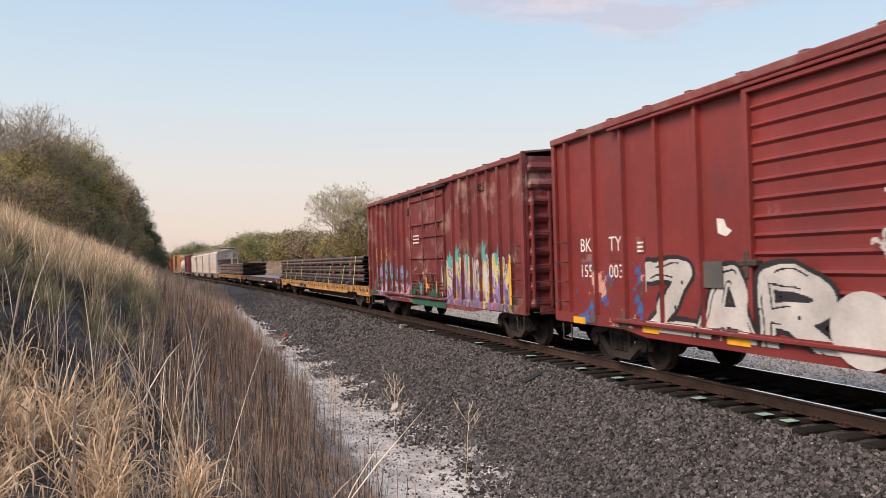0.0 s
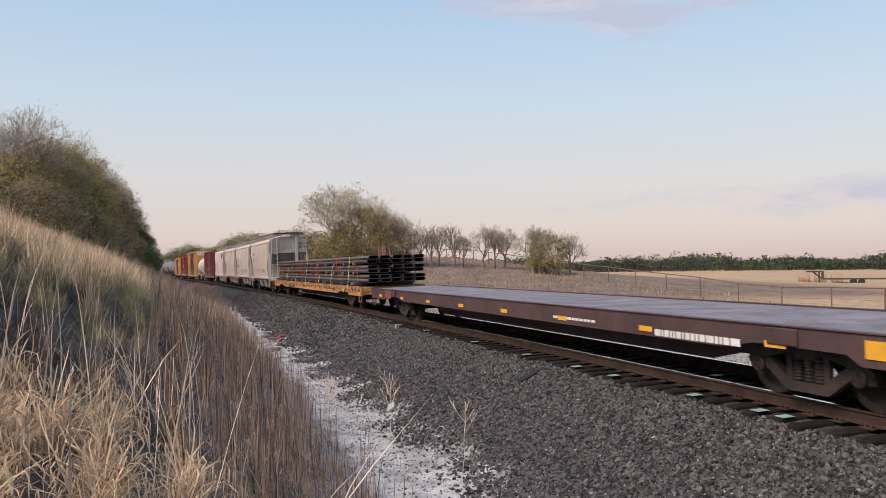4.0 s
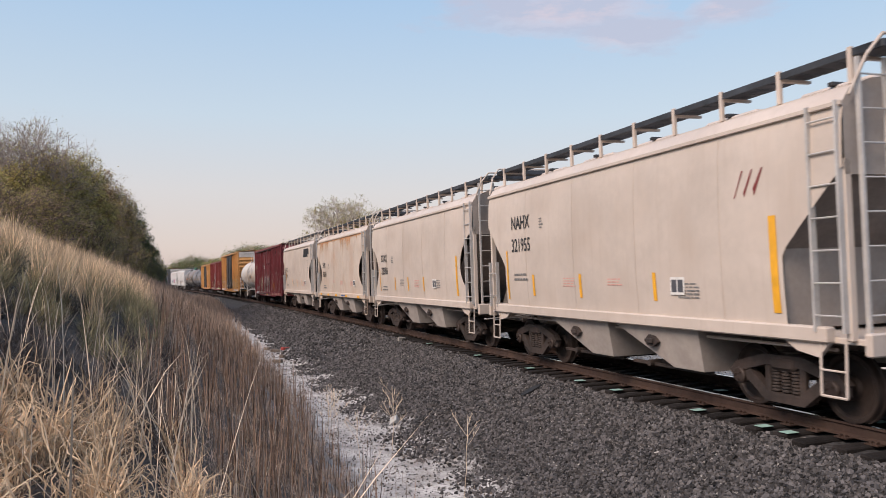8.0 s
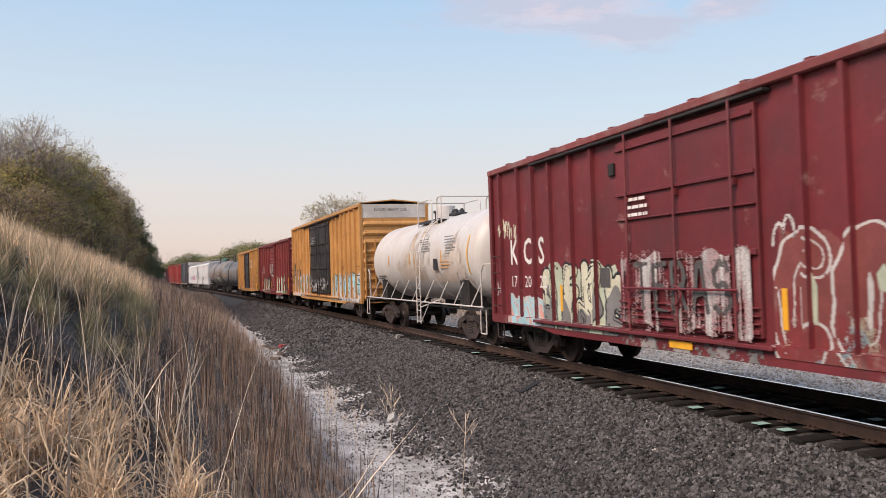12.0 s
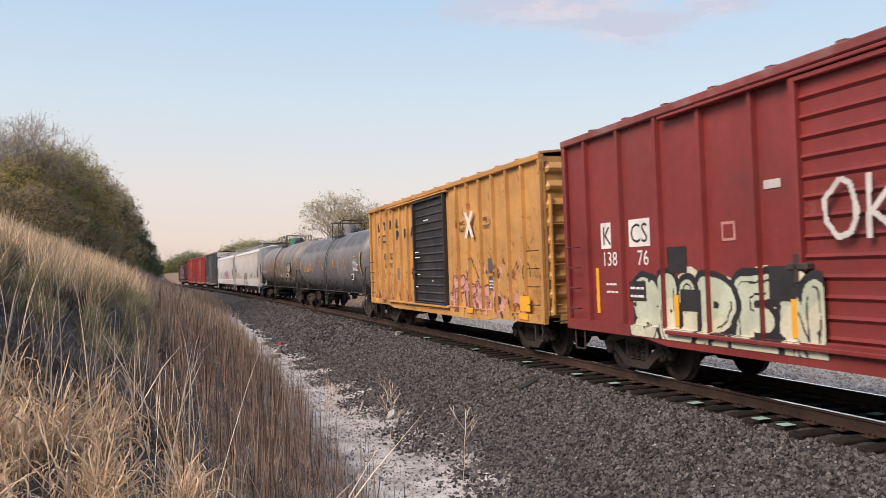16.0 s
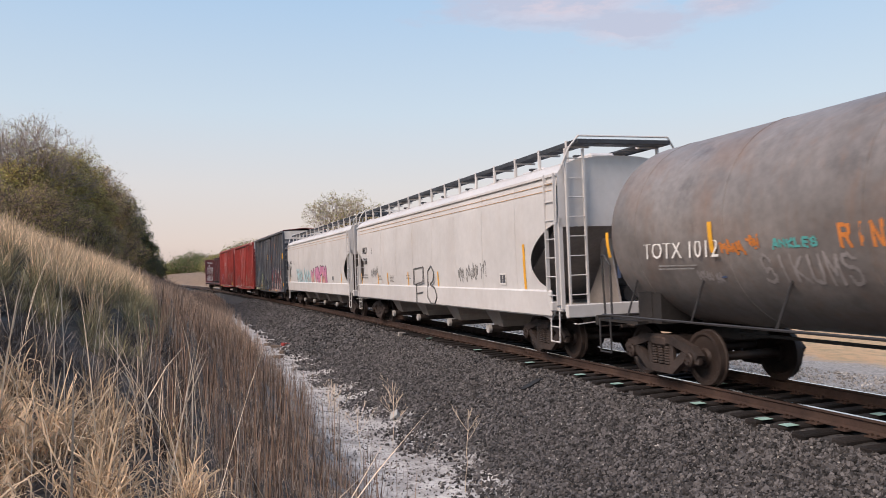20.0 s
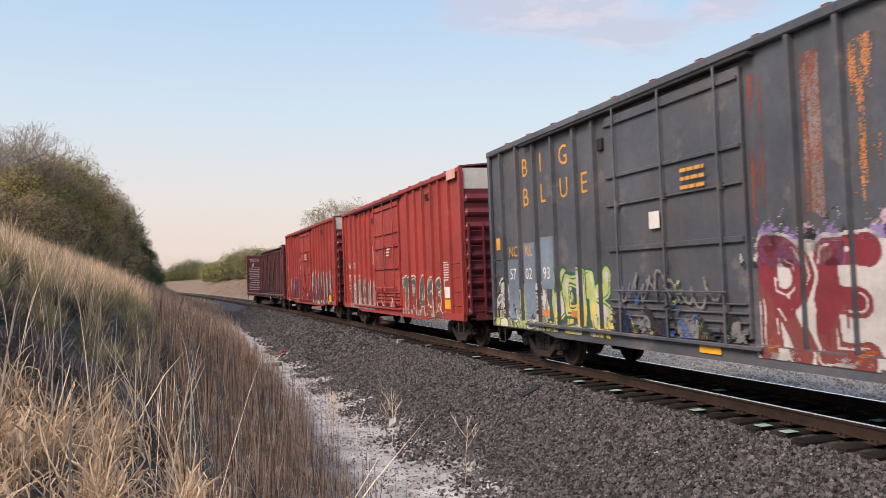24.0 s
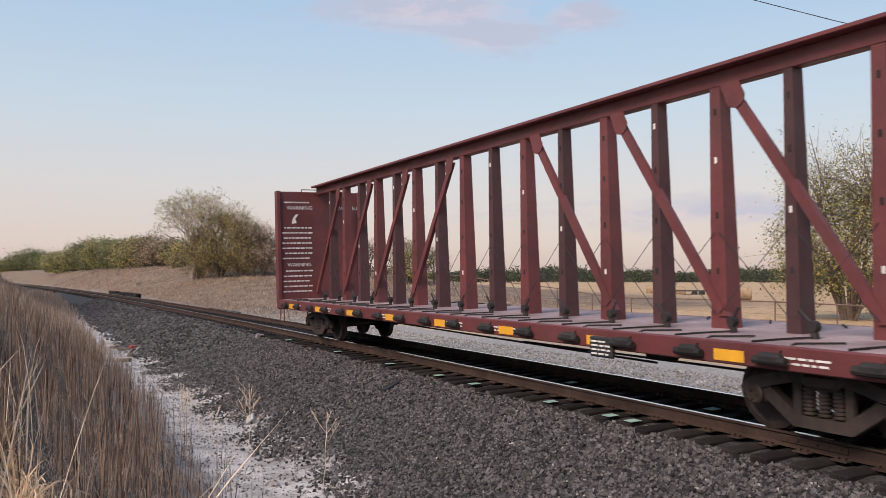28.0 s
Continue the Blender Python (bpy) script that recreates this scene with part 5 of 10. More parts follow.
spray(car, -7.5, -2.8, 0.72, 1.4, surf, (None, "spray_salmon", "spray_salmon", "spray_crimson", None), 55, 2, 0.7, style="wash", breaks=br, name="old_paint")
spray(car, 3.0, 9.2, 0.75, 2.2, surf, ("spray_white", "spray_black", "spray_sky", "spray_white", None), 53, 6, 0.14, breaks=br, label="pale blue and white letters")
spray(car, -2.4, 2.4, 1.1, 2.1, surf, (None, "spray_white", "spray_white", None, None), 54, 8, 0.024, style="tag", name="tag")
for i, w in enumerate(("CLOSE THIS DOOR", "BEFORE CLOSING", "MAIN DOOR")):
    lettering(w, 0.085, -2.05, 4.10 - i * 0.15, surf(-2, 4) - 0.004, "paint_white", car)
w = lettering("EXCESS HEIGHT CAR", 0.11, -0.9, 0.0, 0.0, "paint_black", car)
w.rotation_euler.z, w.location = math.pi / 2, (9.45 + 0.006 - 0.02, 0.0, 4.80)
for x in (-8.65, -3.0):
    stripe(car, x, 1.0, 1.95, lambda q, z: surf(q, z) - 0.006)
# red boxcar with a sliding door
car, mids, surf, br = boxcar("boxcar", "faded red boxcar with corrugated sliding door and pale green graffiti", 20.2, 7.9, 4.60, "box_red", ("slide", -1.45, 1.5), (-6.97, -5.75, -4.55, -3.39, -2.24), (2.70, 3.80, 5.0, 6.1, 7.1), "roof_red")
for x, w in ((-6.54, 0.36), (-5.56, 0.66)):
    part("letter_block", Shape().box(x, x + w, surf(x + 0.3, 2.4) - 0.004, surf(x + 0.3, 2.4), 2.36, 2.84), "paint_white", car, "white block behind road initials")
panel_words(car, [("K", -6.49), ("CS", -5.52)], lambda q, z: surf(q, z) - 0.004, "paint_black", 0.34, 2.43)
panel_words(car, [("138", -6.53), ("76", -5.32)], surf, "paint_white", 0.26, 2.04)
spray(car, -5.5, -1.0, 0.62, 2.05, surf, ("spray_cream", "spray_black", "spray_mint", "spray_cream", None), 61, 5, 0.19, breaks=br, text="SUPEN", edge=0.10, label="pale green letters with a black outline")
label_box(car, surf, -3.02, 2.36, 0.30, 0.28, "spray_blush", 0.004)
label_box(car, surf, -2.98, 2.40, 0.22, 0.20, "box_red", 0.007)
label_box(car, surf, -2.1, 3.02, 0.32, 0.12, "spray_white", 0.005)
spray(car, 1.7, 5.4, 0.80, 2.10, surf, ("spray_mint", "spray_white", "spray_cream", "spray_mint", "spray_mint"), 62, 4, 0.19, breaks=br, label="pale green letters with a white edge")
spray(car, 5.35, 7.0, 0.80, 1.75, surf, (None, "spray_black", "spray_deepgreen", "spray_lime", None), 66, 2, 0.17, breaks=br, label="dark green letters")
part("data_panel", Shape().box(5.28, 5.74, surf(5.5, 1.6) - 0.014, surf(5.5, 1.6) - 0.011, 1.40, 1.76), "paint_white", car, "white-framed dark data panel")
for x in (5.31, 5.53):
    label_box(car, surf, x, 1.46, 0.19, 0.26, "paint_black", 0.016)
part("paint_splash", Shape().prism([(5.32, 1.80), (5.58, 1.80), (5.58, 1.98), (5.54, 2.18), (5.50, 1.99), (5.47, 2.22), (5.43, 1.99), (5.37, 2.20), (5.33, 1.98)], surf(5.4, 1.9) - 0.006, surf(5.4, 1.9) - 0.003), "spray_green", car, "green painted claw")
for x, z in ((2.11, 1.32), (4.59, 1.35), (0.05, 1.42)):
    stripe(car, x, z - 0.22, z + 0.22, lambda q, z: surf(q, z) - 0.008, w=0.10)
spray(car, 1.8, 5.4, 0.42, 0.80, lambda q, z: -1.587, (None, "spray_white", "spray_white", None, None), 67, 2, 0.022, style="tag", name="tag", cell=0.02)
spray(car, -1.0, 0.9, 2.28, 3.0, surf, (None, "spray_white", "spray_white", None, None), 63, 3, 0.036, style="tag", name="tag", cell=0.02, text="OKA")
spray(car, -0.1, 0.9, 2.0, 2.3, surf, (None, "spray_white", "spray_white", None, None), 64, 3, 0.03, style="tag", name="tag", cell=0.02)
for x, z, w, h in ((-5.6, 1.42, 0.52, 0.34), (-4.42, 1.9, 0.52, 0.42), (-4.1, 1.3, 0.52, 0.34), (3.7, 1.0, 0.24, 0.55), (-2.08, 1.52, 0.58, 0.46)):
    part("blackout_patch", Shape().box(x, x + w, surf(x + w / 2, z) - 0.008, surf(x + w / 2, z) - 0.006, z, z + h), "paint_black", car)
for z in (1.68, 1.54):
    bars(-5.56, z - 0.06, surf(-5.4, 1.5) - 0.011, 0.42, 0.10, 1, "paint_white", car, rng)
    bars(-6.4, z, surf(-6.3, 1.5) - 0.004, 0.4, 0.09, 1, "paint_white", car, rng)
for x in (-6.72, 7.22):
    stripe(car, x, 1.15, 2.0, surf, w=0.11)
for x in (-4.2, -1.62):
    stripe(car, x, 1.05, 1.55, lambda q, z: surf(q, z) - 0.008, w=0.12)
# yellow boxcar with a dark sliding door
car, mids, surf, br = boxcar("boxcar", "rust-stained yellow boxcar with dark corrugated sliding door", 37.15, 7.95, 4.54, "box_railyellow", ("slide", -1.7, 1.5), (-7.05, -6.15, -5.28, -4.36, -3.45, -2.55), 6, "box_amber", doorpaint="door_black")
for i, x in enumerate((-6.85, -5.95, -5.1, -4.2, -4.15, -3.2, -2.3)):
    z = 3.75 - (0.42 if i > 3 else 0.0)
    spray(car, x, x + 0.34, z - 0.17, z + 0.2, surf, (None, "paint_black", "paint_black", None, None), 70 + i, 1, 0.05, style="mark", name="letter_shape", cell=0.02)
for x0, x1, z0, z1 in ((-6.75, -6.18, 3.36, 3.42), (-6.12, -5.31, 3.36, 3.42), (-6.75, -6.69, 3.05, 3.36), (-6.1, -6.04, 2.9, 3.36), (-5.4, -5.34, 3.05, 3.36), (-6.12, -5.6, 3.14, 3.20)):
    part("road_emblem", Shape().box(x0, x1, surf((x0 + x1) / 2, 3) - 0.006, surf((x0 + x1) / 2, 3) - 0.003, z0, z1), "paint_black", car)
panel_words(car, [("RB", -5.98), ("OX", -5.08)], surf, "paint_black", 0.24, 2.48)
panel_words(car, [("34", -5.95), ("963", -5.12)], surf, "paint_black", 0.20, 2.16)
part("road_emblem", Shape().prism([(3.2, 2.9), (3.4, 2.9), (3.55, 3.15), (3.7, 2.9), (3.9, 2.9), (3.65, 3.27), (3.9, 3.6), (3.7, 3.6), (3.55, 3.4), (3.4, 3.6), (3.2, 3.6), (3.45, 3.27)], -1.590, -1.586), "paint_white", car, "white cross emblem")
for w, x, z in (("next", 2.55, 3.28), ("load", 2.55, 3.08), ("any", 4.35, 3.28), ("road", 4.35, 3.08)):
    lettering(w, 0.17, x, z, surf(x + 0.2, z) - 0.004, "paint_black", car)
spray(car, -7.2, -1.8, 0.85, 2.0, surf, (None, "rust_patch", "rust_patch", "spray_salmon", "rust_dark"), 81, 8, 0.35, style="wash", breaks=br, name="rust_stains")
spray(car, 1.6, 7.0, 0.85, 2.4, surf, (None, "rust_patch", "spray_salmon", "rust_patch", "rust_dark"), 82, 4, 0.35, style="wash", breaks=br, name="rust_stains")
for xa, xb in ((-7.8, -1.75), (1.55, 7.8)):
    spray(car, xa, xb, 1.0, 4.3, surf, (None, "rust_patch", "rust_patch", None, "rust_dark"), 85, 22, 0.25, style="wash", breaks=br, name="rust_stains")
spray(car, 1.6, 4.6, 0.95, 1.9, surf, (None, "spray_wine", "spray_salmon", "spray_salmon", None), 86, 3, 0.11, breaks=br, name="old_tag")
for x, z, w in ((-1.4, 2.45, 0.5), (-1.4, 2.62, 0.4), (-1.2, 1.9, 0.3), (0.3, 1.7, 0.14), (-0.4, 3.6, 0.5), (-1.4, 1.5, 0.25)):
    label_box(car, surf, x, z, w, 0.035)
label_box(car, surf, -4.1, 1.75, 0.42, 0.40, "spray_grey", 0.010)
for x, z in ((4.65, 1.95), (4.65, 1.5)):
    label_box(car, surf, x, z, 0.40, 0.36, "spray_slate", 0.012)
bars(4.70, 1.55, surf(4.8, 1.5) - 0.018, 0.3, 0.24, 3, "paint_white", car, rng)
spray(car, 6.6, 7.2, 1.6, 2.2, surf, (None, "spray_black", "spray_black", None, None), 87, 1, 0.02, style="tag", name="tag", cell=0.02)
for x in (-6.9, -3.4, -0.1, 3.4, 6.9):
    stripe(car, x, 0.86, 1.0, lambda q, z: -1.587, w=0.5)
stripe(car, 7.0, 1.05, 1.4, surf, w=0.55)
# tall dark blue boxcar
car, mids, surf, br = boxcar("boxcar", "tall dark blue boxcar with plug door and crimson graffiti", 133.45, 8.1, 5.18, "box_navy", ("plug", -2.25, 1.5), (-7.3, -6.35, -5.42, -4.49, -3.5, -2.72), (2.42, 3.22, 4.10, 5.0, 5.95, 6.95), "roof_red", high=True, end_paint="box_navy", trucks=6.3)
for word, x0, z in (("BIG", -6.15, 4.30), ("BLUE", -6.15, 3.62)):
    for i, c in enumerate(word):
        lettering(c, 0.42, x0 + i * 0.93, z, surf(x0 + i * 0.93 + 0.15, z) - 0.003, "paint_amber", car)
panel_words(car, [("NO", -7.08), ("KL", -6.15)], lambda q, z: surf(q, z) - 0.008, "paint_amber", 0.26, 2.48)
panel_words(car, [("57", -7.05), ("02", -6.15), ("93", -5.22)], lambda q, z: surf(q, z) - 0.008, "paint_white", 0.26, 1.95)
spray(car, -8.0, -4.9, 0.72, 2.05, surf, ("spray_cream", "spray_black", "spray_white", "spray_lime", "spray_grey"), 91, 4, 0.10, breaks=br)
for i, x in enumerate((-7.16, -6.22, -5.30)):
    part("primer_patch", Shape().box(x, x + (0.72, 0.74, 0.70)[i], surf(x + 0.3, 2) - 0.009, surf(x + 0.3, 2) - 0.006, (1.02, 0.95, 1.72)[i], (2.42, 2.78, 2.86)[i]), "primer_blue", car, "faded blue-grey primer patch")
spray(car, -7.15, -5.5, 0.95, 1.35, lambda q, z: surf(q, z) - 0.010, (None, "spray_white", "spray_white", "spray_black", None), 99, 2, 0.3, style="wash", breaks=br, name="old_paint")
part("painted_block", Shape().box(-5.30, -4.96, surf(-5.1, 1.2) - 0.009, surf(-5.1, 1.2) - 0.006, 1.14, 1.27), "spray_orange", car)
part("painted_block", Shape().box(-3.95, -3.55, surf(-3.7, 1.2) - 0.009, surf(-3.7, 1.2) - 0.006, 1.16, 1.30), "spray_orange", car)
part("painted_block", Shape().box(-7.85, -7.60, surf(-7.7, 2.8) - 0.009, surf(-7.7, 2.8) - 0.006, 2.68, 2.98), "paint_amber", car)
spray(car, -5.0, -2.3, 0.68, 2.3, surf, (None, "spray_deepgreen", "spray_lime", "spray_yellow", "spray_white"), 92, 3, 0.14, breaks=br, label="lime green letters")
spray(car, 1.6, 6.6, 0.78, 2.55, surf, ("spray_white", "spray_white", "spray_crimson", "spray_wine", None), 93, 4, 0.19, breaks=br, text="REINS", edge=0.05, label="crimson letters with a white edge")
spray(car, 1.4, 3.2, 2.05, 2.75, surf, (None, "spray_lilac", "spray_lilac", "spray_white", "spray_black"), 90, -6, 0.35, style="wash", breaks=br, name="old_paint")
spray(car, -2.2, 1.45, 0.92, 1.5, surf, (None, "spray_black", "spray_black", "spray_grey", None), 89, -2, 0.35, style="wash", breaks=br, name="old_paint")
spray(car, 1.6, 6.5, 0.70, 1.25, surf, (None, "spray_white", "spray_white", "spray_orange", None), 95, 14, 0.4, style="wash", breaks=br, name="old_paint")
spray(car, -1.9, 1.2, 1.0, 1.9, surf, (None, "spray_blue", "spray_blue", "spray_lime", "spray_slate"), 94, 6, 0.5, style="wash", breaks=br, name="old_paint")
spray(car, -1.9, 1.0, 1.3, 2.1, surf, (None, "spray_grey", "spray_grey", None, None), 96, 3, 0.024, style="tag", name="tag", cell=0.02)
for i, (x, w_, c1, c2) in enumerate(((1.56, 0.26, "spray_wine", "rust_patch"), (2.55, 0.30, "rust_patch", "spray_grey"), (3.32, 0.40, "spray_slate", "spray_orange"), (4.22, 0.42, "spray_grey", "rust_patch"), (5.30, 0.40, "spray_slate", "spray_orange"))):
    spray(car, x, x + w_, 2.6, 4.75, surf, (None, c1, c1, c2, None), 97 + 7 * i, 3, 0.5, style="brush", breaks=br, name="faded_stripe", label="faded vertical stripe of old paint")
spray(car, 1.5, 6.6, 2.35, 2.85, surf, (None, "spray_lilac", "spray_lilac", "spray_rose", "spray_black"), 133, 4, 0.3, style="wash", breaks=br, name="old_paint")
spray(car, 6.6, 7.7, 3.9, 4.5, surf, (None, "spray_grey", "spray_grey", None, None), 98, 3, 0.024, style="tag", name="tag", cell=0.02)
bars(0.1, 3.3, surf(0, 2) - 0.004, 0.6, 0.4, 3, "paint_amber", car, rng)
bars(6.0, 2.0, surf(6.3, 2) - 0.004, 0.6, 1.3, 8, "spray_grey", car, rng)
label_box(car, surf, 6.3, 1.45, 0.5, 0.36, "paint_white")
label_box(car, surf, -0.8, 2.75, 0.30, 0.28)
stripe(car, 7.2, 3.2, 3.6, surf, w=0.4)
stripe(car, 7.4, 1.2, 1.45, surf, w=0.45)
for x in (0.6, 4.2):
    stripe(car, x, 0.80, 0.92, lambda q, z: -1.587, w=0.5)
# two tall brick-red boxcars; maroon end_paint puts the shade of the ends into colour
car, mids, surf, br = boxcar("boxcar", "tall brick-red boxcar with plug door and outlined graffiti", 151.8, 8.05, 5.14, "box_brick", ("plug", -2.05, 1.6), (-7.33, -6.34, -5.38, -4.50, -3.60, -2.74), (2.75, 3.62, 4.49, 5.37, 6.16, 7.04), "box_red", high=True, end_paint="box_maroon", trucks=6.4)
panel_words(car, [("NO", -7.18), ("KL", -6.15)], surf, "paint_white", 0.27, 2.55)
panel_words(car, [("57", -7.18), ("11", -6.15), ("77", -5.18)], surf, "paint_white", 0.27, 2.0)
for x, z in ((-7.1, 1.78), (-7.1, 1.62), (-6.1, 1.78), (-6.1, 1.62)):
    bars(x, z, surf(x + 0.1, z) - 0.004, 0.38, 0.12, 1, "paint_white", car, rng)
spray(car, -6.6, -2.1, 0.72, 2.1, surf, ("spray_grey", "spray_white", "spray_slate", "spray_fog", None), 101, 6, 0.085, breaks=br, text="ANUMSAK", edge=0.03, label="grey letters with a white edge")
spray(car, 1.7, 6.3, 0.72, 2.15, surf, (None, "spray_cream", "spray_slate", "spray_wine", None), 102, 5, 0.17, breaks=br, text="TRASE", edge=0.045, label="grey letters with a white line")
spray(car, -1.8, 1.3, 0.98, 1.6, surf, (None, "spray_grey", "spray_salmon", "spray_white", None), 103, 13, 0.4, style="wash", breaks=br, name="old_paint")
spray(car, -2.7, -2.1, 2.3, 3.6, surf, (None, "spray_salmon", "spray_salmon", None, None), 104, 1, 0.024, style="tag", name="tag")
bars(0.1, 2.9, surf(0, 2) - 0.004, 0.5, 0.34, 3, "paint_white", car, rng)
part("data_panel", Shape().box(6.28, 6.75, surf(6.5, 1.5) - 0.006, surf(6.5, 1.5) - 0.003, 1.42, 1.76), "paint_white", car, "white data panel")
stripe(car, 6.52, 1.10, 1.38, surf, w=0.5)
stripe(car, 6.88, 1.05, 2.05, surf, w=0.12)
bars(6.25, 1.95, surf(6.5, 1.5) - 0.004, 0.46, 0.6, 8, "paint_white", car, rng)
part("corner_patch", Shape().box(7.10, 7.86, -1.610, -1.604, 4.86, 5.13), "spray_salmon", car, "buff paint patch on the top corner")
# ends again coloured maroon for their shade
car, mids, surf, br = boxcar("boxcar", "tall brick-red boxcar with plug door and blue star graffiti", 169.9, 8.0, 5.20, "box_brick", ("plug", -1.95, 1.2), (-6.71, -5.83, -5.16, -4.35, -3.51, -2.77), (2.24, 3.02, 3.81, 4.54, 5.32, 6.13, 7.0), "box_red", high=True, end_paint="box_maroon", trucks=6.3)
panel_words(car, [("NO", -7.26), ("KL", -6.42)], surf, "paint_white", 0.27, 2.55)
panel_words(car, [("57", -7.24), ("05", -6.40), ("93", -5.45)], surf, "paint_white", 0.27, 1.98)
spray(car, -6.6, -1.95, 0.72, 2.42, surf, ("spray_white", "spray_white", "spray_steel", "spray_black", None), 111, 5, 0.30, breaks=br, text="LATHL", edge=0.06, label="blue and black letters with a white edge")
part("painted_star", Shape().prism([(-4.75 + (0.24 if i % 2 == 0 else 0.10) * math.sin(i * math.pi / 5), 1.78 + (0.24 if i % 2 == 0 else 0.10) * math.cos(i * math.pi / 5)) for i in range(10)], -1.592, -1.586), "spray_white", car, "white five-pointed star")
spray(car, 1.0, 7.2, 1.5, 2.95, surf, (None, "spray_blush", "spray_blush", "spray_salmon", None), 117, -2, 0.5, style="wash", breaks=br, name="old_paint")
spray(car, 1.3, 7.1, 0.70, 2.62, surf, ("spray_blush", "spray_cream", "spray_petrol", "spray_navy", None), 112, 4, 0.27, breaks=br, text="KARA", edge=0.07, label="dark teal and slate letters with a cream edge")
spray(car, -8.05, -7.6, 2.55, 3.2, surf, (None, "spray_white", "spray_white", None, None), 118, 2, 0.03, style="tag", name="tag", cell=0.02)
part("painted_block", Shape().box(-7.98, -7.72, surf(-7.85, 1.5) - 0.006, surf(-7.85, 1.5) - 0.003, 1.42, 1.64), "paint_amber", car)
part("primer_patch", Shape().box(-4.05, -3.55, surf(-3.8, 1.9) - 0.009, surf(-3.8, 1.9) - 0.006, 1.72, 2.02), "spray_sky", car, "pale blue painted patch")
spray(car, 6.4, 7.9, 0.70, 1.5, surf, (None, "spray_salmon", "spray_salmon", "spray_white", None), 114, 10, 0.4, style="wash", breaks=br, name="old_paint")
spray(car, -2.0, 1.0, 0.95, 1.6, surf, (None, "spray_white", "spray_salmon", None, None), 113, 14, 0.4, style="wash", breaks=br, name="old_paint")
spray(car, -3.0, -2.0, 2.4, 3.5, surf, (None, "spray_white", "spray_white", None, None), 115, 12, 0.25, style="wash", breaks=br, name="scraped_paint")
spray(car, -2.0, 1.1, 1.0, 2.6, surf, (None, "spray_slate", "spray_slate", "spray_wine", None), 116, 14, 0.5, style="wash", breaks=br, name="old_paint")
for x, z, w, h in ((-2.75, 3.2, 0.2, 0.3), (-2.7, 2.75, 0.14, 0.5), (-0.6, 2.1, 0.2, 0.3), (-1.7, 1.4, 0.3, 0.12), (0.2, 1.2, 0.5, 0.12)):
    label_box(car, surf, x, z, w, h, "spray_white", 0.008)
bars(-0.2, 3.3, surf(-1, 2) - 0.004, 0.6, 0.4, 3, "paint_white", car, rng)
part("data_panel", Shape().box(6.5, 7.0, surf(6.8, 1.5) - 0.010, surf(6.8, 1.5) - 0.006, 1.4, 1.9), "paint_white", car, "white data panel")
stripe(car, 6.8, 0.95, 1.3, lambda q, z: surf(q, z) - 0.006, w=0.55)
for x in (-6.6, -3.6, 3.6):
    stripe(car, x, 0.80, 0.92, lambda q, z: -1.587, w=0.5)
w = lettering("EXCESS HEIGHT CAR", 0.10, -0.8, 0.0, 0.0, "paint_black", car)
w.rotation_euler.z, w.location = math.pi / 2, (8.1 + 0.006 - 0.02, 0.0, 4.78)
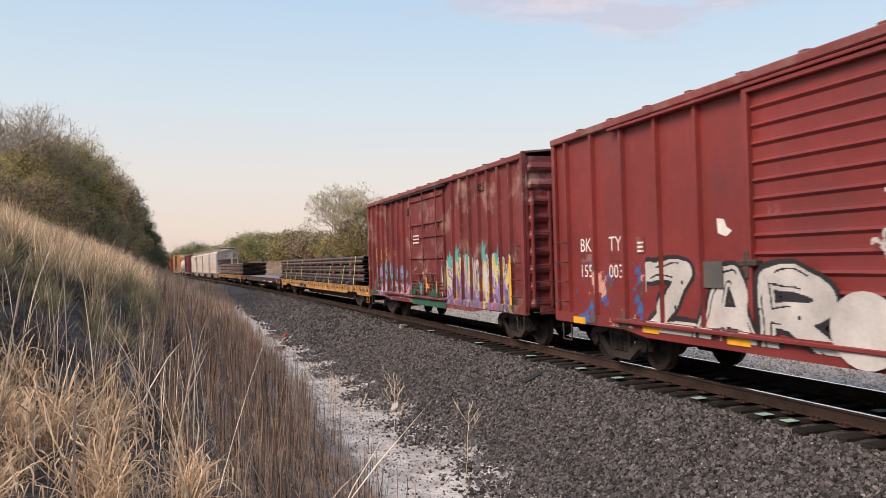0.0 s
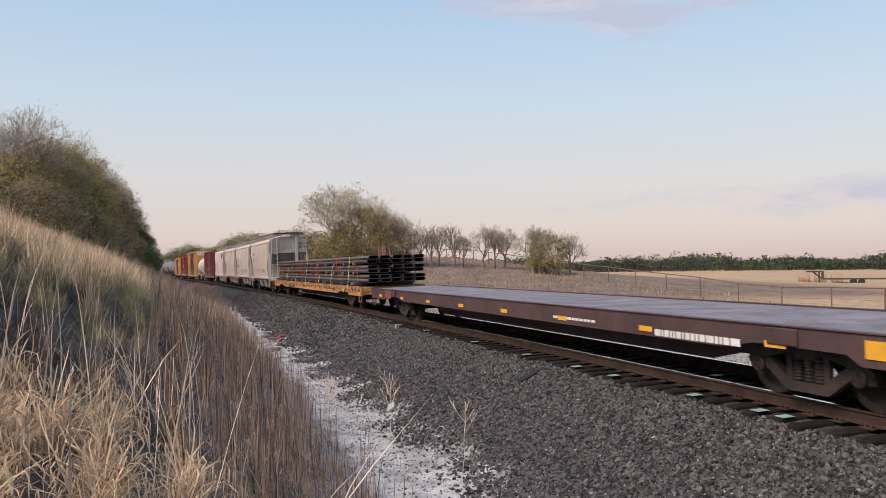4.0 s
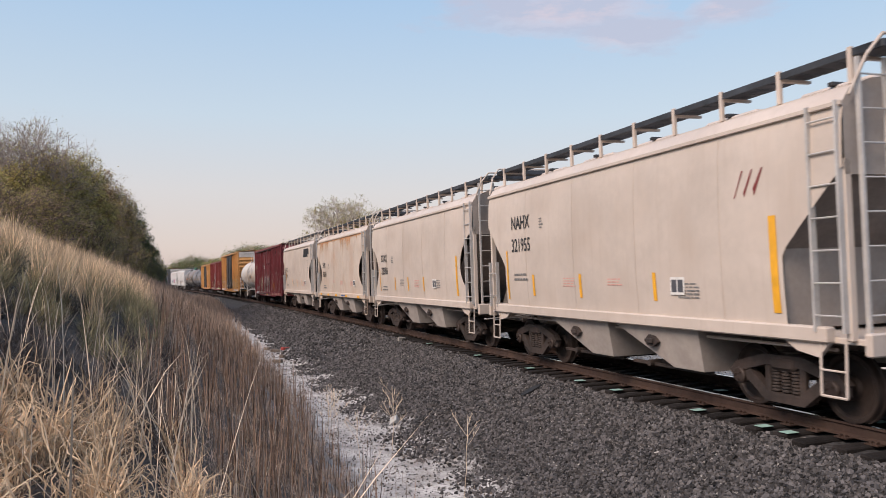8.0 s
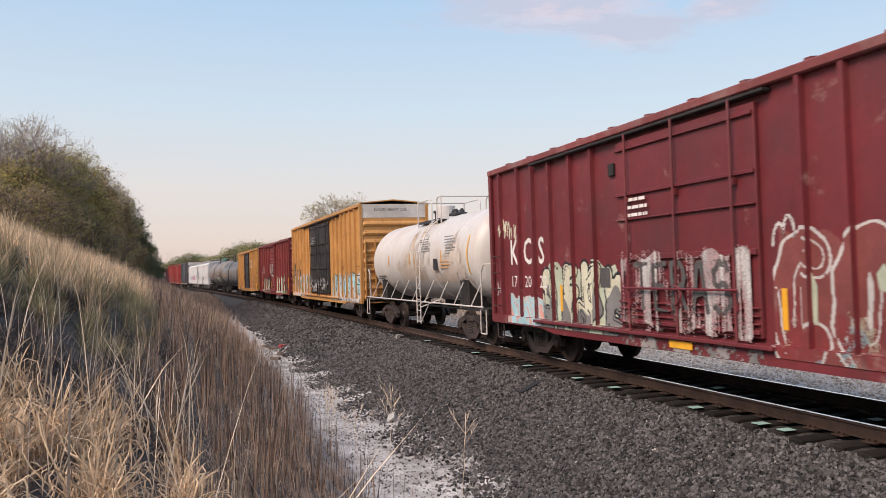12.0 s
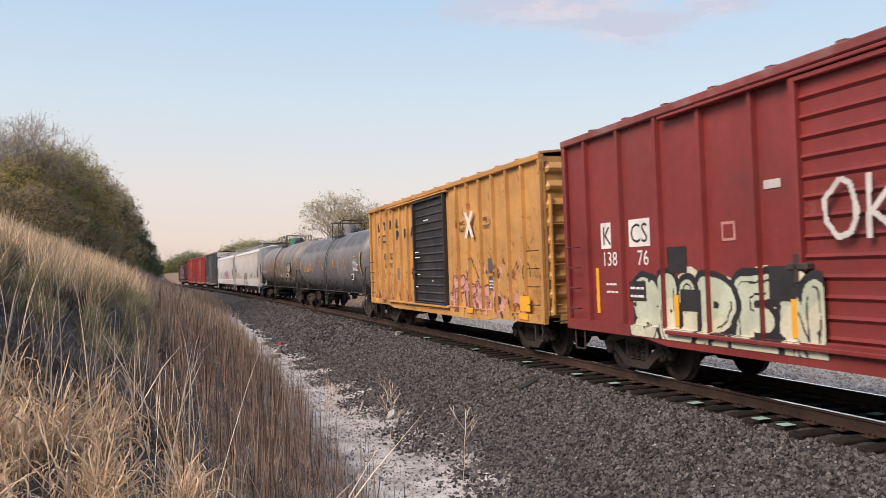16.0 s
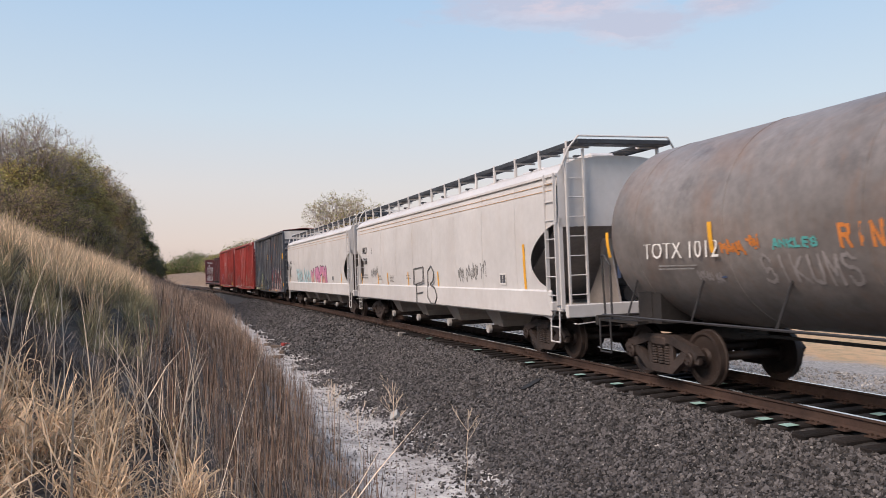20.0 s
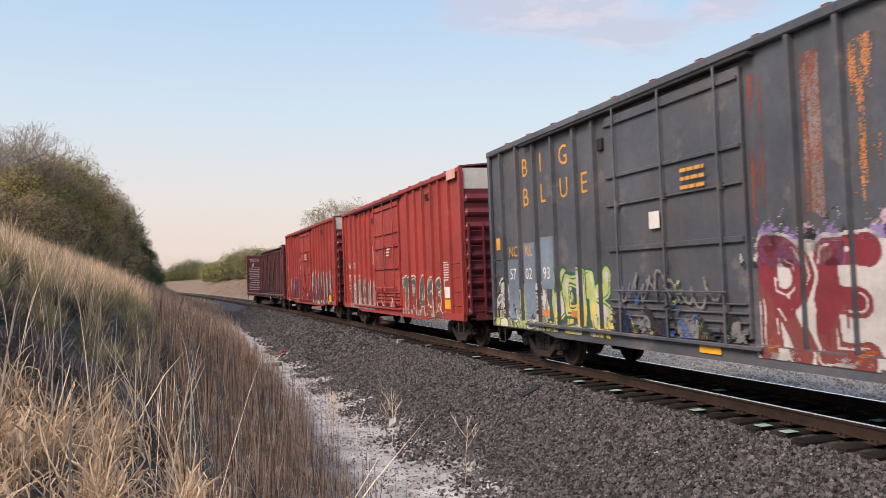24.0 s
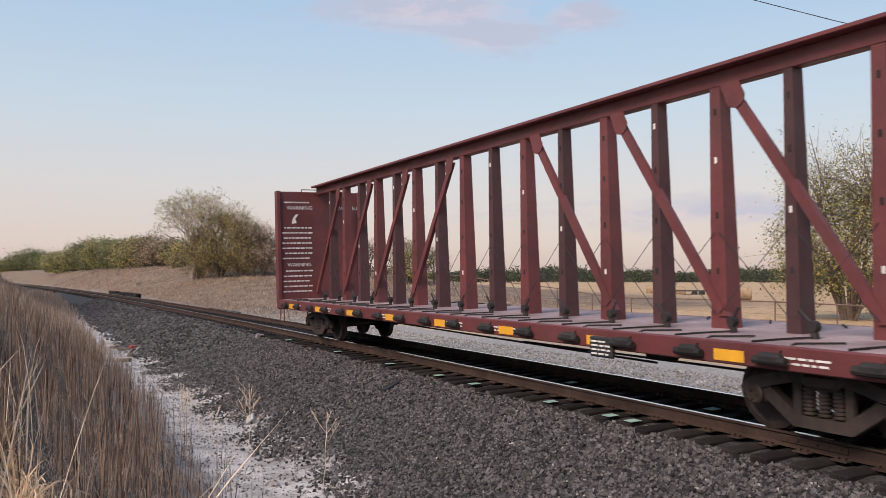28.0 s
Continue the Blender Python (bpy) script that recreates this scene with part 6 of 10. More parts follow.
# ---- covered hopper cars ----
def hopper(name, label, s_mid, half, paint, style, bays, trucks, zt=3.25, zn=1.62, depth=1.3, sill=1.28, long=False, slope="hopper_slope_shaded"):
    car = thing(name, label, "hopper car", "cars of the freight train")

    def edge(z):
        if style == "angle":
            return float(np.interp(z, [sill, 2.25, 3.2, zt], [half - depth, half - depth, half - 0.05, half]))
        if z >= zt:
            return half
        t = (z - zn) / (zt - zn)
        if t <= 0:
            return half - depth * 0.45
        return half - depth * max(0.0, math.sin(math.pi * (0.14 + 0.86 * t))) ** 0.75

    def surf(x, z):
        return -float(np.interp(z, [1.2, 1.9, 2.8, 3.7, 4.02, 4.2, 4.32], [1.50, 1.54, 1.555, 1.53, 1.50, 1.40, 1.20])) - 0.004
    zs = np.concatenate([np.linspace(sill, zn, 3), np.linspace(zn, zt, 15)[1:], np.linspace(zt, 4.05, 4)[1:]])
    for k in (-1, 1):
        rows = []
        for z in zs:
            e = edge(z)
            rows.append([(x, k * -(surf(0, z) + 0.004), float(z)) for x in np.linspace(-e, e, 25)])
        part("side_sheet", Shape().sheet(rows), paint, car, smooth=True)
        part("eave_seam", Shape().box(-half, half, min(k * 1.49, k * 1.54), max(k * 1.49, k * 1.54), 3.98, 4.05, 0.01), paint, car)
        part("side_sill", Shape().box(-half + 0.35, half - 0.35, min(k * 1.40, k * 1.56), max(k * 1.40, k * 1.56), sill - 0.17, sill + 0.03, 0.02), paint, car)
        if long:
            part("side_skirt", Shape().box(-half + 0.4, half - 0.4, min(k * 1.48, k * 1.57), max(k * 1.48, k * 1.57), 0.98, sill + 0.28, 0.035), paint, car)
        # side panel joints
        for x in np.linspace(-half, half, 2 * bays + 2)[1:-1]:
            pts = [(x, k * -(surf(0, z) - 0.002), float(z)) for z in np.linspace(sill + 0.05, 3.95, 6)]
            part("weld_seam", Shape().pipe(pts, 0.0035, 4), paint, car)
    # roof: curved sheet
    ry = [(-1.50, 4.02), (-1.38, 4.20), (-1.05, 4.33), (-0.5, 4.41), (0, 4.43), (0.5, 4.41), (1.05, 4.33), (1.38, 4.20), (1.50, 4.02)]
    part("roof", Shape().sheet([[(x, y, z) for y, z in ry] for x in np.linspace(-half, half, 9)]), paint, car, "rounded roof sheet", smooth=True)
    nh = 5 if not long else 8
    for x in np.linspace(-half + 1.3, half - 1.3, nh):
        h = part("roof_hatch", Shape().box(x - 0.65, x + 0.65, -0.32, 0.32, 4.42, 4.58, 0.04), paint, car)
        part("hatch_clamp", Shape().box(x - 0.05, x + 0.05, -0.38, 0.38, 4.56, 4.62, 0.01), "steel_dark", h)
    for k in (-1, 1):
        s = Shape()
        for x in np.arange(-half - 0.15, half + 0.05, 0.30):
            s.box(x, x + 0.27, min(k * 0.62, k * 1.12), max(k * 0.62, k * 1.12), 4.67, 4.70)
        s.box(-half - 0.15, half + 0.15, min(k * 1.12, k * 1.14), max(k * 1.12, k * 1.14), 4.64, 4.73)
        part("running_board", s, "grating", car, "dark grated roof walkway")
        for x in np.linspace(-half + 0.2, half - 0.2, 10 if not long else 15):
            part("board_bracket", Shape().box(x - 0.035, x + 0.035, min(k * 1.10, k * 1.16), max(k * 1.10, k * 1.16), 4.30, 4.76, 0.008).box(x - 0.03, x + 0.03, min(k * 0.6, k * 1.14), max(k * 0.6, k * 1.14), 4.61, 4.65), paint, car)
    for e in (-1, 1):
        X = e * half
        part("end_sheet", Shape().add([(X, y, z) for y, z in ry] + [(X, 1.50, zt - 0.1), (X, -1.50, zt - 0.1)], [tuple(range(11))]), "hopper_paint_shaded" if not long else paint, car)
        # slope sheet coloured darker than the body to stand for the overhang's shade
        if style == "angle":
            part("slope_sheet", Shape().sheet([[(X - e * 0.02, -1.46, zt + 0.05), (X - e * 0.02, 1.46, zt + 0.05)], [(X - e * (depth + 0.02), -1.50, 2.30), (X - e * (depth + 0.02), 1.50, 2.30)]]), slope, car, "sloping sheet under the end, overhang shade in its colour")
            part("lower_end_sheet", Shape().sheet([[(X - e * (depth + 0.02), -1.50, 2.30), (X - e * (depth + 0.02), 1.50, 2.30)], [(X - e * (depth + 0.12), -1.44, sill - 0.05), (X - e * (depth + 0.12), 1.44, sill - 0.05)]]), "hopper_paint_shaded", car, "pale flat lower end sheet")
            part("end_post", Shape().box(min(X + e * 0.02, X + e * 0.16), max(X + e * 0.02, X + e * 0.16), 0.52, 0.74, 2.2, 4.5, 0.02), "hopper_paint_shaded", car)
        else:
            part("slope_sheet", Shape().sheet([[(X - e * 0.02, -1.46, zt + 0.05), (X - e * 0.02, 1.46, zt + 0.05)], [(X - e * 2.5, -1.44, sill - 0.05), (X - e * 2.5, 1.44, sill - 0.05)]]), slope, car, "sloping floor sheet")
        part("end_crosswalk", Shape().box(min(X, X + e * 0.28), max(X, X + e * 0.28), -1.1, 1.1, 4.65, 4.69).box(min(X - e * 0.1, X + e * 0.3), max(X - e * 0.1, X + e * 0.3), -1.14, 1.14, 4.63, 4.73, 0.01), "grating", car)
        part("end_sill", Shape().box(min(X - e * 2.1, X + e * 0.25), max(X - e * 2.1, X + e * 0.25), -1.42, 1.42, 1.10, 1.18, 0.01).box(min(X + e * 0.16, X + e * 0.27), max(X + e * 0.16, X + e * 0.27), -1.50, 1.50, 0.98, 1.26, 0.02), paint, car)
        if style != "angle":
            part("shear_post", Shape().box(min(X - e * 0.7, X - e * 0.55), max(X - e * 0.7, X - e * 0.55), -0.12, 0.12, 1.18, 2.9).prism([(X - e * 1.6, 1.18), (X - e * 0.1, 1.18), (X - e * 0.5, 2.6)], -0.02, 0.02), "hopper_paint_shaded", car)
        for k in (-1, 1):
            part("corner_post", Shape().box(min(X, X - e * 0.10), max(X, X - e * 0.10), min(k * 1.40, k * 1.50), max(k * 1.40, k * 1.50), 1.15, zt + 0.1, 0.01), paint, car)
            part("gusset", Shape().prism([(X - e * 0.35, sill - 0.16), (X - e * 1.15, sill - 0.16), (X - e * 0.9, 0.98), (X - e * 0.55, 0.92)], k * 1.44, k * 1.50), paint, car)
            ladder(car, X - e * 0.28, k * 1.50, 1.25, 4.05 if k * e < 0 else 2.35, 0.46, "steel_light" if not long else paint, "y", out=0.08 * -k)
            st = Shape().pipe([(X - e * 0.10, k * 1.5, 1.12), (X - e * 0.10, k * 1.52, 0.46), (X - e * 0.50, k * 1.52, 0.46), (X - e * 0.50, k * 1.5, 1.12)], 0.018, 6).rod((X - e * 0.10, k * 1.52, 0.78), (X - e * 0.50, k * 1.52, 0.78), 0.015, 6)
            part("sill_step", st, paint, car)
        ladder(car, X + e * 0.06, -e * 1.12, 1.25, 4.55, 0.42, "steel_light" if not long else paint, "x", out=0.06 * e)
        part("safety_rail", Shape().pipe([(X + e * 0.06, -1.45, 4.1), (X + e * 0.20, -1.30, 4.55), (X + e * 0.26, -1.1, 4.80), (X + e * 0.26, 1.1, 4.80), (X + e * 0.20, 1.30, 4.55), (X + e * 0.06, 1.45, 4.1)], 0.022, 6), paint, car)
    # discharge bays, their paint darkened for the shade under the body
    span = (trucks - 1.35) * 2
    for i in range(bays):
        x = -span / 2 + (i + 0.5) * span / bays
        w, bw, zb = (span / bays * 0.475, 0.40, 0.44) if not long else (0.62, 0.30, 0.50)
        yt, yb = (1.45, 1.30) if not long else (1.25, 0.95)
        s = Shape()
        top = [(x - w, -yt, sill - 0.12), (x + w, -yt, sill - 0.12), (x + w, yt, sill - 0.12), (x - w, yt, sill - 0.12)]
        m = x + (w - bw - 0.06 if not long else 0.0)
        bot = [(m - bw, -yb, zb), (m + bw, -yb, zb), (m + bw, yb, zb), (m - bw, yb, zb)]
        s.add(top + bot, [(0, 1, 5, 4), (1, 2, 6, 5), (2, 3, 7, 6), (3, 0, 4, 7), (4, 5, 6, 7)])
        b = part("discharge_bay", s, "hopper_paint_shaded", car, "tapered discharge chute")
        if long:
            part("outlet_tube", Shape().rod((x - 0.06, -1.18, zb - 0.06), (x - 0.06, 1.18, zb - 0.06), 0.10, 14), "truck_iron", b)
            part("outlet_cap", Shape().rod((x - 0.06, -1.26, zb - 0.06), (x - 0.06, -1.17, zb - 0.06), 0.115, 14), "steel_light", b, "pale round outlet cap")
            part("chute_flange", Shape().box(x - bw - 0.10, x + bw + 0.10, -1.02, 1.02, zb + 0.16, zb + 0.20, 0.01), "hopper_paint_shaded", b)
        else:
            part("outlet_gate", Shape().box(x - bw - 0.12, x + bw + 0.12, -0.95, 0.95, zb - 0.12, zb + 0.02, 0.02).rod((x - bw - 0.1, -0.85, zb - 0.03), (x - bw - 0.1, -1.18, zb - 0.03), 0.06, 10), "truck_iron", b)
            part("gate_rail", Shape().box(x - bw - 0.75, x + bw + 0.75, -1.10, -1.02, zb - 0.08, zb - 0.02, 0.01), "truck_iron", b)
            part("vibrator_bracket", Shape().prism([(x - 0.20, 0.86), (x - 0.06, 0.96), (x + 0.10, 0.94), (x + 0.20, 0.84), (x + 0.06, 0.76), (x - 0.12, 0.77)], -1.45, -1.36).box(x - 0.08, x + 0.08, -1.49, -1.44, 0.81, 0.90, 0.015), "truck_iron", b, "rusty vibrator bracket")
    part("draft_sill", Shape().box(-half - 0.1, -half + 3.2, -0.22, 0.22, 0.74, 1.10, 0.02), "hopper_paint_shaded", car)
    part("draft_sill", Shape().box(half - 3.2, half + 0.1, -0.22, 0.22, 0.74, 1.10, 0.02), "hopper_paint_shaded", car)
    part("brake_pipe", Shape().pipe([(-half + 0.5, -1.25, 1.0), (half - 0.5, -1.25, 1.0)], 0.025, 6), paint, car)
    part("air_reservoir", Shape().spin([(-0.45, 0), (-0.45, 0.19), (0.45, 0.19), (0.45, 0)], "x", 14, (half - 0.95, 0.5, 1.40)), "underframe", car)
    w = part("brake_wheel", GRAB[1], "", car)
    w.location = (half + 0.30, 0.6, 2.1)
    for x in (-trucks, trucks):
        add_truck(car, x)
    add_ends(car, half + 0.25, fat=True)
    MOVERS.append((car, s_mid))
    return car, surf


def slant(car, x, z0, z1, surf, material="reflector", w=0.10):
    part("reflector", Shape().sheet([[(x - w / 2, surf(x, z) - 0.006, float(z)), (x + w / 2, surf(x, z) - 0.006, float(z))] for z in np.linspace(z0, z1, 9)]), material, car)


def hopper_marks(car, surf, x, mark, num, z, size, refl, seed, placard=None):
    rg = np.random.default_rng(seed)
    lettering(mark, size, x, z, surf(x, z) - 0.006, "paint_black", car, width=0.84, bold=0.006)
    lettering(num, size, x, z - size * 1.75, surf(x, z - size * 1.75) - 0.008, "paint_black", car, width=0.84, bold=0.006)
    bars(x + 0.1, z - size * 4.0, surf(x, z - 1) - 0.008, 0.75, 0.22, 2, "spray_grey", car, rg)
    bars(x + 1.55, z - 0.05, surf(x, z) - 0.006, 0.20, 0.26, 4, "spray_grey", car, rg)
    for q in refl:
        slant(car, q, 1.55, 2.02, surf)
    for q in (x + 2.6, x + 4.4, x + 6.6):
        bars(q, 1.58 + 0.25 * rg.random(), surf(q, 1.7) - 0.008, 0.55, 0.26, 5, "spray_salmon" if rg.random() < 0.5 else "spray_grey", car, rg)
    if placard:
        y = surf(placard, 1.8) - 0.008
        p = part("placard", Shape().box(placard - 0.19, placard + 0.19, y - 0.003, y, 1.66, 1.94), "paint_white", car, "white bordered data plate")
        for dx in (-0.085, 0.085):
            part("plate_field", Shape().box(placard + dx - 0.07, placard + dx + 0.07, y - 0.006, y - 0.003, 1.70, 1.90), "box_navy", p)


car, surf = hopper("hopper_car", "cream two-bay covered hopper with angled ends and roof walkway", -83.8, 5.75, "hopper_cream", "angle", 2, 4.1, depth=1.05)
hopper_marks(car, surf, -4.25, "NAHX", "321955", 3.10, 0.30, (-3.1, -0.9, 1.7), 201, 2.35)
for w_, z_ in (("NAHX", 3.78), ("321955", 3.50)):
    w = lettering(w_, 0.19, 0.80, z_, 0.0, "paint_black", car)
    w.rotation_euler.z, w.location.x = math.pi / 2, 5.75 + 0.006
rg_ = np.random.default_rng(2)
for z_ in (3.42, 3.50, 3.58, 3.66):
    o = bars(-0.45, z_, 0.0, 0.75, 0.06, 1, "paint_black", car, rg_)
    o.rotation_euler.z, o.location.x = math.pi / 2, 5.75 + 0.006
slant(car, 4.55, 1.45, 2.75, surf, w=0.14)
slant(car, -4.55, 1.45, 2.6, surf, w=0.08)
for k in range(3):
    part("scrape", Shape().add([(3.8 + 0.2 * k, surf(4, 3.1) - 0.004, 3.05 + 0.05 * k), (3.82 + 0.2 * k, surf(4, 3.1) - 0.004, 3.05), (4.0 + 0.2 * k, surf(4, 3.4) - 0.004, 3.42), (3.97 + 0.2 * k, surf(4, 3.4) - 0.004, 3.42)], [(0, 1, 2, 3)]), "box_red", car)
car, surf = hopper("hopper_car", "cream two-bay covered hopper with oval end openings", -71.05, 5.75, "hopper_cream", "oval", 2, 4.1, depth=1.0)
hopper_marks(car, surf, -4.25, "SOXX", "328306", 2.62, 0.27, (-2.3, -0.6, 1.2), 204, 2.35)
slant(car, 4.45, 1.45, 2.6, surf, w=0.13)
slant(car, -4.5, 1.5, 2.35, surf, w=0.08)
car, surf = hopper("hopper_car", "cream two-bay covered hopper with orange rust along the roof", -58.4, 5.70, "hopper_rusty", "oval", 2, 4.1)
hopper_marks(car, surf, -4.05, "SHPX", "435265", 2.60, 0.27, (), 205, 3.4)
bars(0.6, 1.17, -1.567, 1.2, 0.14, 1, "spray_blue", car, np.random.default_rng(3))
for q in (-4.6, -2.6, -0.6, 1.7, 4.2):
    stripe(car, q, 1.14, 1.24, lambda a, b: -1.564, w=0.46)
rg = np.random.default_rng(77)
mat("rust_run", (0.46, 0.20, 0.080), 0.7, var=0.25, scale=3.0)
mat("rust_faint", (0.52, 0.34, 0.20), 0.7, var=0.2, scale=3.0)
spray(car, -5.65, 5.6, 2.6, 3.97, surf, (None, "rust_faint", "rust_faint", "rust_run", None), 77, 1, 1.0, style="runs", name="rust_stain", label="orange rust runs below the roof seam")
car, surf = hopper("hopper_car", "pale cream two-bay covered hopper with oval end openings", -45.5, 5.75, "hopper_cream", "oval", 2, 4.1)
hopper_marks(car, surf, -4.35, "GACX", "14930", 2.55, 0.25, (-1.75, 0.0, 1.9), 207, 3.0)
slant(car, -4.35, 1.45, 2.55, surf, w=0.07)
s_ = surf(3, 3.4) - 0.006
part("owner_emblem", Shape().prism([(2.6, 3.35), (4.1, 3.35), (4.0, 3.50), (4.5, 3.50), (4.35, 3.85), (2.75, 3.85)], s_ - 0.003, s_), "paint_black", car, "black slanted emblem")
bars(3.9, 2.4, surf(4, 2.5) - 0.006, 0.22, 0.8, 8, "spray_grey", car, rg)
# two long hoppers
car, surf = hopper("hopper_car", "long white four-bay covered hopper with thin scrawled tags", 93.15, 9.70, "hopper_white", "oval", 4, 7.9, zt=3.0, depth=1.35, long=True)
hopper_marks(car, surf, -8.55, "MBLX", "53268", 2.85, 0.26, (-8.9, -6.0, -4.5, -1.7, 1.6), 208, 6.7)
tag_rows = (((-0.95, 2.12), (0.12, 2.18), (0.14, 1.70), (-0.62, 1.62), (-0.60, 1.30), (0.10, 1.36)), ((-0.95, 2.12), (-0.90, 1.60), (-0.62, 1.62)), ((-0.60, 1.30), (-0.62, 1.00)),
            ((0.55, 1.75), (0.62, 2.05), (0.95, 2.20), (1.22, 2.00), (1.20, 1.74), (0.90, 1.62), (1.35, 1.50), (1.55, 1.25), (1.35, 1.04), (0.95, 1.02), (0.62, 1.20), (0.55, 1.75)))
for row in tag_rows:
    part("tag", Shape().pipe([(x, min(surf(x, z) - 0.004, -1.580 if z < 1.75 else 0.0), z) for x, z in row], 0.024, 4), "spray_slate", car, "thin dark sprayed outline letter")
spray(car, 3.4, 5.6, 1.6, 2.3, surf, (None, "spray_grey", "spray_grey", None, None), 211, 4, 0.028, style="tag", name="tag", cell=0.02)
spray(car, -7.2, -6.0, 1.75, 2.3, surf, (None, "spray_grey", "spray_grey", None, None), 212, 4, 0.022, style="tag", name="tag", cell=0.02)
slant(car, 8.0, 1.5, 2.6, surf, w=0.12)
for z in (3.70, 3.84):
    part("roof_stripe", Shape().pipe([(-9.5, surf(0, z), z), (9.5, surf(0, z), z)], 0.010, 4), "rust_faint", car)
car, surf = hopper("hopper_car", "long white four-bay covered hopper with pink and blue graffiti", 113.95, 9.62, "hopper_white", "oval", 4, 7.8, zt=3.0, depth=1.35, long=True)
hopper_marks(car, surf, -8.45, "MBLX", "53290", 2.75, 0.22, (-8.8, 7.6), 213, 5.6)
spray(car, -5.9, -0.9, 1.15, 2.5, surf, (None, "spray_white", "spray_sky", "spray_sky", "spray_grey"), 214, 4, 0.17, name="graffiti", label="dusty blue letters")
spray(car, -0.6, 4.4, 1.15, 2.6, surf, (None, "spray_black", "spray_pink", "spray_salmon", None), 215, 4, 0.20, name="graffiti", label="pink outlined letters")
spray(car, 5.8, 9.0, 1.2, 1.5, surf, (None, "spray_black", "spray_black", None, None), 216, 9, 0.022, style="tag", name="tag", cell=0.02)
for z in (3.70, 3.84):
    part("roof_stripe", Shape().pipe([(-9.5, surf(0, z), z), (9.5, surf(0, z), z)], 0.010, 4), "rust_faint", car)


# ---- tank cars ----
def tankcar(name, label, s_mid, half, r, zc, paint, trucks, body, dome="steel_dark", rail_mat="steel_dark", fr=None, bands=(-4.3, -2.0, 2.0, 4.3)):
    car = thing(name, label, "tank car", "cars of the freight train")
    prof = [(-body, 0.0)]
    for i in range(1, 9):
        a = math.pi / 2 * i / 8
        prof.append((-body + 0.62 * (1 - math.cos(a)), r * math.sin(a)))
    prof += [(x, r) for x in np.linspace(-body + 1.2, body - 1.2, 7)]
    prof += [(-x, y) for x, y in prof[:9][::-1]]
    part("tank_shell", Shape().spin([(float(a), float(b)) for a, b in prof], "x", 48, (0, 0, zc)), paint, car, smooth=True)

    def surf(x, z):
        return -math.sqrt(max(0.01, (r + 0.006) ** 2 - (z - zc) ** 2))
    for x in bands:
        part("weld_band", Shape().spin([(x - 0.035, r + 0.001), (x - 0.03, r + 0.009), (x + 0.03, r + 0.009), (x + 0.035, r + 0.001)], "x", 48, (0, 0, zc)), paint, car, smooth=True)
    # manway, valves and the top platform inside its rail
    top = zc + r
    part("manway", Shape().spin([(top - 0.05, 0.36), (top + 0.05, 0.36), (top + 0.06, 0.33), (top + 0.44, 0.33), (top + 0.47, 0.29), (top + 0.475, 0.0)], "z", 20, (-0.48, 0, 0)), dome, car)
    s = Shape().box(0.45, 1.15, -0.22, 0.22, top + 0.02, top + 0.12, 0.03)
    for q in (0.55, 0.78, 1.0):
        s.spin([(top + 0.1, 0.09), (top + 0.20, 0.09), (top + 0.22, 0.05), (top + 0.25, 0.05), (top + 0.26, 0.0)], "z", 9, (q, 0.06 * (-1) ** int(q * 10), 0))
    part("valve_cluster", s, "steel_dark", car)
    part("vent_valve", Shape().spin([(top - 0.05, 0.10), (top + 0.22, 0.10), (top + 0.24, 0.15), (top + 0.32, 0.15), (top + 0.34, 0.0)], "z", 12, (-0.98, -0.15, 0)), "steel_dark", car)
    if dome == "glass_green":
        part("vent_pipe", Shape().spin([(top - 0.05, 0.13), (top + 0.32, 0.13), (top + 0.34, 0.17), (top + 0.40, 0.17), (top + 0.42, 0.0)], "z", 14, (1.42, 0.15, 0)), "steel_dark", car)
    for k in (-1, 1):
        y = k * 0.86
        part("top_platform", Shape().box(-0.95, 1.5, min(y, y - k * 0.34), max(y, y - k * 0.34), top - 0.17, top - 0.13).box(-0.95, 1.5, y - 0.015, y + 0.015, top - 0.19, top - 0.10), "grating", car)
        y = k * 0.88
        low, up = top - 0.28, top + 0.60
        part("platform_rail", Shape().pipe([(0.62, y, low), (0.62, y, up - 0.16), (0.57, y, up - 0.05), (0.46, y, up), (-0.96, y, up)], 0.024, 7), rail_mat, car)
        part("platform_rail", Shape().pipe([(1.15, y, low), (1.15, y, up - 0.20), (1.18, y, up - 0.08), (1.28, y, up), (1.58, y, up)], 0.024, 7), rail_mat, car)
        for q in (-0.96, 1.58):
            part("rail_post", Shape().rod((q, y, low), (q, y, up + 0.02), 0.024, 7), rail_mat, car)
    for q in (-0.96, 1.58):
        part("platform_rail", Shape().rod((q, -0.88, up), (q, 0.88, up), 0.024, 7), rail_mat, car)
    # side ladders that bend over the shell, braced at the foot
    for k in (-1, 1):
        lad = Shape()
        for dx in (-0.2, 0.2):
            pts = [(1.08 + dx, k * (r + 0.16), 0.42), (1.08 + dx, k * (r + 0.16), zc - 0.2)]
            pts += [(1.08 + dx, k * (r + 0.13) * math.cos(a), zc + (r + 0.13) * math.sin(a)) for a in np.linspace(0.05, 1.12, 8)]
            lad.pipe(pts, 0.02, 6)
        for dx in (-0.75, 0.75):
            lad.pipe([(1.08 + 0.27 * dx, k * (r + 0.16), 0.95), (1.08 + dx, k * 1.0, 1.22)], 0.018, 6)
            lad.pipe([(1.08 + 0.27 * dx, k * (r + 0.16), 0.45), (1.08 + dx * 0.9, k * 1.42, 1.12)], 0.016, 6)
        lob = part("ladder", lad, rail_mat, car)
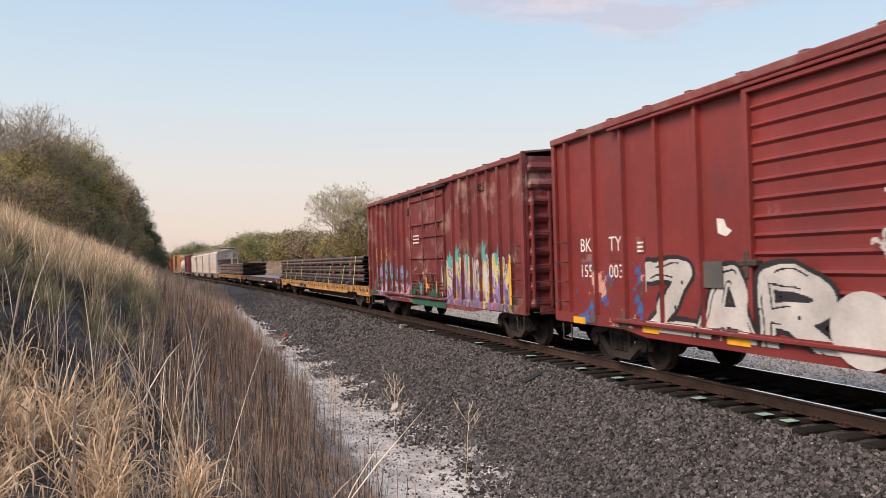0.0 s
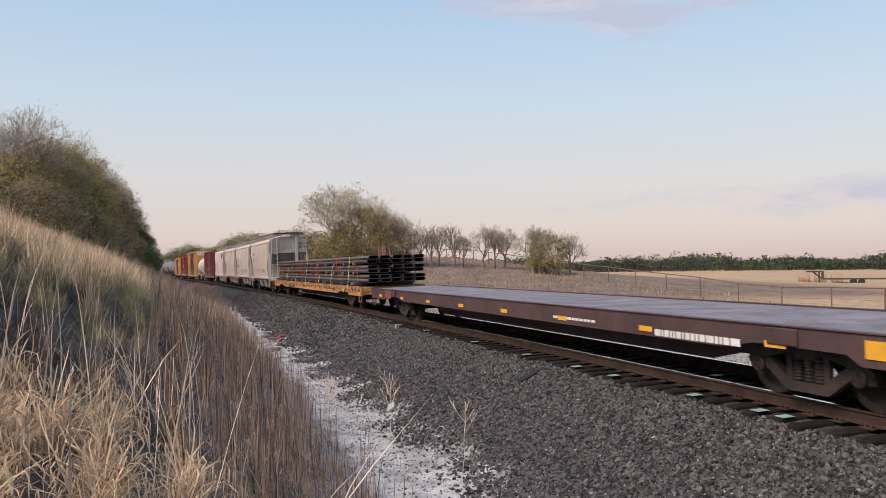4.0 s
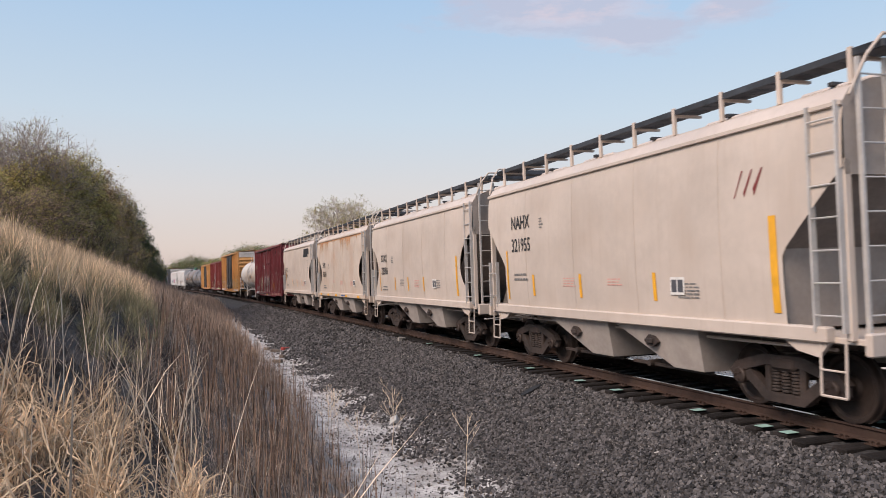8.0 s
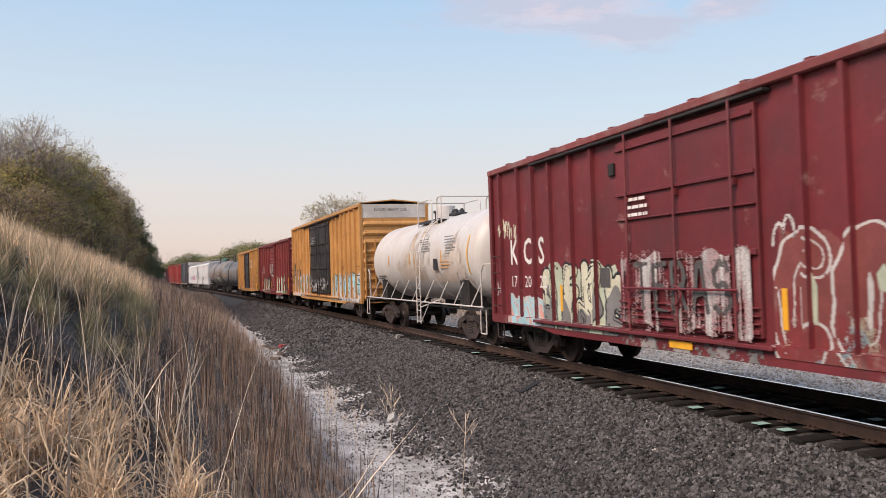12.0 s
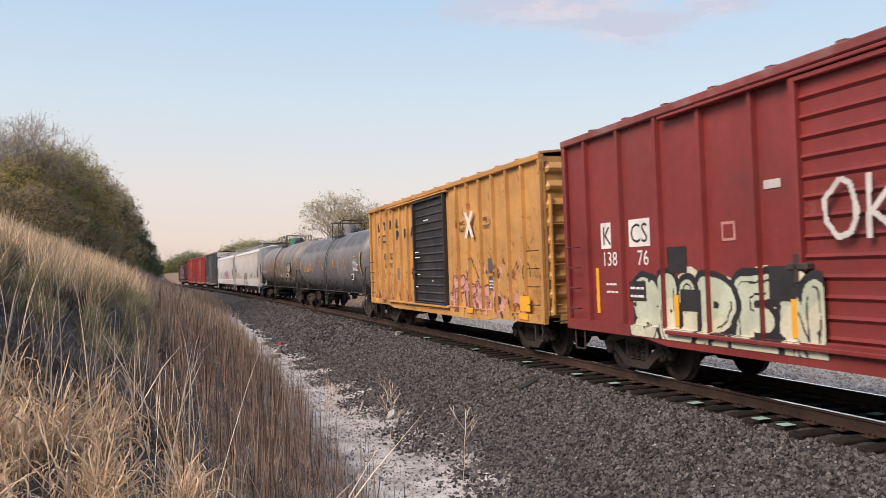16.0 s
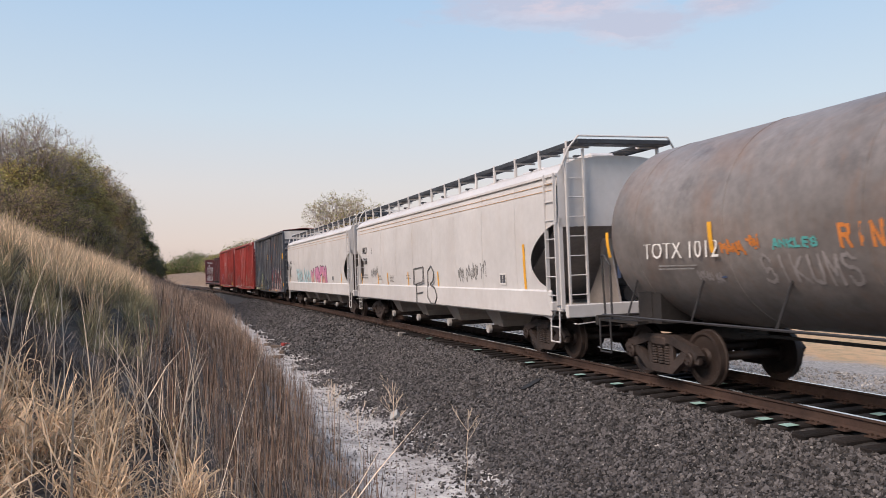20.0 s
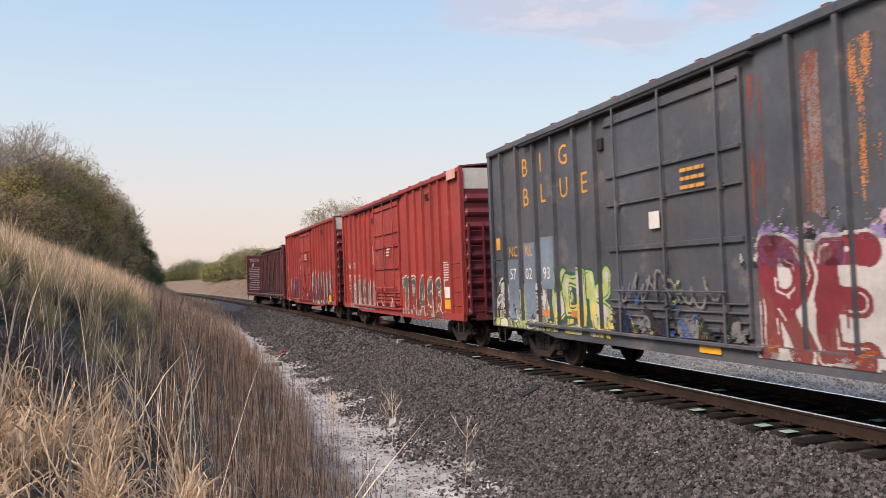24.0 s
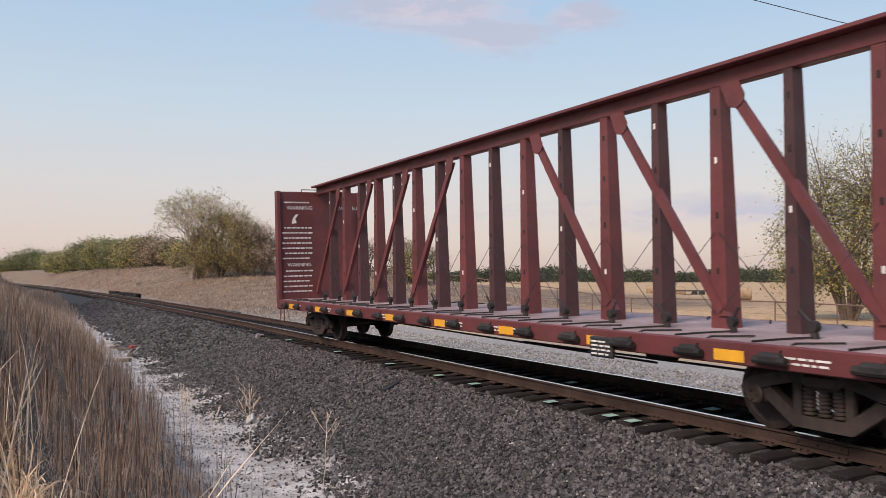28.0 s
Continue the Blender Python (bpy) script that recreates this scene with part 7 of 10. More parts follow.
        for z in np.arange(0.48, zc, 0.36):
            part("rung", Shape().rod((0.88, k * (r + 0.16), z), (1.28, k * (r + 0.16), z), 0.016, 6), rail_mat, lob)
        for a in np.linspace(0.15, 1.05, 5):
            part("rung", Shape().rod((0.88, k * (r + 0.13) * math.cos(a), zc + (r + 0.13) * math.sin(a)), (1.28, k * (r + 0.13) * math.cos(a), zc + (r + 0.13) * math.sin(a)), 0.016, 6), rail_mat, lob)
        # long hand rail along the foot of the shell, with its brackets
        part("hand_rail", Shape().pipe([(-half + 0.3, k * 1.48, 1.12), (half - 0.3, k * 1.48, 1.12)], 0.022, 6), rail_mat if paint != "tank_white" else "tank_white", car)
        for x in np.linspace(-half + 1.2, half - 1.2, 9):
            part("rail_bracket", Shape().pipe([(x, k * 1.48, 1.12), (x + 0.25, k * r * 0.86, zc - r * 0.5)], 0.018, 6), rail_mat, car)
        for e in (-1, 1):
            X = e * half
            part("end_hand_rail", Shape().pipe([(X - e * 0.55, k * 1.42, 1.05), (X - e * 0.55, k * 1.42, 2.05), (X - e * 0.35, k * 1.42, 2.25), (X - e * 0.02, k * 1.30, 2.25), (X, k * 1.25, 1.05)], 0.022, 6), rail_mat if paint != "tank_white" else "tank_white", car)
            part("sill_step", Shape().pipe([(X - e * 0.15, k * 1.46, 1.05), (X - e * 0.15, k * 1.46, 0.42), (X - e * 0.55, k * 1.46, 0.42), (X - e * 0.55, k * 1.46, 1.05)], 0.018, 6), rail_mat, car)
    for e in (-1, 1):
        X = e * trucks
        # saddle, stub sill and end platform
        pts = [(-1.25, 1.02), (-1.25, zc - r * 0.42)] + [((r - 0.02) * math.sin(a), zc - (r - 0.02) * math.cos(a)) for a in np.linspace(-0.98, 0.98, 11)] + [(1.25, zc - r * 0.42), (1.25, 1.02)]
        part("saddle", Shape().prism(pts, X - 0.09, X + 0.09, "yz").prism([(p[0] * 0.99, p[1]) for p in pts], X - 0.36, X + 0.36, "yz"), fr or "underframe", car)
        part("stub_sill", Shape().box(min(X - e * 1.2, e * half), max(X - e * 1.2, e * half), -0.28, 0.28, 0.74, 1.06, 0.02), "underframe", car)
        part("end_platform", Shape().box(min(e * (half - 1.5), e * half), max(e * (half - 1.5), e * half), -1.46, 1.46, 1.00, 1.05).box(min(e * (half - 0.08), e * half), max(e * (half - 0.08), e * half), -1.48, 1.48, 0.90, 1.10, 0.02), fr or "underframe", car)
        add_truck(car, X)
    part("bottom_outlet", Shape().spin([(0.62, 0.0), (0.62, 0.14), (0.8, 0.14), (0.84, 0.25), (zc - r + 0.05, 0.28)], "z", 14), "underframe", car)
    part("brake_rod", Shape().pipe([(-trucks + 1.2, -0.3, 0.86), (trucks - 1.2, -0.3, 0.86)], 0.03, 6), "underframe", car)
    part("air_reservoir", Shape().spin([(0.8, 0), (0.8, 0.2), (1.9, 0.2), (1.9, 0)], "x", 12, (half - 2.7, -0.55, 1.25)), "underframe", car)
    w = part("brake_wheel", GRAB[1], "", car)
    w.location = (half + 0.02, -0.6, 1.75)
    add_ends(car, half)
    MOVERS.append((car, s_mid))
    return car, surf


rg = np.random.default_rng(31)
car, surf = tankcar("tank_car", "cream white tank car with rust-stained band and pale railings", -15.5, 6.85, 1.42, 2.53, "tank_white", 4.55, 6.15, dome="tank_white", rail_mat="tank_white")
lettering("TOXX 176588", 0.17, -5.3, 2.15, -1.30, "paint_black", car)
bars(-5.1, 1.85, surf(-5, 2) - 0.01, 1.2, 0.2, 2, "paint_black", car, rg)
bars(0.9, 2.75, surf(0, 2.8) - 0.02, 1.0, 0.45, 6, "spray_grey", car, rg)
bars(3.4, 2.45, surf(0, 2.8) - 0.02, 0.9, 0.75, 9, "spray_grey", car, rg)
part("data_panel", Shape().box(2.3, 2.65, surf(0, 2.6) - 0.02, surf(0, 2.6) - 0.012, 2.15, 2.5), "paint_black", car, "small dark data plate")
for q in (-3.2, -0.4, 3.0):
    slant(car, q, 2.35, 2.75, surf, w=0.07)
slant(car, 5.3, 2.0, 3.1, surf, w=0.07)
spray(car, -2.9, 5.9, 1.75, 3.7, surf, (None, "hopper_rusty", "hopper_rusty", None, None), 330, 2, 1.3, style="wash", name="stained_band")
bars(2.9, 2.2, surf(q, 2.3) - 0.02, 0.9, 0.25, 3, "box_amber", car, rg)
mat("tank_stain", (0.55, 0.42, 0.28), 0.5, var=0.15, scale=1.5)
spray(car, -0.55, 0.75, 1.75, 3.6, surf, (None, "tank_stain", "tank_stain", "rust_faint", None), 321, 3, 0.5, style="brush", name="rust_stain", label="rusty band below the tank dome")
car, surf = tankcar("tank_car", "weathered grey tank car with dark railings", 54.9, 8.75, 1.575, 2.51, "tank_grey", 7.2, 8.4, dome="tank_grey", bands=(-6.7, -4.05, -1.04, 1.1, 3.3, 6.45))
lettering("UTLX 666916", 0.29, -6.5, 2.12, surf(0, 2.15) - 0.03, "paint_amber", car, width=0.95, bold=0.006)
bars(-6.3, 1.93, surf(0, 2.0) - 0.03, 0.9, 0.12, 2, "box_amber", car, rg)
for q in (-7.5, -3.97, -0.57, 2.18, 4.83):
    slant(car, q, 2.2, 2.70, surf, w=0.09)
slant(car, 7.9, 1.95, 2.95, surf, w=0.11)
stripe(car, 6.85, 2.71, 2.76, surf, w=0.34)
bars(6.66, 2.10, surf(0, 2.4) - 0.025, 1.0, 0.52, 10, "paint_white", car, rg)
bars(-3.7, 2.10, surf(0, 2.2) - 0.03, 0.3, 0.2, 3, "reflector", car, rg)
part("placard", Shape().prism([(5.93, 1.70), (6.33, 1.70), (6.33, 1.97), (5.93, 1.97)], surf(0, 1.85) - 0.06, surf(0, 1.85) - 0.03), "paint_white", car, "white bordered dark plate")
for q0, q1 in ((5.96, 6.13), (6.15, 6.30)):
    part("plate_field", Shape().box(q0, q1, surf(0, 1.85) - 0.066, surf(0, 1.85) - 0.062, 1.735, 1.935), "paint_black", car)
mat("tank_rubbed", (0.205, 0.15, 0.12), 0.55, var=0.25, scale=1.5)
mat("tank_soot", (0.098, 0.095, 0.102), 0.55, var=0.2, scale=1.5)
for i, (x0, x1, z0, z1) in enumerate(((-2.4, -1.0, 2.45, 3.0), (1.9, 2.8, 2.05, 2.62))):
    spray(car, x0, x1, z0, z1, surf, (None, "tank_rubbed", "tank_rubbed", None, None), 340 + i, 2, 0.35, style="brush", name="rubbed_patch", label="rusty rubbed patch on the shell")
spray(car, -7.6, 7.8, 3.2, 3.95, surf, (None, "tank_soot", "tank_soot", None, None), 322, 12, 0.16, style="brush", name="scuffed_paint")
car, surf = tankcar("tank_car", "brown-grey tank car covered in chalky orange and white tags", 73.3, 8.75, 1.62, 2.60, "tank_brown", 7.2, 8.3, dome="glass_green", bands=(-7.0, -4.65, -2.15, 1.08, 2.83, 5.6))
lettering("TOTX 1012", 0.28, -6.75, 2.14, surf(0, 2.2) - 0.03, "paint_white", car)
bars(-6.4, 1.96, surf(0, 2.0) - 0.03, 1.1, 0.10, 2, "spray_grey", car, rg)
for q in (-7.9, -4.91, -0.60, 2.27, 5.03):
    slant(car, q, 2.2, 2.66, surf, w=0.10)
    stripe(car, q + 0.04, 1.82, 2.2, surf, "spray_navy", w=0.12, name="faded_reflector")
slant(car, 7.7, 1.95, 2.95, surf, w=0.11)
for i, (x0, x1, z0, z1, c, n, th, word) in enumerate(((-4.75, -3.9, 2.15, 2.45, "spray_orange", 3, 0.022, ""), (-3.66, -2.85, 2.2, 2.36, "spray_teal", 4, 0.016, "ANKLES"), (-2.53, -1.36, 2.18, 2.5, "spray_orange", 4, 0.022, "RINAR"), (-4.0, -2.3, 1.72, 2.15, "spray_fog", 5, 0.022, "SIKUMS"),
                                                       (-0.42, 0.55, 2.45, 2.95, "spray_orange", 2, 0.032, "SU"), (-0.44, 0.55, 1.95, 2.42, "spray_cream", 2, 0.034, "MU"), (1.15, 2.45, 2.62, 3.45, "spray_salmon", 2, 0.030, "UT"), (1.2, 1.5, 1.6, 2.6, "spray_salmon", 1, 0.024, ""), (1.75, 2.05, 2.0, 2.35, "spray_fog", 2, 0.018, ""), (2.6, 3.75, 2.03, 2.5, "spray_grey", 4, 0.040, "UNA"),
                                                       (3.1, 3.5, 2.35, 2.75, "spray_orange", 2, 0.034, ""), (1.8, 6.0, 1.76, 2.06, "spray_cream", 8, 0.034, "ANTI-DISESTAR"), (2.1, 5.9, 1.40, 1.64, "spray_cream", 8, 0.030, "-MONTARIAN"), (6.2, 7.3, 1.5, 1.85, "spray_cream", 3, 0.024, ""), (-5.5, -4.9, 1.72, 1.95, "spray_fog", 3, 0.016, ""))):
    spray(car, x0, x1, z0, z1, surf, (None, c, c, None, None), 301 + i, n, th, style="tag", name="tag", text=word)
part("data_panel", Shape().box(6.08, 7.38, surf(0, 2.6) - 0.045, surf(0, 2.6) - 0.025, 2.16, 2.74), "paint_black", car, "black data panel with white print")
bars(6.12, 2.20, surf(0, 2.6) - 0.050, 1.22, 0.52, 10, "paint_white", car, rg)
part("placard", Shape().prism([(5.16, 1.80), (5.67, 1.80), (5.67, 2.08), (5.16, 2.08)], surf(0, 1.94) - 0.06, surf(0, 1.94) - 0.03), "paint_white", car, "white bordered dark plate")
part("plate_field", Shape().box(5.21, 5.62, surf(0, 1.94) - 0.066, surf(0, 1.94) - 0.062, 1.84, 2.04), "paint_black", car)
for w_, sz_, z_ in (("TOTX 1012", 0.15, 3.22),):
    w = lettering(w_, sz_, -0.55, z_, 0.0, "spray_salmon", car)
    w.rotation_euler.z, w.location.x = math.pi / 2, 8.12
for z_ in (2.98, 3.08):
    o = bars(-0.4, z_, 0.0, 0.7, 0.08, 1, "spray_salmon", car, rg)
    o.rotation_euler.z, o.location.x = math.pi / 2, 8.17


# ---- flat cars and their loads of steel piling ----
def flatcar(name, label, s_mid, half, paint, deck, trucks=9.97, pockets=True):
    car = thing(name, label, "flat car", "cars of the freight train")
    n = 24
    for i in range(n):
        a, b = -half + 0.1 + i * (2 * half - 0.2) / n, -half + 0.1 + (i + 1) * (2 * half - 0.2) / n
        part("deck_plank", Shape().box(a + 0.008, b - 0.008, -1.36, 1.36, 1.00, 1.06, 0.006), deck, car)
    for k in (-1, 1):
        y0, y1 = min(k * 1.36, k * 1.46), max(k * 1.36, k * 1.46)
        c = trucks - 1.6
        t = trucks
        pts = [(-half, 1.07), (half, 1.07), (half, 0.69), (t + 1.25, 0.69), (t + 1.05, 0.80), (t - 0.55, 0.81), (t - 1.15, 0.71), (-t + 1.15, 0.71), (-t + 0.55, 0.81), (-t - 1.05, 0.80), (-t - 1.25, 0.69), (-half, 0.69)]
        part("side_sill", Shape().prism(pts, y0, y1), paint, car)
        for q0, q1, q2 in ((-t + 1.25, t - 1.25, 0.70), (-half + 0.02, -t - 1.3, 0.68), (t + 1.3, half - 0.02, 0.68)):
            part("sill_flange", Shape().box(q0, q1, min(k * 1.36, k * 1.49), max(k * 1.36, k * 1.49), q2, q2 + 0.016), paint, car)
        part("sill_top_flange", Shape().box(-half, half, min(k * 1.36, k * 1.485), max(k * 1.36, k * 1.485), 1.072, 1.086), paint, car)
        part("fishbelly_sill", Shape().prism([(-c - 0.9, 0.80), (c + 0.9, 0.80), (c + 0.2, 0.60), (c - 1.2, 0.28), (-c + 1.2, 0.28), (-c - 0.2, 0.60)], min(k * 0.40, k * 0.46), max(k * 0.40, k * 0.46)), "flat_brown", car, "deep brown centre sill")
        for i, x in enumerate(np.linspace(-half + 0.5, half - 0.5, 42) if pockets else ()):
            y2, y3 = min(k * 1.46, k * 1.545), max(k * 1.46, k * 1.545)
            s = Shape().box(x - 0.10, x - 0.07, y2, y3, 0.93, 1.068, 0.006).box(x + 0.07, x + 0.10, y2, y3, 0.93, 1.068, 0.006).box(x - 0.07, x + 0.07, y3 - 0.02 if k > 0 else y2, y3 if k > 0 else y2 + 0.02, 0.94, 1.066)
            part("stake_pocket", s, paint, car)
            if i % 2:
                part("lashing_ring", Shape().pipe([(x + 0.17, k * 1.47, 0.98), (x + 0.15, k * 1.50, 0.90), (x + 0.20, k * 1.515, 0.865), (x + 0.25, k * 1.50, 0.90), (x + 0.23, k * 1.47, 0.98)], 0.014, 5), "steel_dark", car)
        for x in (-t - 0.05, t - 0.05):
            part("jacking_pad", Shape().box(x - 0.22, x + 0.34, min(k * 1.46, k * 1.50), max(k * 1.46, k * 1.50), 0.82, 1.05, 0.012), paint, car)
        for x in np.linspace(-half + 1.0, half - 1.0, 9):
            if pockets and -7.8 < x < -2.9:
                continue
            stripe(car, x + 0.5, 0.77, 0.86, lambda q, z, k=k: k * 1.464 if k < 0 else 1.46, w=0.40)
        for x in (-half + 0.35, half - 0.35):
            part("sill_step", Shape().pipe([(x - 0.2, k * 1.44, 0.86), (x - 0.2, k * 1.46, 0.42), (x + 0.2, k * 1.46, 0.42), (x + 0.2, k * 1.44, 0.86)], 0.018, 6), paint, car)
            g = part("grab_iron", GRAB[0], "", car)
            g.location, g.rotation_euler.z = (x + (0.5 if x < 0 else -0.5), k * 1.46, 0.96), 0.0 if k < 0 else math.pi
    for e in (-1, 1):
        part("end_sill", Shape().box(min(e * (half - 0.1), e * half), max(e * (half - 0.1), e * half), -1.46, 1.46, 0.72, 1.07, 0.02), paint, car)
        add_truck(car, e * trucks)
    underframe(car, half - 0.1)
    brake_gear(car, -2.0)
    add_ends(car, half)
    MOVERS.append((car, s_mid))
    return car


PILE = {}


def pile_mesh(length):
    """A box of two interlocked steel sheet piles, open at the ends."""
    out = [(-0.255, 0.0), (-0.225, 0.085), (-0.17, 0.105), (0.17, 0.105), (0.225, 0.085), (0.255, 0.0), (0.225, -0.085), (0.17, -0.105), (-0.17, -0.105), (-0.225, -0.085)]
    s = Shape()
    n = len(out)
    rings = []
    for x in (-length / 2, length / 2):
        for f in (1.0, 0.90):
            rings.append([(x, y * f, z * (f if f == 1 else 0.86)) for y, z in out])
    v = [p for r in rings for p in r]
    f = []
    for i in range(n):
        j = (i + 1) % n
        f += [(i, j, 2 * n + j, 2 * n + i), (n + i, n + j, 3 * n + j, 3 * n + i), (i, j, n + j, n + i), (2 * n + i, 2 * n + j, 3 * n + j, 3 * n + i)]
    s.add(v, f)
    for k in (-1, 1):
        s.box(-length / 2, length / 2, k * 0.255 - 0.012, k * 0.255 + 0.012, -0.02, 0.02)
    return s.mesh("sheet_pile", "pile_steel")


STRAPS = ((-11.5, 1, 0.15), (-7.45, 1, 0.2), (-3.9, 0, 0.25), (0.1, 2, 0.3), (3.85, 0, 0.25), (7.18, 1, 0.05), (11.14, 2, 0.0))
BANDS = ((-11.0, 1, 0), (-10.5, 1, 0), (-9.7, 2, 1), (-6.3, 1, 0), (-5.95, 2, 1), (-2.6, 2, 1), (-2.3, 1, 0), (-1.85, 2, 0), (2.28, 1, 0), (2.58, 2, 0), (4.25, 2, 1), (8.1, 2, 1), (8.54, 1, 0), (8.98, 2, 0), (12.25, 2, 1), (12.5, 1, 0))


def pile_load(s_mid, x0, x1, label, stakes_x, straps=STRAPS, bands=BANDS):
    load = thing("pile_stack", label, "steel piling", "stacks of steel piling")
    me = pile_mesh(x1 - x0)
    rgl = np.random.default_rng(int(abs(s_mid)))
    z = 1.27
    levels, feet = [], []
    for tier in range(3):
        for x in np.linspace(x0 + 1.0, x1 - 2.3, 12):
            q = x + rgl.uniform(-0.12, 0.12)
            if tier == 0:
                out = rgl.uniform(0.16, 0.26)
                part("dunnage", Shape().box(q - 0.30, q + 0.30, -1.30 - out, 1.42, z - 0.135, z - 0.002, 0.012), "dunnage", load, "dark timber bearer")
                part("dunnage", Shape().box(q - 0.26, q + 0.10, -1.38, 1.38, 1.088, z - 0.137, 0.006), "stake_wood", load, "brown timber packer")
            else:
                out = rgl.uniform(-0.02, 0.06)
                part("dunnage", Shape().box(q - 0.20, q + 0.12, -1.34 - out, 1.36, z - 0.083, z - 0.002, 0.012), "dunnage", load, "dark timber bearer")
                part("dunnage", Shape().box(q - 0.05, q + 0.20, -1.39 - out * 0.4, -1.345, z - 0.06, z + 0.05, 0.01), "stake_wood", load, "short brown timber block")
        feet.append(z)
        for r in range(2):
            for c in range(5):
                p = part("sheet_pile", me, "", load)
                p.location, p.scale.z = ((x0 + x1) / 2 + rgl.uniform(-0.18, 0.18), -1.04 + c * 0.52 + rgl.uniform(-0.012, 0.012), z + 0.0825), 0.78
            z += 0.165
        levels.append(z)
        z += 0.085
    top = levels[-1]
    for x, tier, lean in straps:
        h = levels[tier]
        s = Shape()
        w = 0.05
        s.add([(x - w - lean, -1.49, 0.92), (x + w - lean, -1.49, 0.92), (x + w, -1.335, h + 0.012), (x - w, -1.335, h + 0.012), (x - w, 1.335, h + 0.012), (x + w, 1.335, h + 0.012), (x - w, 1.48, 0.92), (x + w, 1.48, 0.92)],
              [(0, 1, 2, 3), (3, 2, 5, 4), (4, 5, 7, 6)])
        part("tie_strap", s, "strap_yellow", load, "pale yellow webbing strap")
    for x, hi, lo in bands:
        hi, lo = levels[hi] + 0.006, feet[lo] + 0.05
        dx = rgl.uniform(-0.02, 0.06)
        part("bundle_strap", Shape().add([(x - 0.035, -1.318, lo), (x + 0.035, -1.318, lo), (x + 0.035 + dx, -1.316, hi), (x - 0.035 + dx, -1.316, hi), (x - 0.035 + dx, 1.31, hi), (x + 0.035 + dx, 1.31, hi)], [(0, 1, 2, 3), (3, 2, 5, 4)]), "strap_red", load, "orange-red bundle strap")
    for i, x in enumerate(stakes_x):
        y = 0.40 + 0.05 * (i % 2)
        part("stake", Shape().box(x - 0.05, x + 0.05, y - 0.03, y + 0.03, top - 0.1, top + 0.52 - 0.04 * (i % 4), 0.008), "stake_wood", load, "upright wooden stake")
    MOVERS.append((load, s_mid))


car = flatcar("flat_car", "amber flat car carrying stacked rusty steel piling", -161.9, 13.55, "flat_amber", "deck_grey")
part("number_panel", Shape().box(-5.5, -2.7, -1.470, -1.466, 0.68, 0.98), "paint_black", car)
lettering("PTTX", 0.16, -5.25, 0.76, -1.474, "paint_white", car)
lettering("140748", 0.16, -3.95, 0.76, -1.474, "paint_white", car)
part("owner_emblem", Shape().prism([(-0.4, 0.76), (-0.3, 0.94), (0.6, 0.94), (0.5, 0.76)], -1.470, -1.466), "strap_red", car, "red slanted emblem")
pile_load(-161.9, -15.0 + 0.0, 11.7, "long rusty steel sheet piles stacked in tiers with yellow straps", (-14.8, -14.2, -13.5, -12.9, 7.0, 7.5, 8.1, 8.6),
          ((-11.1, 2, 0.0), (-9.0, 1, 0.1), (-7.0, 0, 0.2), (-4.5, 2, 0.1), (0.5, 0, 0.3), (4.6, 1, 0.2), (8.0, 1, 0.2), (10.5, 2, 0.1)),
          ((-13.4, 2, 2), (-12.6, 1, 0), (-10.6, 2, 2), (-8.2, 2, 1), (-5.2, 1, 0), (-1.8, 2, 1), (1.6, 2, 0), (5.4, 1, 0), (7.2, 2, 2), (9.6, 2, 1), (11.0, 1, 0)))
car = flatcar("flat_car", "empty dark brown flat car with worn grey deck", -134.1, 13.45, "flat_brown", "deck_grey", pockets=False)
part("rust_panel", Shape().box(-11.2, -10.4, -1.466, -1.463, 0.73, 1.05), "rust_patch", car, "rust-red repainted stretch of the sill")
bars(7.0, 0.72, -1.468, 2.2, 0.26, 1, "paint_white", car, rg, name="road_initials")
bars(3.2, 0.80, -1.468, 1.8, 0.12, 1, "paint_white", car, rg)
stripe(car, 11.5, 0.78, 1.0, lambda q, z: -1.47, w=0.35)
car = flatcar("flat_car", "amber flat car carrying stacked rusty steel piling", -105.1, 13.75, "flat_amber", "deck_grey")
part("number_panel", Shape().box(-6.95, -4.40, -1.470, -1.466, 0.68, 0.98), "paint_black", car)
lettering("PTTX", 0.17, -6.8, 0.76, -1.474, "paint_white", car)
lettering("146590", 0.17, -5.7, 0.76, -1.474, "paint_white", car)
for q in (5.77, 6.0, 6.23):
    part("owner_emblem", Shape().prism([(q, 0.91), (q + 0.21, 0.93), (q + 0.21, 0.90), (q + 0.14, 0.89), (q + 0.13, 0.77), (q + 0.09, 0.77), (q + 0.09, 0.885), (q, 0.88)], -1.470, -1.466), "strap_red", car, "faded red emblem stroke")
lettering("RSH90B", 0.15, 7.5, 0.79, -1.468, "paint_black", car)
bars(-1.2, 0.82, -1.468, 0.9, 0.14, 3, "paint_black", car, rg)
bars(8.55, 0.75, -1.468, 0.4, 0.06, 2, "paint_black", car, rg)
bars(11.2, 0.76, -1.468, 0.5, 0.16, 4, "paint_black", car, rg)
stripe(car, 10.3, 0.84, 0.93, lambda q, z: -1.506, w=0.40)
pile_load(-105.1, -12.8, 14.3, "long rusty steel sheet piles stacked in tiers with yellow straps", (-12.3, -11.4, -10.6, -9.7, 9.95, 10.55, 11.1, 11.7))


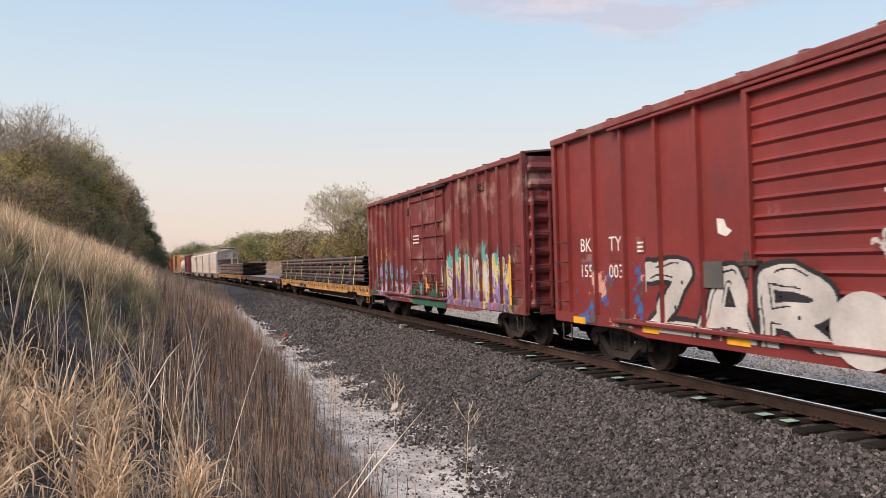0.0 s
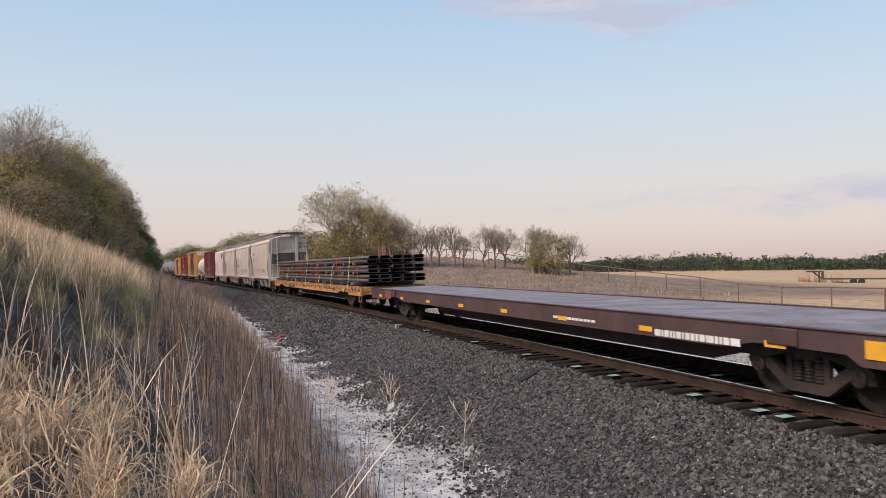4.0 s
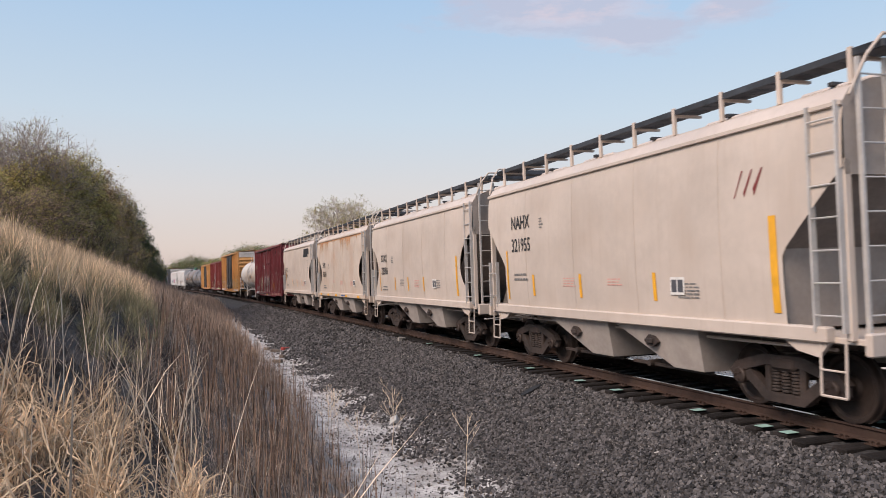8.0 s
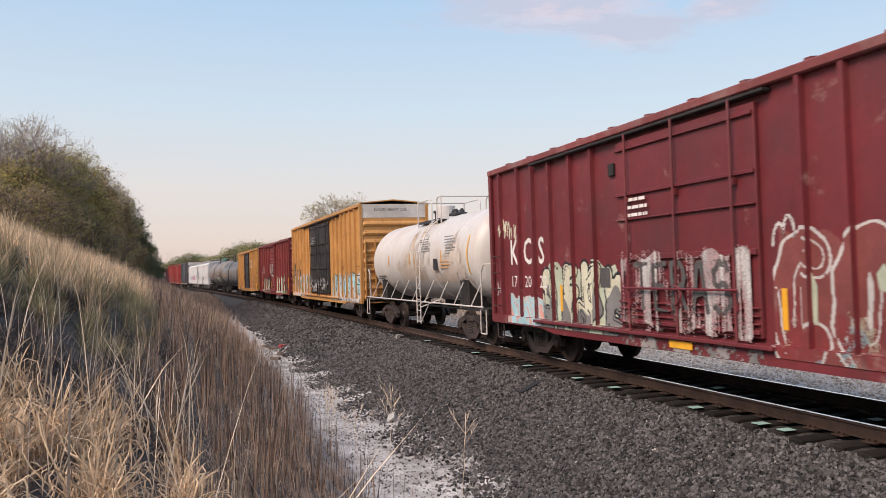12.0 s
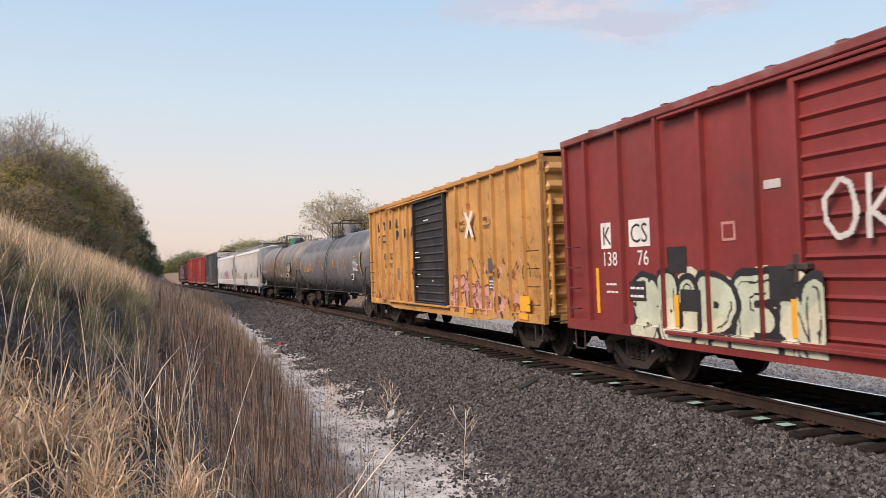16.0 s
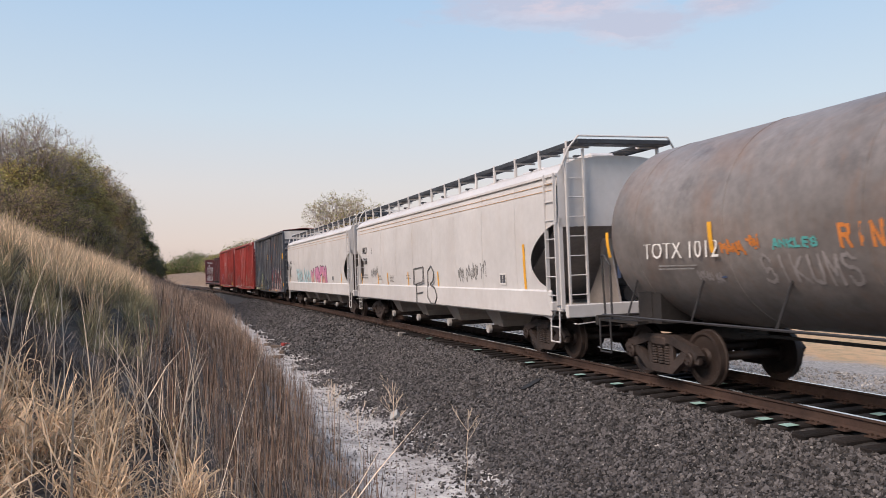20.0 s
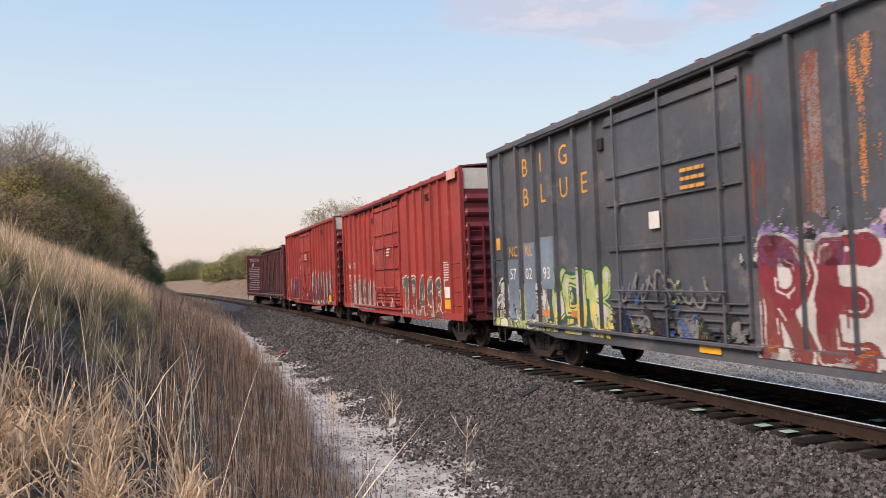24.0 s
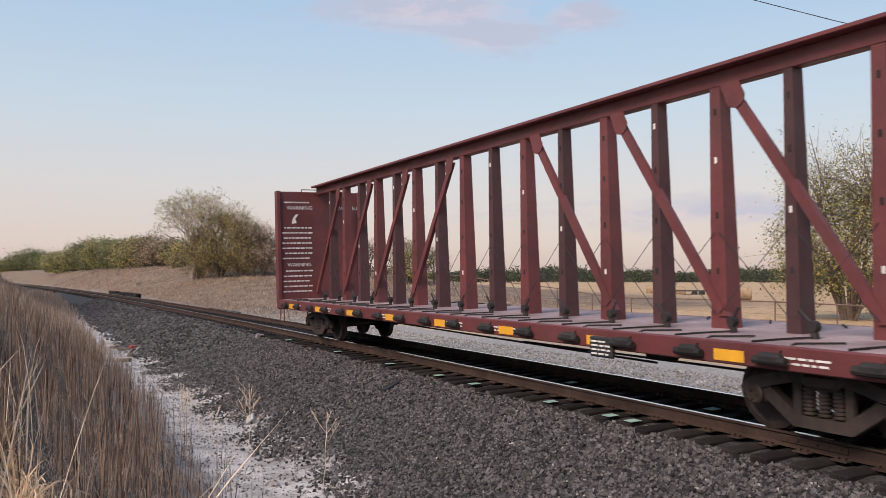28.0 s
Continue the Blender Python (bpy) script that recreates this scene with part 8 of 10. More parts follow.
# ---- centre-beam lumber car at the tail ----
def centerbeam(s_mid):
    half = 11.4
    car = thing("lumber_car", "empty maroon centre-beam lumber car with grey-violet deck", "lumber car", "cars of the freight train")
    for i in range(20):
        a, b = -half + i * 2 * half / 20, -half + (i + 1) * 2 * half / 20
        part("deck_plate", Shape().box(a + 0.005, b - 0.005, -1.40, 1.40, 1.06, 1.12, 0.006), "cb_deck", car)
    for k in (-1, 1):
        part("side_sill", Shape().box(-half, half, min(k * 1.38, k * 1.48), max(k * 1.38, k * 1.48), 0.84, 1.12, 0.015), "cb_maroon", car)
        for i, x in enumerate(np.arange(-half + 1.0, half - 0.6, 1.24)):
            wch = part("strap_winch", Shape().box(x - 0.16, x + 0.16, min(k * 1.46, k * 1.60), max(k * 1.46, k * 1.60), 0.90, 1.04, 0.04).rod((x - 0.22, k * 1.55, 0.95), (x + 0.22, k * 1.55, 0.95), 0.05, 8), "underframe", car)
            part("chain", Shape().pipe([(x + 0.1, k * 1.50, 1.05), (x + 0.16, k * 1.30, 1.14), (x + 0.5, k * 0.9, 1.14)], 0.015, 4), "underframe", wch)
        for x in np.arange(-half + 1.6, half - 1.0, 2.48):
            stripe(car, x, 0.88, 1.02, lambda q, z, k=k: -1.484 if k < 0 else 1.484, w=0.46)
        part("sill_handrail", Shape().pipe([(-half + 0.3, k * 1.44, 0.84), (-half + 0.3, k * 1.46, 0.44), (-half + 0.7, k * 1.46, 0.44), (-half + 0.7, k * 1.44, 0.84)], 0.018, 6).pipe([(half - 0.3, k * 1.44, 0.84), (half - 0.3, k * 1.46, 0.44), (half - 0.7, k * 1.46, 0.44), (half - 0.7, k * 1.44, 0.84)], 0.018, 6), "cb_maroon", car)
    # beam: tapered posts, chords, diagonals with rounded gussets
    xs = np.arange(-9.92, 10.0, 1.24)
    for i, x in enumerate(xs):
        q = 0.15 if i % 2 else 0.11
        s = Shape().add([(x - q, -0.15, 1.12), (x + q, -0.15, 1.12), (x + q, 0.15, 1.12), (x - q, 0.15, 1.12), (x - q * 0.62, -0.10, 4.62), (x + q * 0.62, -0.10, 4.62), (x + q * 0.62, 0.10, 4.62), (x - q * 0.62, 0.10, 4.62)],
                        [(0, 1, 5, 4), (1, 2, 6, 5), (2, 3, 7, 6), (3, 0, 4, 7), (0, 3, 2, 1), (4, 5, 6, 7)])
        # lit and shaded posts alternate by colour
        post = part("beam_post", s, "cb_maroon" if i % 2 else "cb_maroon_shaded", car)
        for z in (1.9, 2.7, 3.5, 4.2):
            part("strap_slot", Shape().box(x - 0.022, x + 0.022, -0.158 + (z - 1.1) * 0.0143, -0.150 + (z - 1.1) * 0.0143, z, z + 0.09), "paint_white" if (i + int(z)) % 4 == 0 else "underframe", post)
    part("top_chord", Shape().box(-half + 0.2, half - 0.2, -0.30, 0.30, 4.83, 4.89, 0.01), "cb_maroon", car)
    part("chord_web", Shape().box(-half + 0.2, half - 0.2, -0.11, 0.11, 4.60, 4.83, 0.01), "cb_maroon", car)
    for i, x in enumerate(xs[:-1]):
        lv = part("lever_winch", Shape().rod((x + 0.62, -0.55, 1.12), (x + 0.58, -0.55, 1.30), 0.05, 8).rod((x + 0.60, -0.55, 1.28), (x + 0.36 + 0.3 * (i % 2), -0.50, 1.46), 0.022, 6).spin([(-0.05, 0.0), (-0.05, 0.07), (0.05, 0.07), (0.05, 0.0)], "y", 10, (x + 0.6, -0.55, 1.27)), "underframe", car)
        part("chain", Shape().pipe([(x + 0.60, -0.55, 1.14), (x + 0.45, -0.95, 1.135), (x + 0.40, -1.40, 1.135)], 0.016, 4), "underframe", lv)
    for a in (9.0, 6.5, 4.1, 1.7):
        for k in (-1, 1):
            p, q, d = k * a, k * (a + 2.2), 0.085
            br_ = part("diagonal_brace", Shape().add([(p - d, -0.13, 4.5), (p + d, -0.13, 4.5), (q + d, -0.18, 1.3), (q - d, -0.18, 1.3), (p - d, -0.05, 4.5), (p + d, -0.05, 4.5), (q + d, -0.08, 1.3), (q - d, -0.08, 1.3)], [(0, 1, 2, 3), (7, 6, 5, 4), (0, 4, 5, 1), (1, 5, 6, 2), (2, 6, 7, 3), (3, 7, 4, 0)]), "cb_maroon", car)
            part("gusset", Shape().prism([(p - 0.17, 4.62)] + [(p + k * 0.10 - 0.17 * math.cos(w), 4.40 - 0.17 * math.sin(w)) for w in np.linspace(0, math.pi, 9)] + [(p + 0.17, 4.62)], -0.15, -0.135), "cb_maroon", br_, "rounded steel gusset plate")
    for x in xs[:-1]:
        for q in (-1, 1):
            part("cable", Shape().rod((x + 0.62 - q * 0.58, -0.19, 1.34), (x + 0.62 + q * 0.58, -0.15, 2.5), 0.006, 4), "steel_dark", car)
    # bulkheads
    for e in (-1, 1):
        X = e * (half - 0.12)
        b = part("bulkhead", Shape().box(X - 0.05, X + 0.05, -1.42, 1.42, 1.12, 4.70, 0.01), "cb_maroon", car, "flat steel bulkhead")
        for k in (-1, 1):
            part("bulkhead_post", Shape().box(X - 0.12, X + 0.12, min(k * 1.36, k * 1.50), max(k * 1.36, k * 1.50), 1.0, 4.72, 0.02), "cb_maroon", b)
        for z in np.linspace(1.5, 4.5, 6):
            part("bulkhead_rib", Shape().box(min(X, X + e * 0.16), max(X, X + e * 0.16), -1.36, 1.36, z - 0.05, z + 0.05, 0.01), "cb_maroon", b)
        ladder(car, X + e * 0.10, e * 0.95, 1.15, 4.6, 0.42, "cb_maroon", "x", out=0.12 * e)
        part("end_rail", Shape().pipe([(X, -0.6, 4.62), (X, -0.6, 4.78), (X, 0.6, 4.78), (X, 0.6, 4.62)], 0.016, 6), "cb_maroon", b)
        part("end_sill", Shape().box(min(e * (half - 0.05), e * (half + 0.02)), max(e * (half - 0.05), e * (half + 0.02)), -1.44, 1.44, 0.80, 1.14, 0.01), "cb_maroon", car)
        add_truck(car, e * 8.5)
    # printed notices on the inner face of the tail bulkhead
    X = -half + 0.12 + 0.058

    def notice(word, size, y, z):
        o = lettering(word, size, 0, 0, 0, "paint_white", car, "notice")
        o.rotation_euler.z, o.location = math.pi / 2, (X, y, z)
    notice("WARNING", 0.13, -1.15, 4.10)
    notice("WARNING", 0.13, 0.55, 4.10)
    notice("WARNING", 0.12, -1.15, 2.20)
    rgl = np.random.default_rng(5)
    for y in (-1.30,):
        for z in np.concatenate([[4.32], np.arange(2.45, 3.55, 0.17), np.arange(1.35, 2.1, 0.17)]):
            a = -1.32 + rgl.uniform(0, 0.12)
            s = Shape()
            while a < -0.40:
                b = a + rgl.uniform(0.06, 0.16)
                s.add([(X, a, z), (X, b, z), (X, b, z + 0.045), (X, a, z + 0.045)], [(0, 1, 2, 3)])
                a = b + 0.03
            part("small_print", s, "paint_white", car)
    part("pictogram", Shape().prism([(-0.98, 3.62), (-0.80, 3.66), (-0.86, 3.78), (-0.74, 3.95), (-0.86, 3.93), (-0.95, 3.78)], X, X + 0.004, "yz"), "paint_white", car)
    w = lettering("CAUTION", 0.15, 0, 0, 0, "paint_white", car)
    w.rotation_euler.z, w.location = math.pi / 2, (half - 0.05 + 0.03, -0.35, 4.42)
    # data box and lettering on the near sill
    part("data_box", Shape().box(5.0, 5.5, -1.56, -1.48, 0.72, 1.02, 0.02), "paint_black", car, "black routing board with white print")
    bars(5.05, 0.76, -1.566, 0.42, 0.24, 4, "paint_white", car, rgl)
    for x in (-9.6, -6.9, -3.2, 0.4, 2.2, 8.3):
        bars(x, 0.92, -1.486, 0.7, 0.12, 2, "paint_white", car, rgl)
    underframe(car, half - 0.1)
    brake_gear(car, 4.2)
    part("slack_adjuster", Shape().pipe([(-6.0, -0.6, 0.72), (0.0, -0.9, 0.70), (5.5, -0.7, 0.60)], 0.02, 6), "underframe", car)
    add_ends(car, half)
    MOVERS.append((car, s_mid))


centerbeam(191.5)
# ---- trees, fence and farm things beyond the line ----
def at_line(s, u, dz=0.0):
    x, y, th = line(s, u)
    return float(x), float(y), float(ground_z(s, u)) + dz


def off_line(x, y):
    """s and u of a place in plan."""
    s = y
    for _ in range(12):
        px, py, th = line(s, 0.0)
        s += (y - py) * math.cos(th) - (x - px) * math.sin(th)
    px, py, th = line(s, 0.0)
    return float(s), float(-((x - px) * math.cos(th) + (y - py) * math.sin(th)))


def leaf_mesh(P, size, rg, m, face=None):
    """Small pointed leaves about the given places, turned by chance; face: the way that they lean to."""
    n = len(P)
    w = rg.normal(0, 1.0 if face is None else 0.55, (n, 3)) + (0 if face is None else face)
    a = np.cross(w, rg.normal(0, 1, (n, 3)))
    a /= np.linalg.norm(a, axis=1)[:, None]
    b = np.cross(a, w)
    b /= np.linalg.norm(b, axis=1)[:, None]
    sz = size * rg.uniform(0.5, 1.35, (n, 1))
    V = np.stack([P - a * sz, P + b * sz * 0.5, P + a * sz, P - b * sz * 0.5], 1).reshape(-1, 3)
    me = bpy.data.meshes.new("crown")
    me.from_pydata(V.tolist(), [], np.arange(n * 4).reshape(-1, 4).tolist())
    me.materials.append(MATS[m])
    return me


def tree(name, label, x, y, h, rx, low, leaves, seed, nleaf=5000, lsize=0.15, bark="bark", lumps=12, twigs=10, category="tree"):
    """Stems run out to lumps of foliage that fill an uneven crown from the height low up."""
    rg = np.random.default_rng(seed)
    s, u = off_line(x, y)
    ob = thing(name, label, category, m=pose(x, y, float(ground_z(s, u)) - 0.1))
    wood = Shape()
    C, R = [], []
    for i in range(lumps):
        a = i * 2.4 + rg.uniform(-0.5, 0.5)
        f = (i + 0.5) / lumps
        z = low + (h - low) * (0.10 + 0.78 * f)
        ring = math.sqrt(max(0.05, 1 - (2 * f - 0.75) ** 2 / 1.7)) * rg.uniform(0.35, 0.85) * rx
        C.append((math.cos(a) * ring, math.sin(a) * ring, z))
        R.append(rx * rg.uniform(0.32, 0.55))
    C[-1] = (rg.normal(0, 0.15) * rx, rg.normal(0, 0.15) * rx, h - R[-1] * 0.8)
    pts = []
    for c, r in zip(C, R):
        c = Vector(c)
        foot = Vector((c.x * 0.10, c.y * 0.10, 0.0))
        mid = foot.lerp(c, 0.55) + Vector((-c.x * 0.15, -c.y * 0.15, 0.1 * h))
        w = 0.007 * h
        wood.rod(foot, mid, w * 1.6, 6, w, cap=False)
        wood.rod(mid, c, w, 5, w * 0.5, cap=False)
        for j in range(twigs):
            d = Vector(rg.normal(0, 1, 3).tolist()).normalized()
            d.z = d.z * 0.8 + 0.25
            st = mid.lerp(c, rg.uniform(0.5, 1.0))
            e = c + d * r * rg.uniform(0.7, 1.15)
            wood.rod(st, e, w * 0.40, 3, 0.012, cap=False)
            pts += [e, st.lerp(e, 0.7)]
            for q in range(3):
                b = st.lerp(e, rg.uniform(0.3, 0.9))
                g = b + Vector(rg.normal(0, 0.35 * r, 3).tolist()) + Vector((0, 0, 0.1 * r))
                wood.rod(b, g, 0.016, 3, 0.006, cap=False)
                pts.append(g)
    part("trunk", wood, bark, ob)
    C, R, pts = np.array(C), np.array(R), np.array([tuple(p) for p in pts])
    for m, share in leaves:
        n = int(nleaf * share)
        k = int(n * 0.62)
        i = rg.integers(0, len(C), k)
        d = rg.normal(0, 1, (k, 3))
        d /= np.linalg.norm(d, axis=1)[:, None]
        P = C[i] + d * (R[i] * rg.uniform(0.70, 1.10, k))[:, None] * np.array([1.0, 1.0, 0.9])
        Q = pts[rg.integers(0, len(pts), n - k)] + rg.normal(0, 0.10 * rx, (n - k, 3))
        P = np.concatenate([P, Q])
        P[:, 2] = np.maximum(P[:, 2], 0.1 + rg.uniform(0, 0.3, len(P)))
        face = P - np.array([0.0, 0.0, low + 0.3 * (h - low)])
        face /= np.linalg.norm(face, axis=1)[:, None] + 1e-6
        part("crown", leaf_mesh(P, lsize, rg, m, face + np.array([0.0, 0.0, 0.5])), m, ob)
    return ob


def bare_tree(label, x, y, h, spread, seed, levels=6, bark="bark_pale", buds=(("bud_pale", 1500),), fork=0.16, lsize=0.08):
    """A leafless tree: limbs that fork again and again into fine twigs, with small buds."""
    rg = np.random.default_rng(seed)
    s, u = off_line(x, y)
    ob = thing("tree", label, "tree", m=pose(x, y, float(ground_z(s, u)) - 0.1))
    segs, tips = [], []

    def grow(p, d, length, r, level):
        q = p + d * length
        mid = p + d * length * 0.5 + Vector(rg.normal(0, 0.05 * length, 3).tolist())
        segs.append((p, mid, r, r * 0.85, 7 if level == 0 else (5 if level < 3 else 3)))
        segs.append((mid, q, r * 0.85, r * 0.65, 7 if level == 0 else (5 if level < 3 else 3)))
        if level >= levels:
            tips.append(q)
            return
        k = 4 if level < 2 else 3
        turn = rg.uniform(0, 6.28)
        for i in range(k):
            a = turn + i * 2 * math.pi / k + rg.uniform(-0.5, 0.5)
            tilt = rg.uniform(0.35, 0.85)
            o = d.orthogonal().normalized()
            e = d * math.cos(tilt) + (o * math.cos(a) + d.cross(o) * math.sin(a)) * math.sin(tilt)
            e = (e + Vector((0, 0, fork))).normalized()
            grow(p.lerp(q, rg.uniform(0.5, 1.0)), e, length * rg.uniform(0.62, 0.84), max(r * 0.55, 0.011), level + 1)
    grow(Vector((0, 0, 0)), Vector((0.05, 0.02, 1)).normalized(), 0.30 * h, 0.024 * h, 0)
    k = h / max(p.z for p in tips)
    wood = Shape()
    for p, q, r0, r1, n in segs:
        wood.rod((p.x * k * spread, p.y * k * spread, p.z * k), (q.x * k * spread, q.y * k * spread, q.z * k), r0, n, r1, cap=False)
    part("trunk", wood, bark, ob)
    P = np.array([(p.x * k * spread, p.y * k * spread, p.z * k) for p in tips])
    for m, cnt in buds:
        part("crown", leaf_mesh(P[rg.integers(0, len(P), cnt)] + rg.normal(0, 0.12, (cnt, 3)), lsize, rg, m), m, ob)
    return ob


def by_bearing(deg, dist):
    return dist * math.sin(radians(deg)), dist * math.cos(radians(deg))


# thicket on the bank: crowns that close on one another, olive by the grass, dark evergreen at its end
OLIVE, BROWNISH, DARK = (("leaf_olive", 0.62), ("leaf_spring", 0.30), ("leaf_brown", 0.08)), (("leaf_brown", 0.50), ("leaf_olive", 0.50)), (("leaf_dark", 0.85), ("leaf_olive", 0.15))
def ground_at(x, y):
    return float(ground_z(*off_line(x, y)))


for i, (deg, dist, rise, rx, lv, n) in enumerate((
        (-13.4, 56, 0.125, 2.4, OLIVE, 11000), (-11.8, 57, 0.125, 2.2, OLIVE, 11000), (-10.3, 59, 0.135, 2.3, OLIVE, 13000), (-8.9, 62, 0.152, 2.3, OLIVE, 15000), (-7.7, 65, 0.152, 2.2, OLIVE, 15000),
        (-6.6, 69, 0.147, 2.1, OLIVE, 13000), (-5.6, 75, 0.132, 2.2, BROWNISH, 13000), (-4.7, 82, 0.112, 2.1, BROWNISH, 12000), (-3.9, 90, 0.094, 2.0, DARK, 12000), (-3.35, 97, 0.072, 1.8, DARK, 12000), (-2.85, 103, 0.045, 1.6, DARK, 10000), (-2.4, 108, 0.024, 1.4, DARK, 8000),
        (-12.3, 68, 0.125, 2.8, BROWNISH, 7000), (-9.5, 74, 0.135, 2.8, BROWNISH, 8000), (-7.3, 82, 0.130, 2.6, BROWNISH, 8000), (-5.4, 94, 0.105, 2.6, DARK, 8000))):
    x, y = by_bearing(deg, dist)
    h = EYE[2] + rise * dist - ground_at(x, y)
    tree("tree", "dark evergreen tree at the end of the thicket" if lv is DARK else "brown half-leafed tree in the bank thicket" if lv is BROWNISH else "olive spring-leafed tree in the bank thicket", x, y, h, rx, 0.4, lv, 500 + i, int(n * 1.3), 0.055 + 0.0004 * dist, "bark", 19, 13)
for i, (deg, dist, h, lv) in enumerate(((-13.3, 50, 3.4, BROWNISH), (-11.3, 52, 3.6, BROWNISH), (-9.3, 55, 3.8, BROWNISH), (-7.7, 59, 3.8, BROWNISH), (-6.4, 65, 3.8, BROWNISH), (-5.3, 72, 3.6, BROWNISH), (-4.3, 81, 3.2, BROWNISH), (-3.5, 90, 2.6, DARK), (-2.7, 98, 1.8, DARK))):
    x, y = by_bearing(deg, dist)
    tree("shrub", "dark leafy shrub low in the bank thicket" if lv is DARK else "brown twiggy shrub low in the bank thicket", x, y, h, 2.2, 0.1, lv, 540 + i, 6500, 0.065, "bark", 11, 12, "shrub")
for i, (deg, dist, rise) in enumerate(((-12.0, 61, 0.178), (-10.2, 60, 0.190), (-9.0, 66, 0.172))):
    x, y = by_bearing(deg, dist)
    bare_tree("bare grey budding tree above the bank thicket", x, y, EYE[2] + rise * dist - ground_at(x, y), 0.95, 560 + i, 6, "bark_grey", (("bud_pale", 1500), ("leaf_spring", 1200)), 0.20, 0.05)
# far side of the line
bare_tree("broad bare tree with pale buds behind the line", 17.3, 97, EYE[2] + 0.112 * 98 - ground_at(17.3, 97), 1.05, 601, 6, "bark_grey", (("bud_pale", 5000), ("leaf_spring", 5000)), 0.15, 0.07)
for i, (deg, dist, rise, rx, n, m) in enumerate(((11.9, 96, 0.088, 3.3, 17000, "leaf_olive"), (13.4, 94, 0.080, 3.0, 14000, "leaf_olive"), (14.9, 93, 0.066, 2.6, 8000, "leaf_brown"), (10.6, 99, 0.060, 3.0, 9000, "leaf_olive"))):
    x, y = by_bearing(deg, dist)
    tree("tree", "olive leafing tree beside the bare tree" if m == "leaf_olive" else "brown twiggy tree half in leaf beside the fence", x, y, EYE[2] + rise * dist - ground_at(x, y), rx, 0.4, ((m, 0.6), ("leaf_brown", 0.2), ("leaf_dark", 0.2)), 602 + i, n, 0.085, "bark", 19, 16)
for i, (deg, dist, rise, wide) in enumerate(((16.2, 92, 0.054, 0.8), (17.0, 91, 0.058, 0.85), (17.6, 93, 0.048, 0.8), (18.7, 90, 0.059, 0.75), (19.4, 91, 0.045, 0.8), (20.9, 89, 0.052, 0.85), (21.6, 88, 0.057, 0.9), (22.4, 89, 0.050, 0.85), (24.2, 86, 0.053, 0.8), (24.9, 87, 0.050, 0.8), (27.0, 84, 0.046, 0.75))):
    x, y = by_bearing(deg, dist)
    bare_tree("small bare thorny tree by the pipe fence", x, y, EYE[2] + rise * dist - ground_at(x, y), wide, 610 + i, 5, "bark", (("bud_pale", 500), ("leaf_spring", 700 if deg > 23 else 120)), 0.08, 0.06)
for i, (deg, dist, rise, rx) in enumerate(((25.3, 84, 0.041, 1.9), (26.1, 83, 0.044, 1.8), (24.6, 84, 0.030, 1.5))):
    x, y = by_bearing(deg, dist)
    tree("bush", "airy yellow-green bush by the pipe fence", x, y, EYE[2] + rise * dist - ground_at(x, y), rx, 0.3, (("leaf_spring", 0.7), ("leaf_olive", 0.3)), 625 + i, 1700, 0.08, "bark", 12, 12, category="bush")
for i, (deg, dist, rise, rx, m) in enumerate(((-1.95, 420, 0.008, 5.0, "leaf_spring"), (-1.35, 410, 0.015, 5.5, "leaf_spring"), (-0.65, 400, 0.023, 6.5, "leaf_green"), (0.15, 390, 0.029, 7.0, "leaf_green"), (0.85, 380, 0.026, 6.0, "leaf_green"), (1.5, 350, 0.022, 6.0, "leaf_spring"),
        (1.9, 235, 0.026, 4.6, "leaf_spring"), (2.7, 222, 0.034, 4.6, "leaf_spring"), (3.5, 208, 0.042, 4.6, "leaf_green"), (4.3, 196, 0.043, 4.4, "leaf_spring"), (5.1, 184, 0.041, 4.4, "leaf_green"), (5.9, 172, 0.043, 4.2, "leaf_spring"),
        (6.7, 160, 0.046, 4.0, "leaf_olive"), (7.6, 150, 0.045, 3.8, "leaf_brown"), (8.5, 140, 0.044, 3.6, "leaf_brown"), (9.5, 131, 0.038, 3.4, "leaf_olive"))):
    x, y = by_bearing(deg, dist)
    tree("tree", "rounded spring-green tree in the far hedgerow" if m != "leaf_brown" else "brown twiggy tree in the far hedgerow", x, y, EYE[2] + rise * dist - ground_at(x, y), rx, 0.2, ((m, 0.45), ("leaf_dark", 0.40), ("leaf_brown", 0.15)), 630 + i, 6500, 0.11 + 0.0005 * dist, "bark", 18, 5)
tree("tree", "airy green tree beside the field fence", 51.0, 36.0, 12.0, 5.8, 1.2, (("leaf_spring", 0.35), ("leaf_olive", 0.3), ("leaf_dark", 0.35)), 660, 26000, 0.095, "bark", 24, 20)
tree("tree", "thin green tree beside the field fence", 56.0, 28.0, 7.0, 2.2, 0.8, (("leaf_olive", 1.0),), 661, 2600, 0.15, "bark", 10, 14)


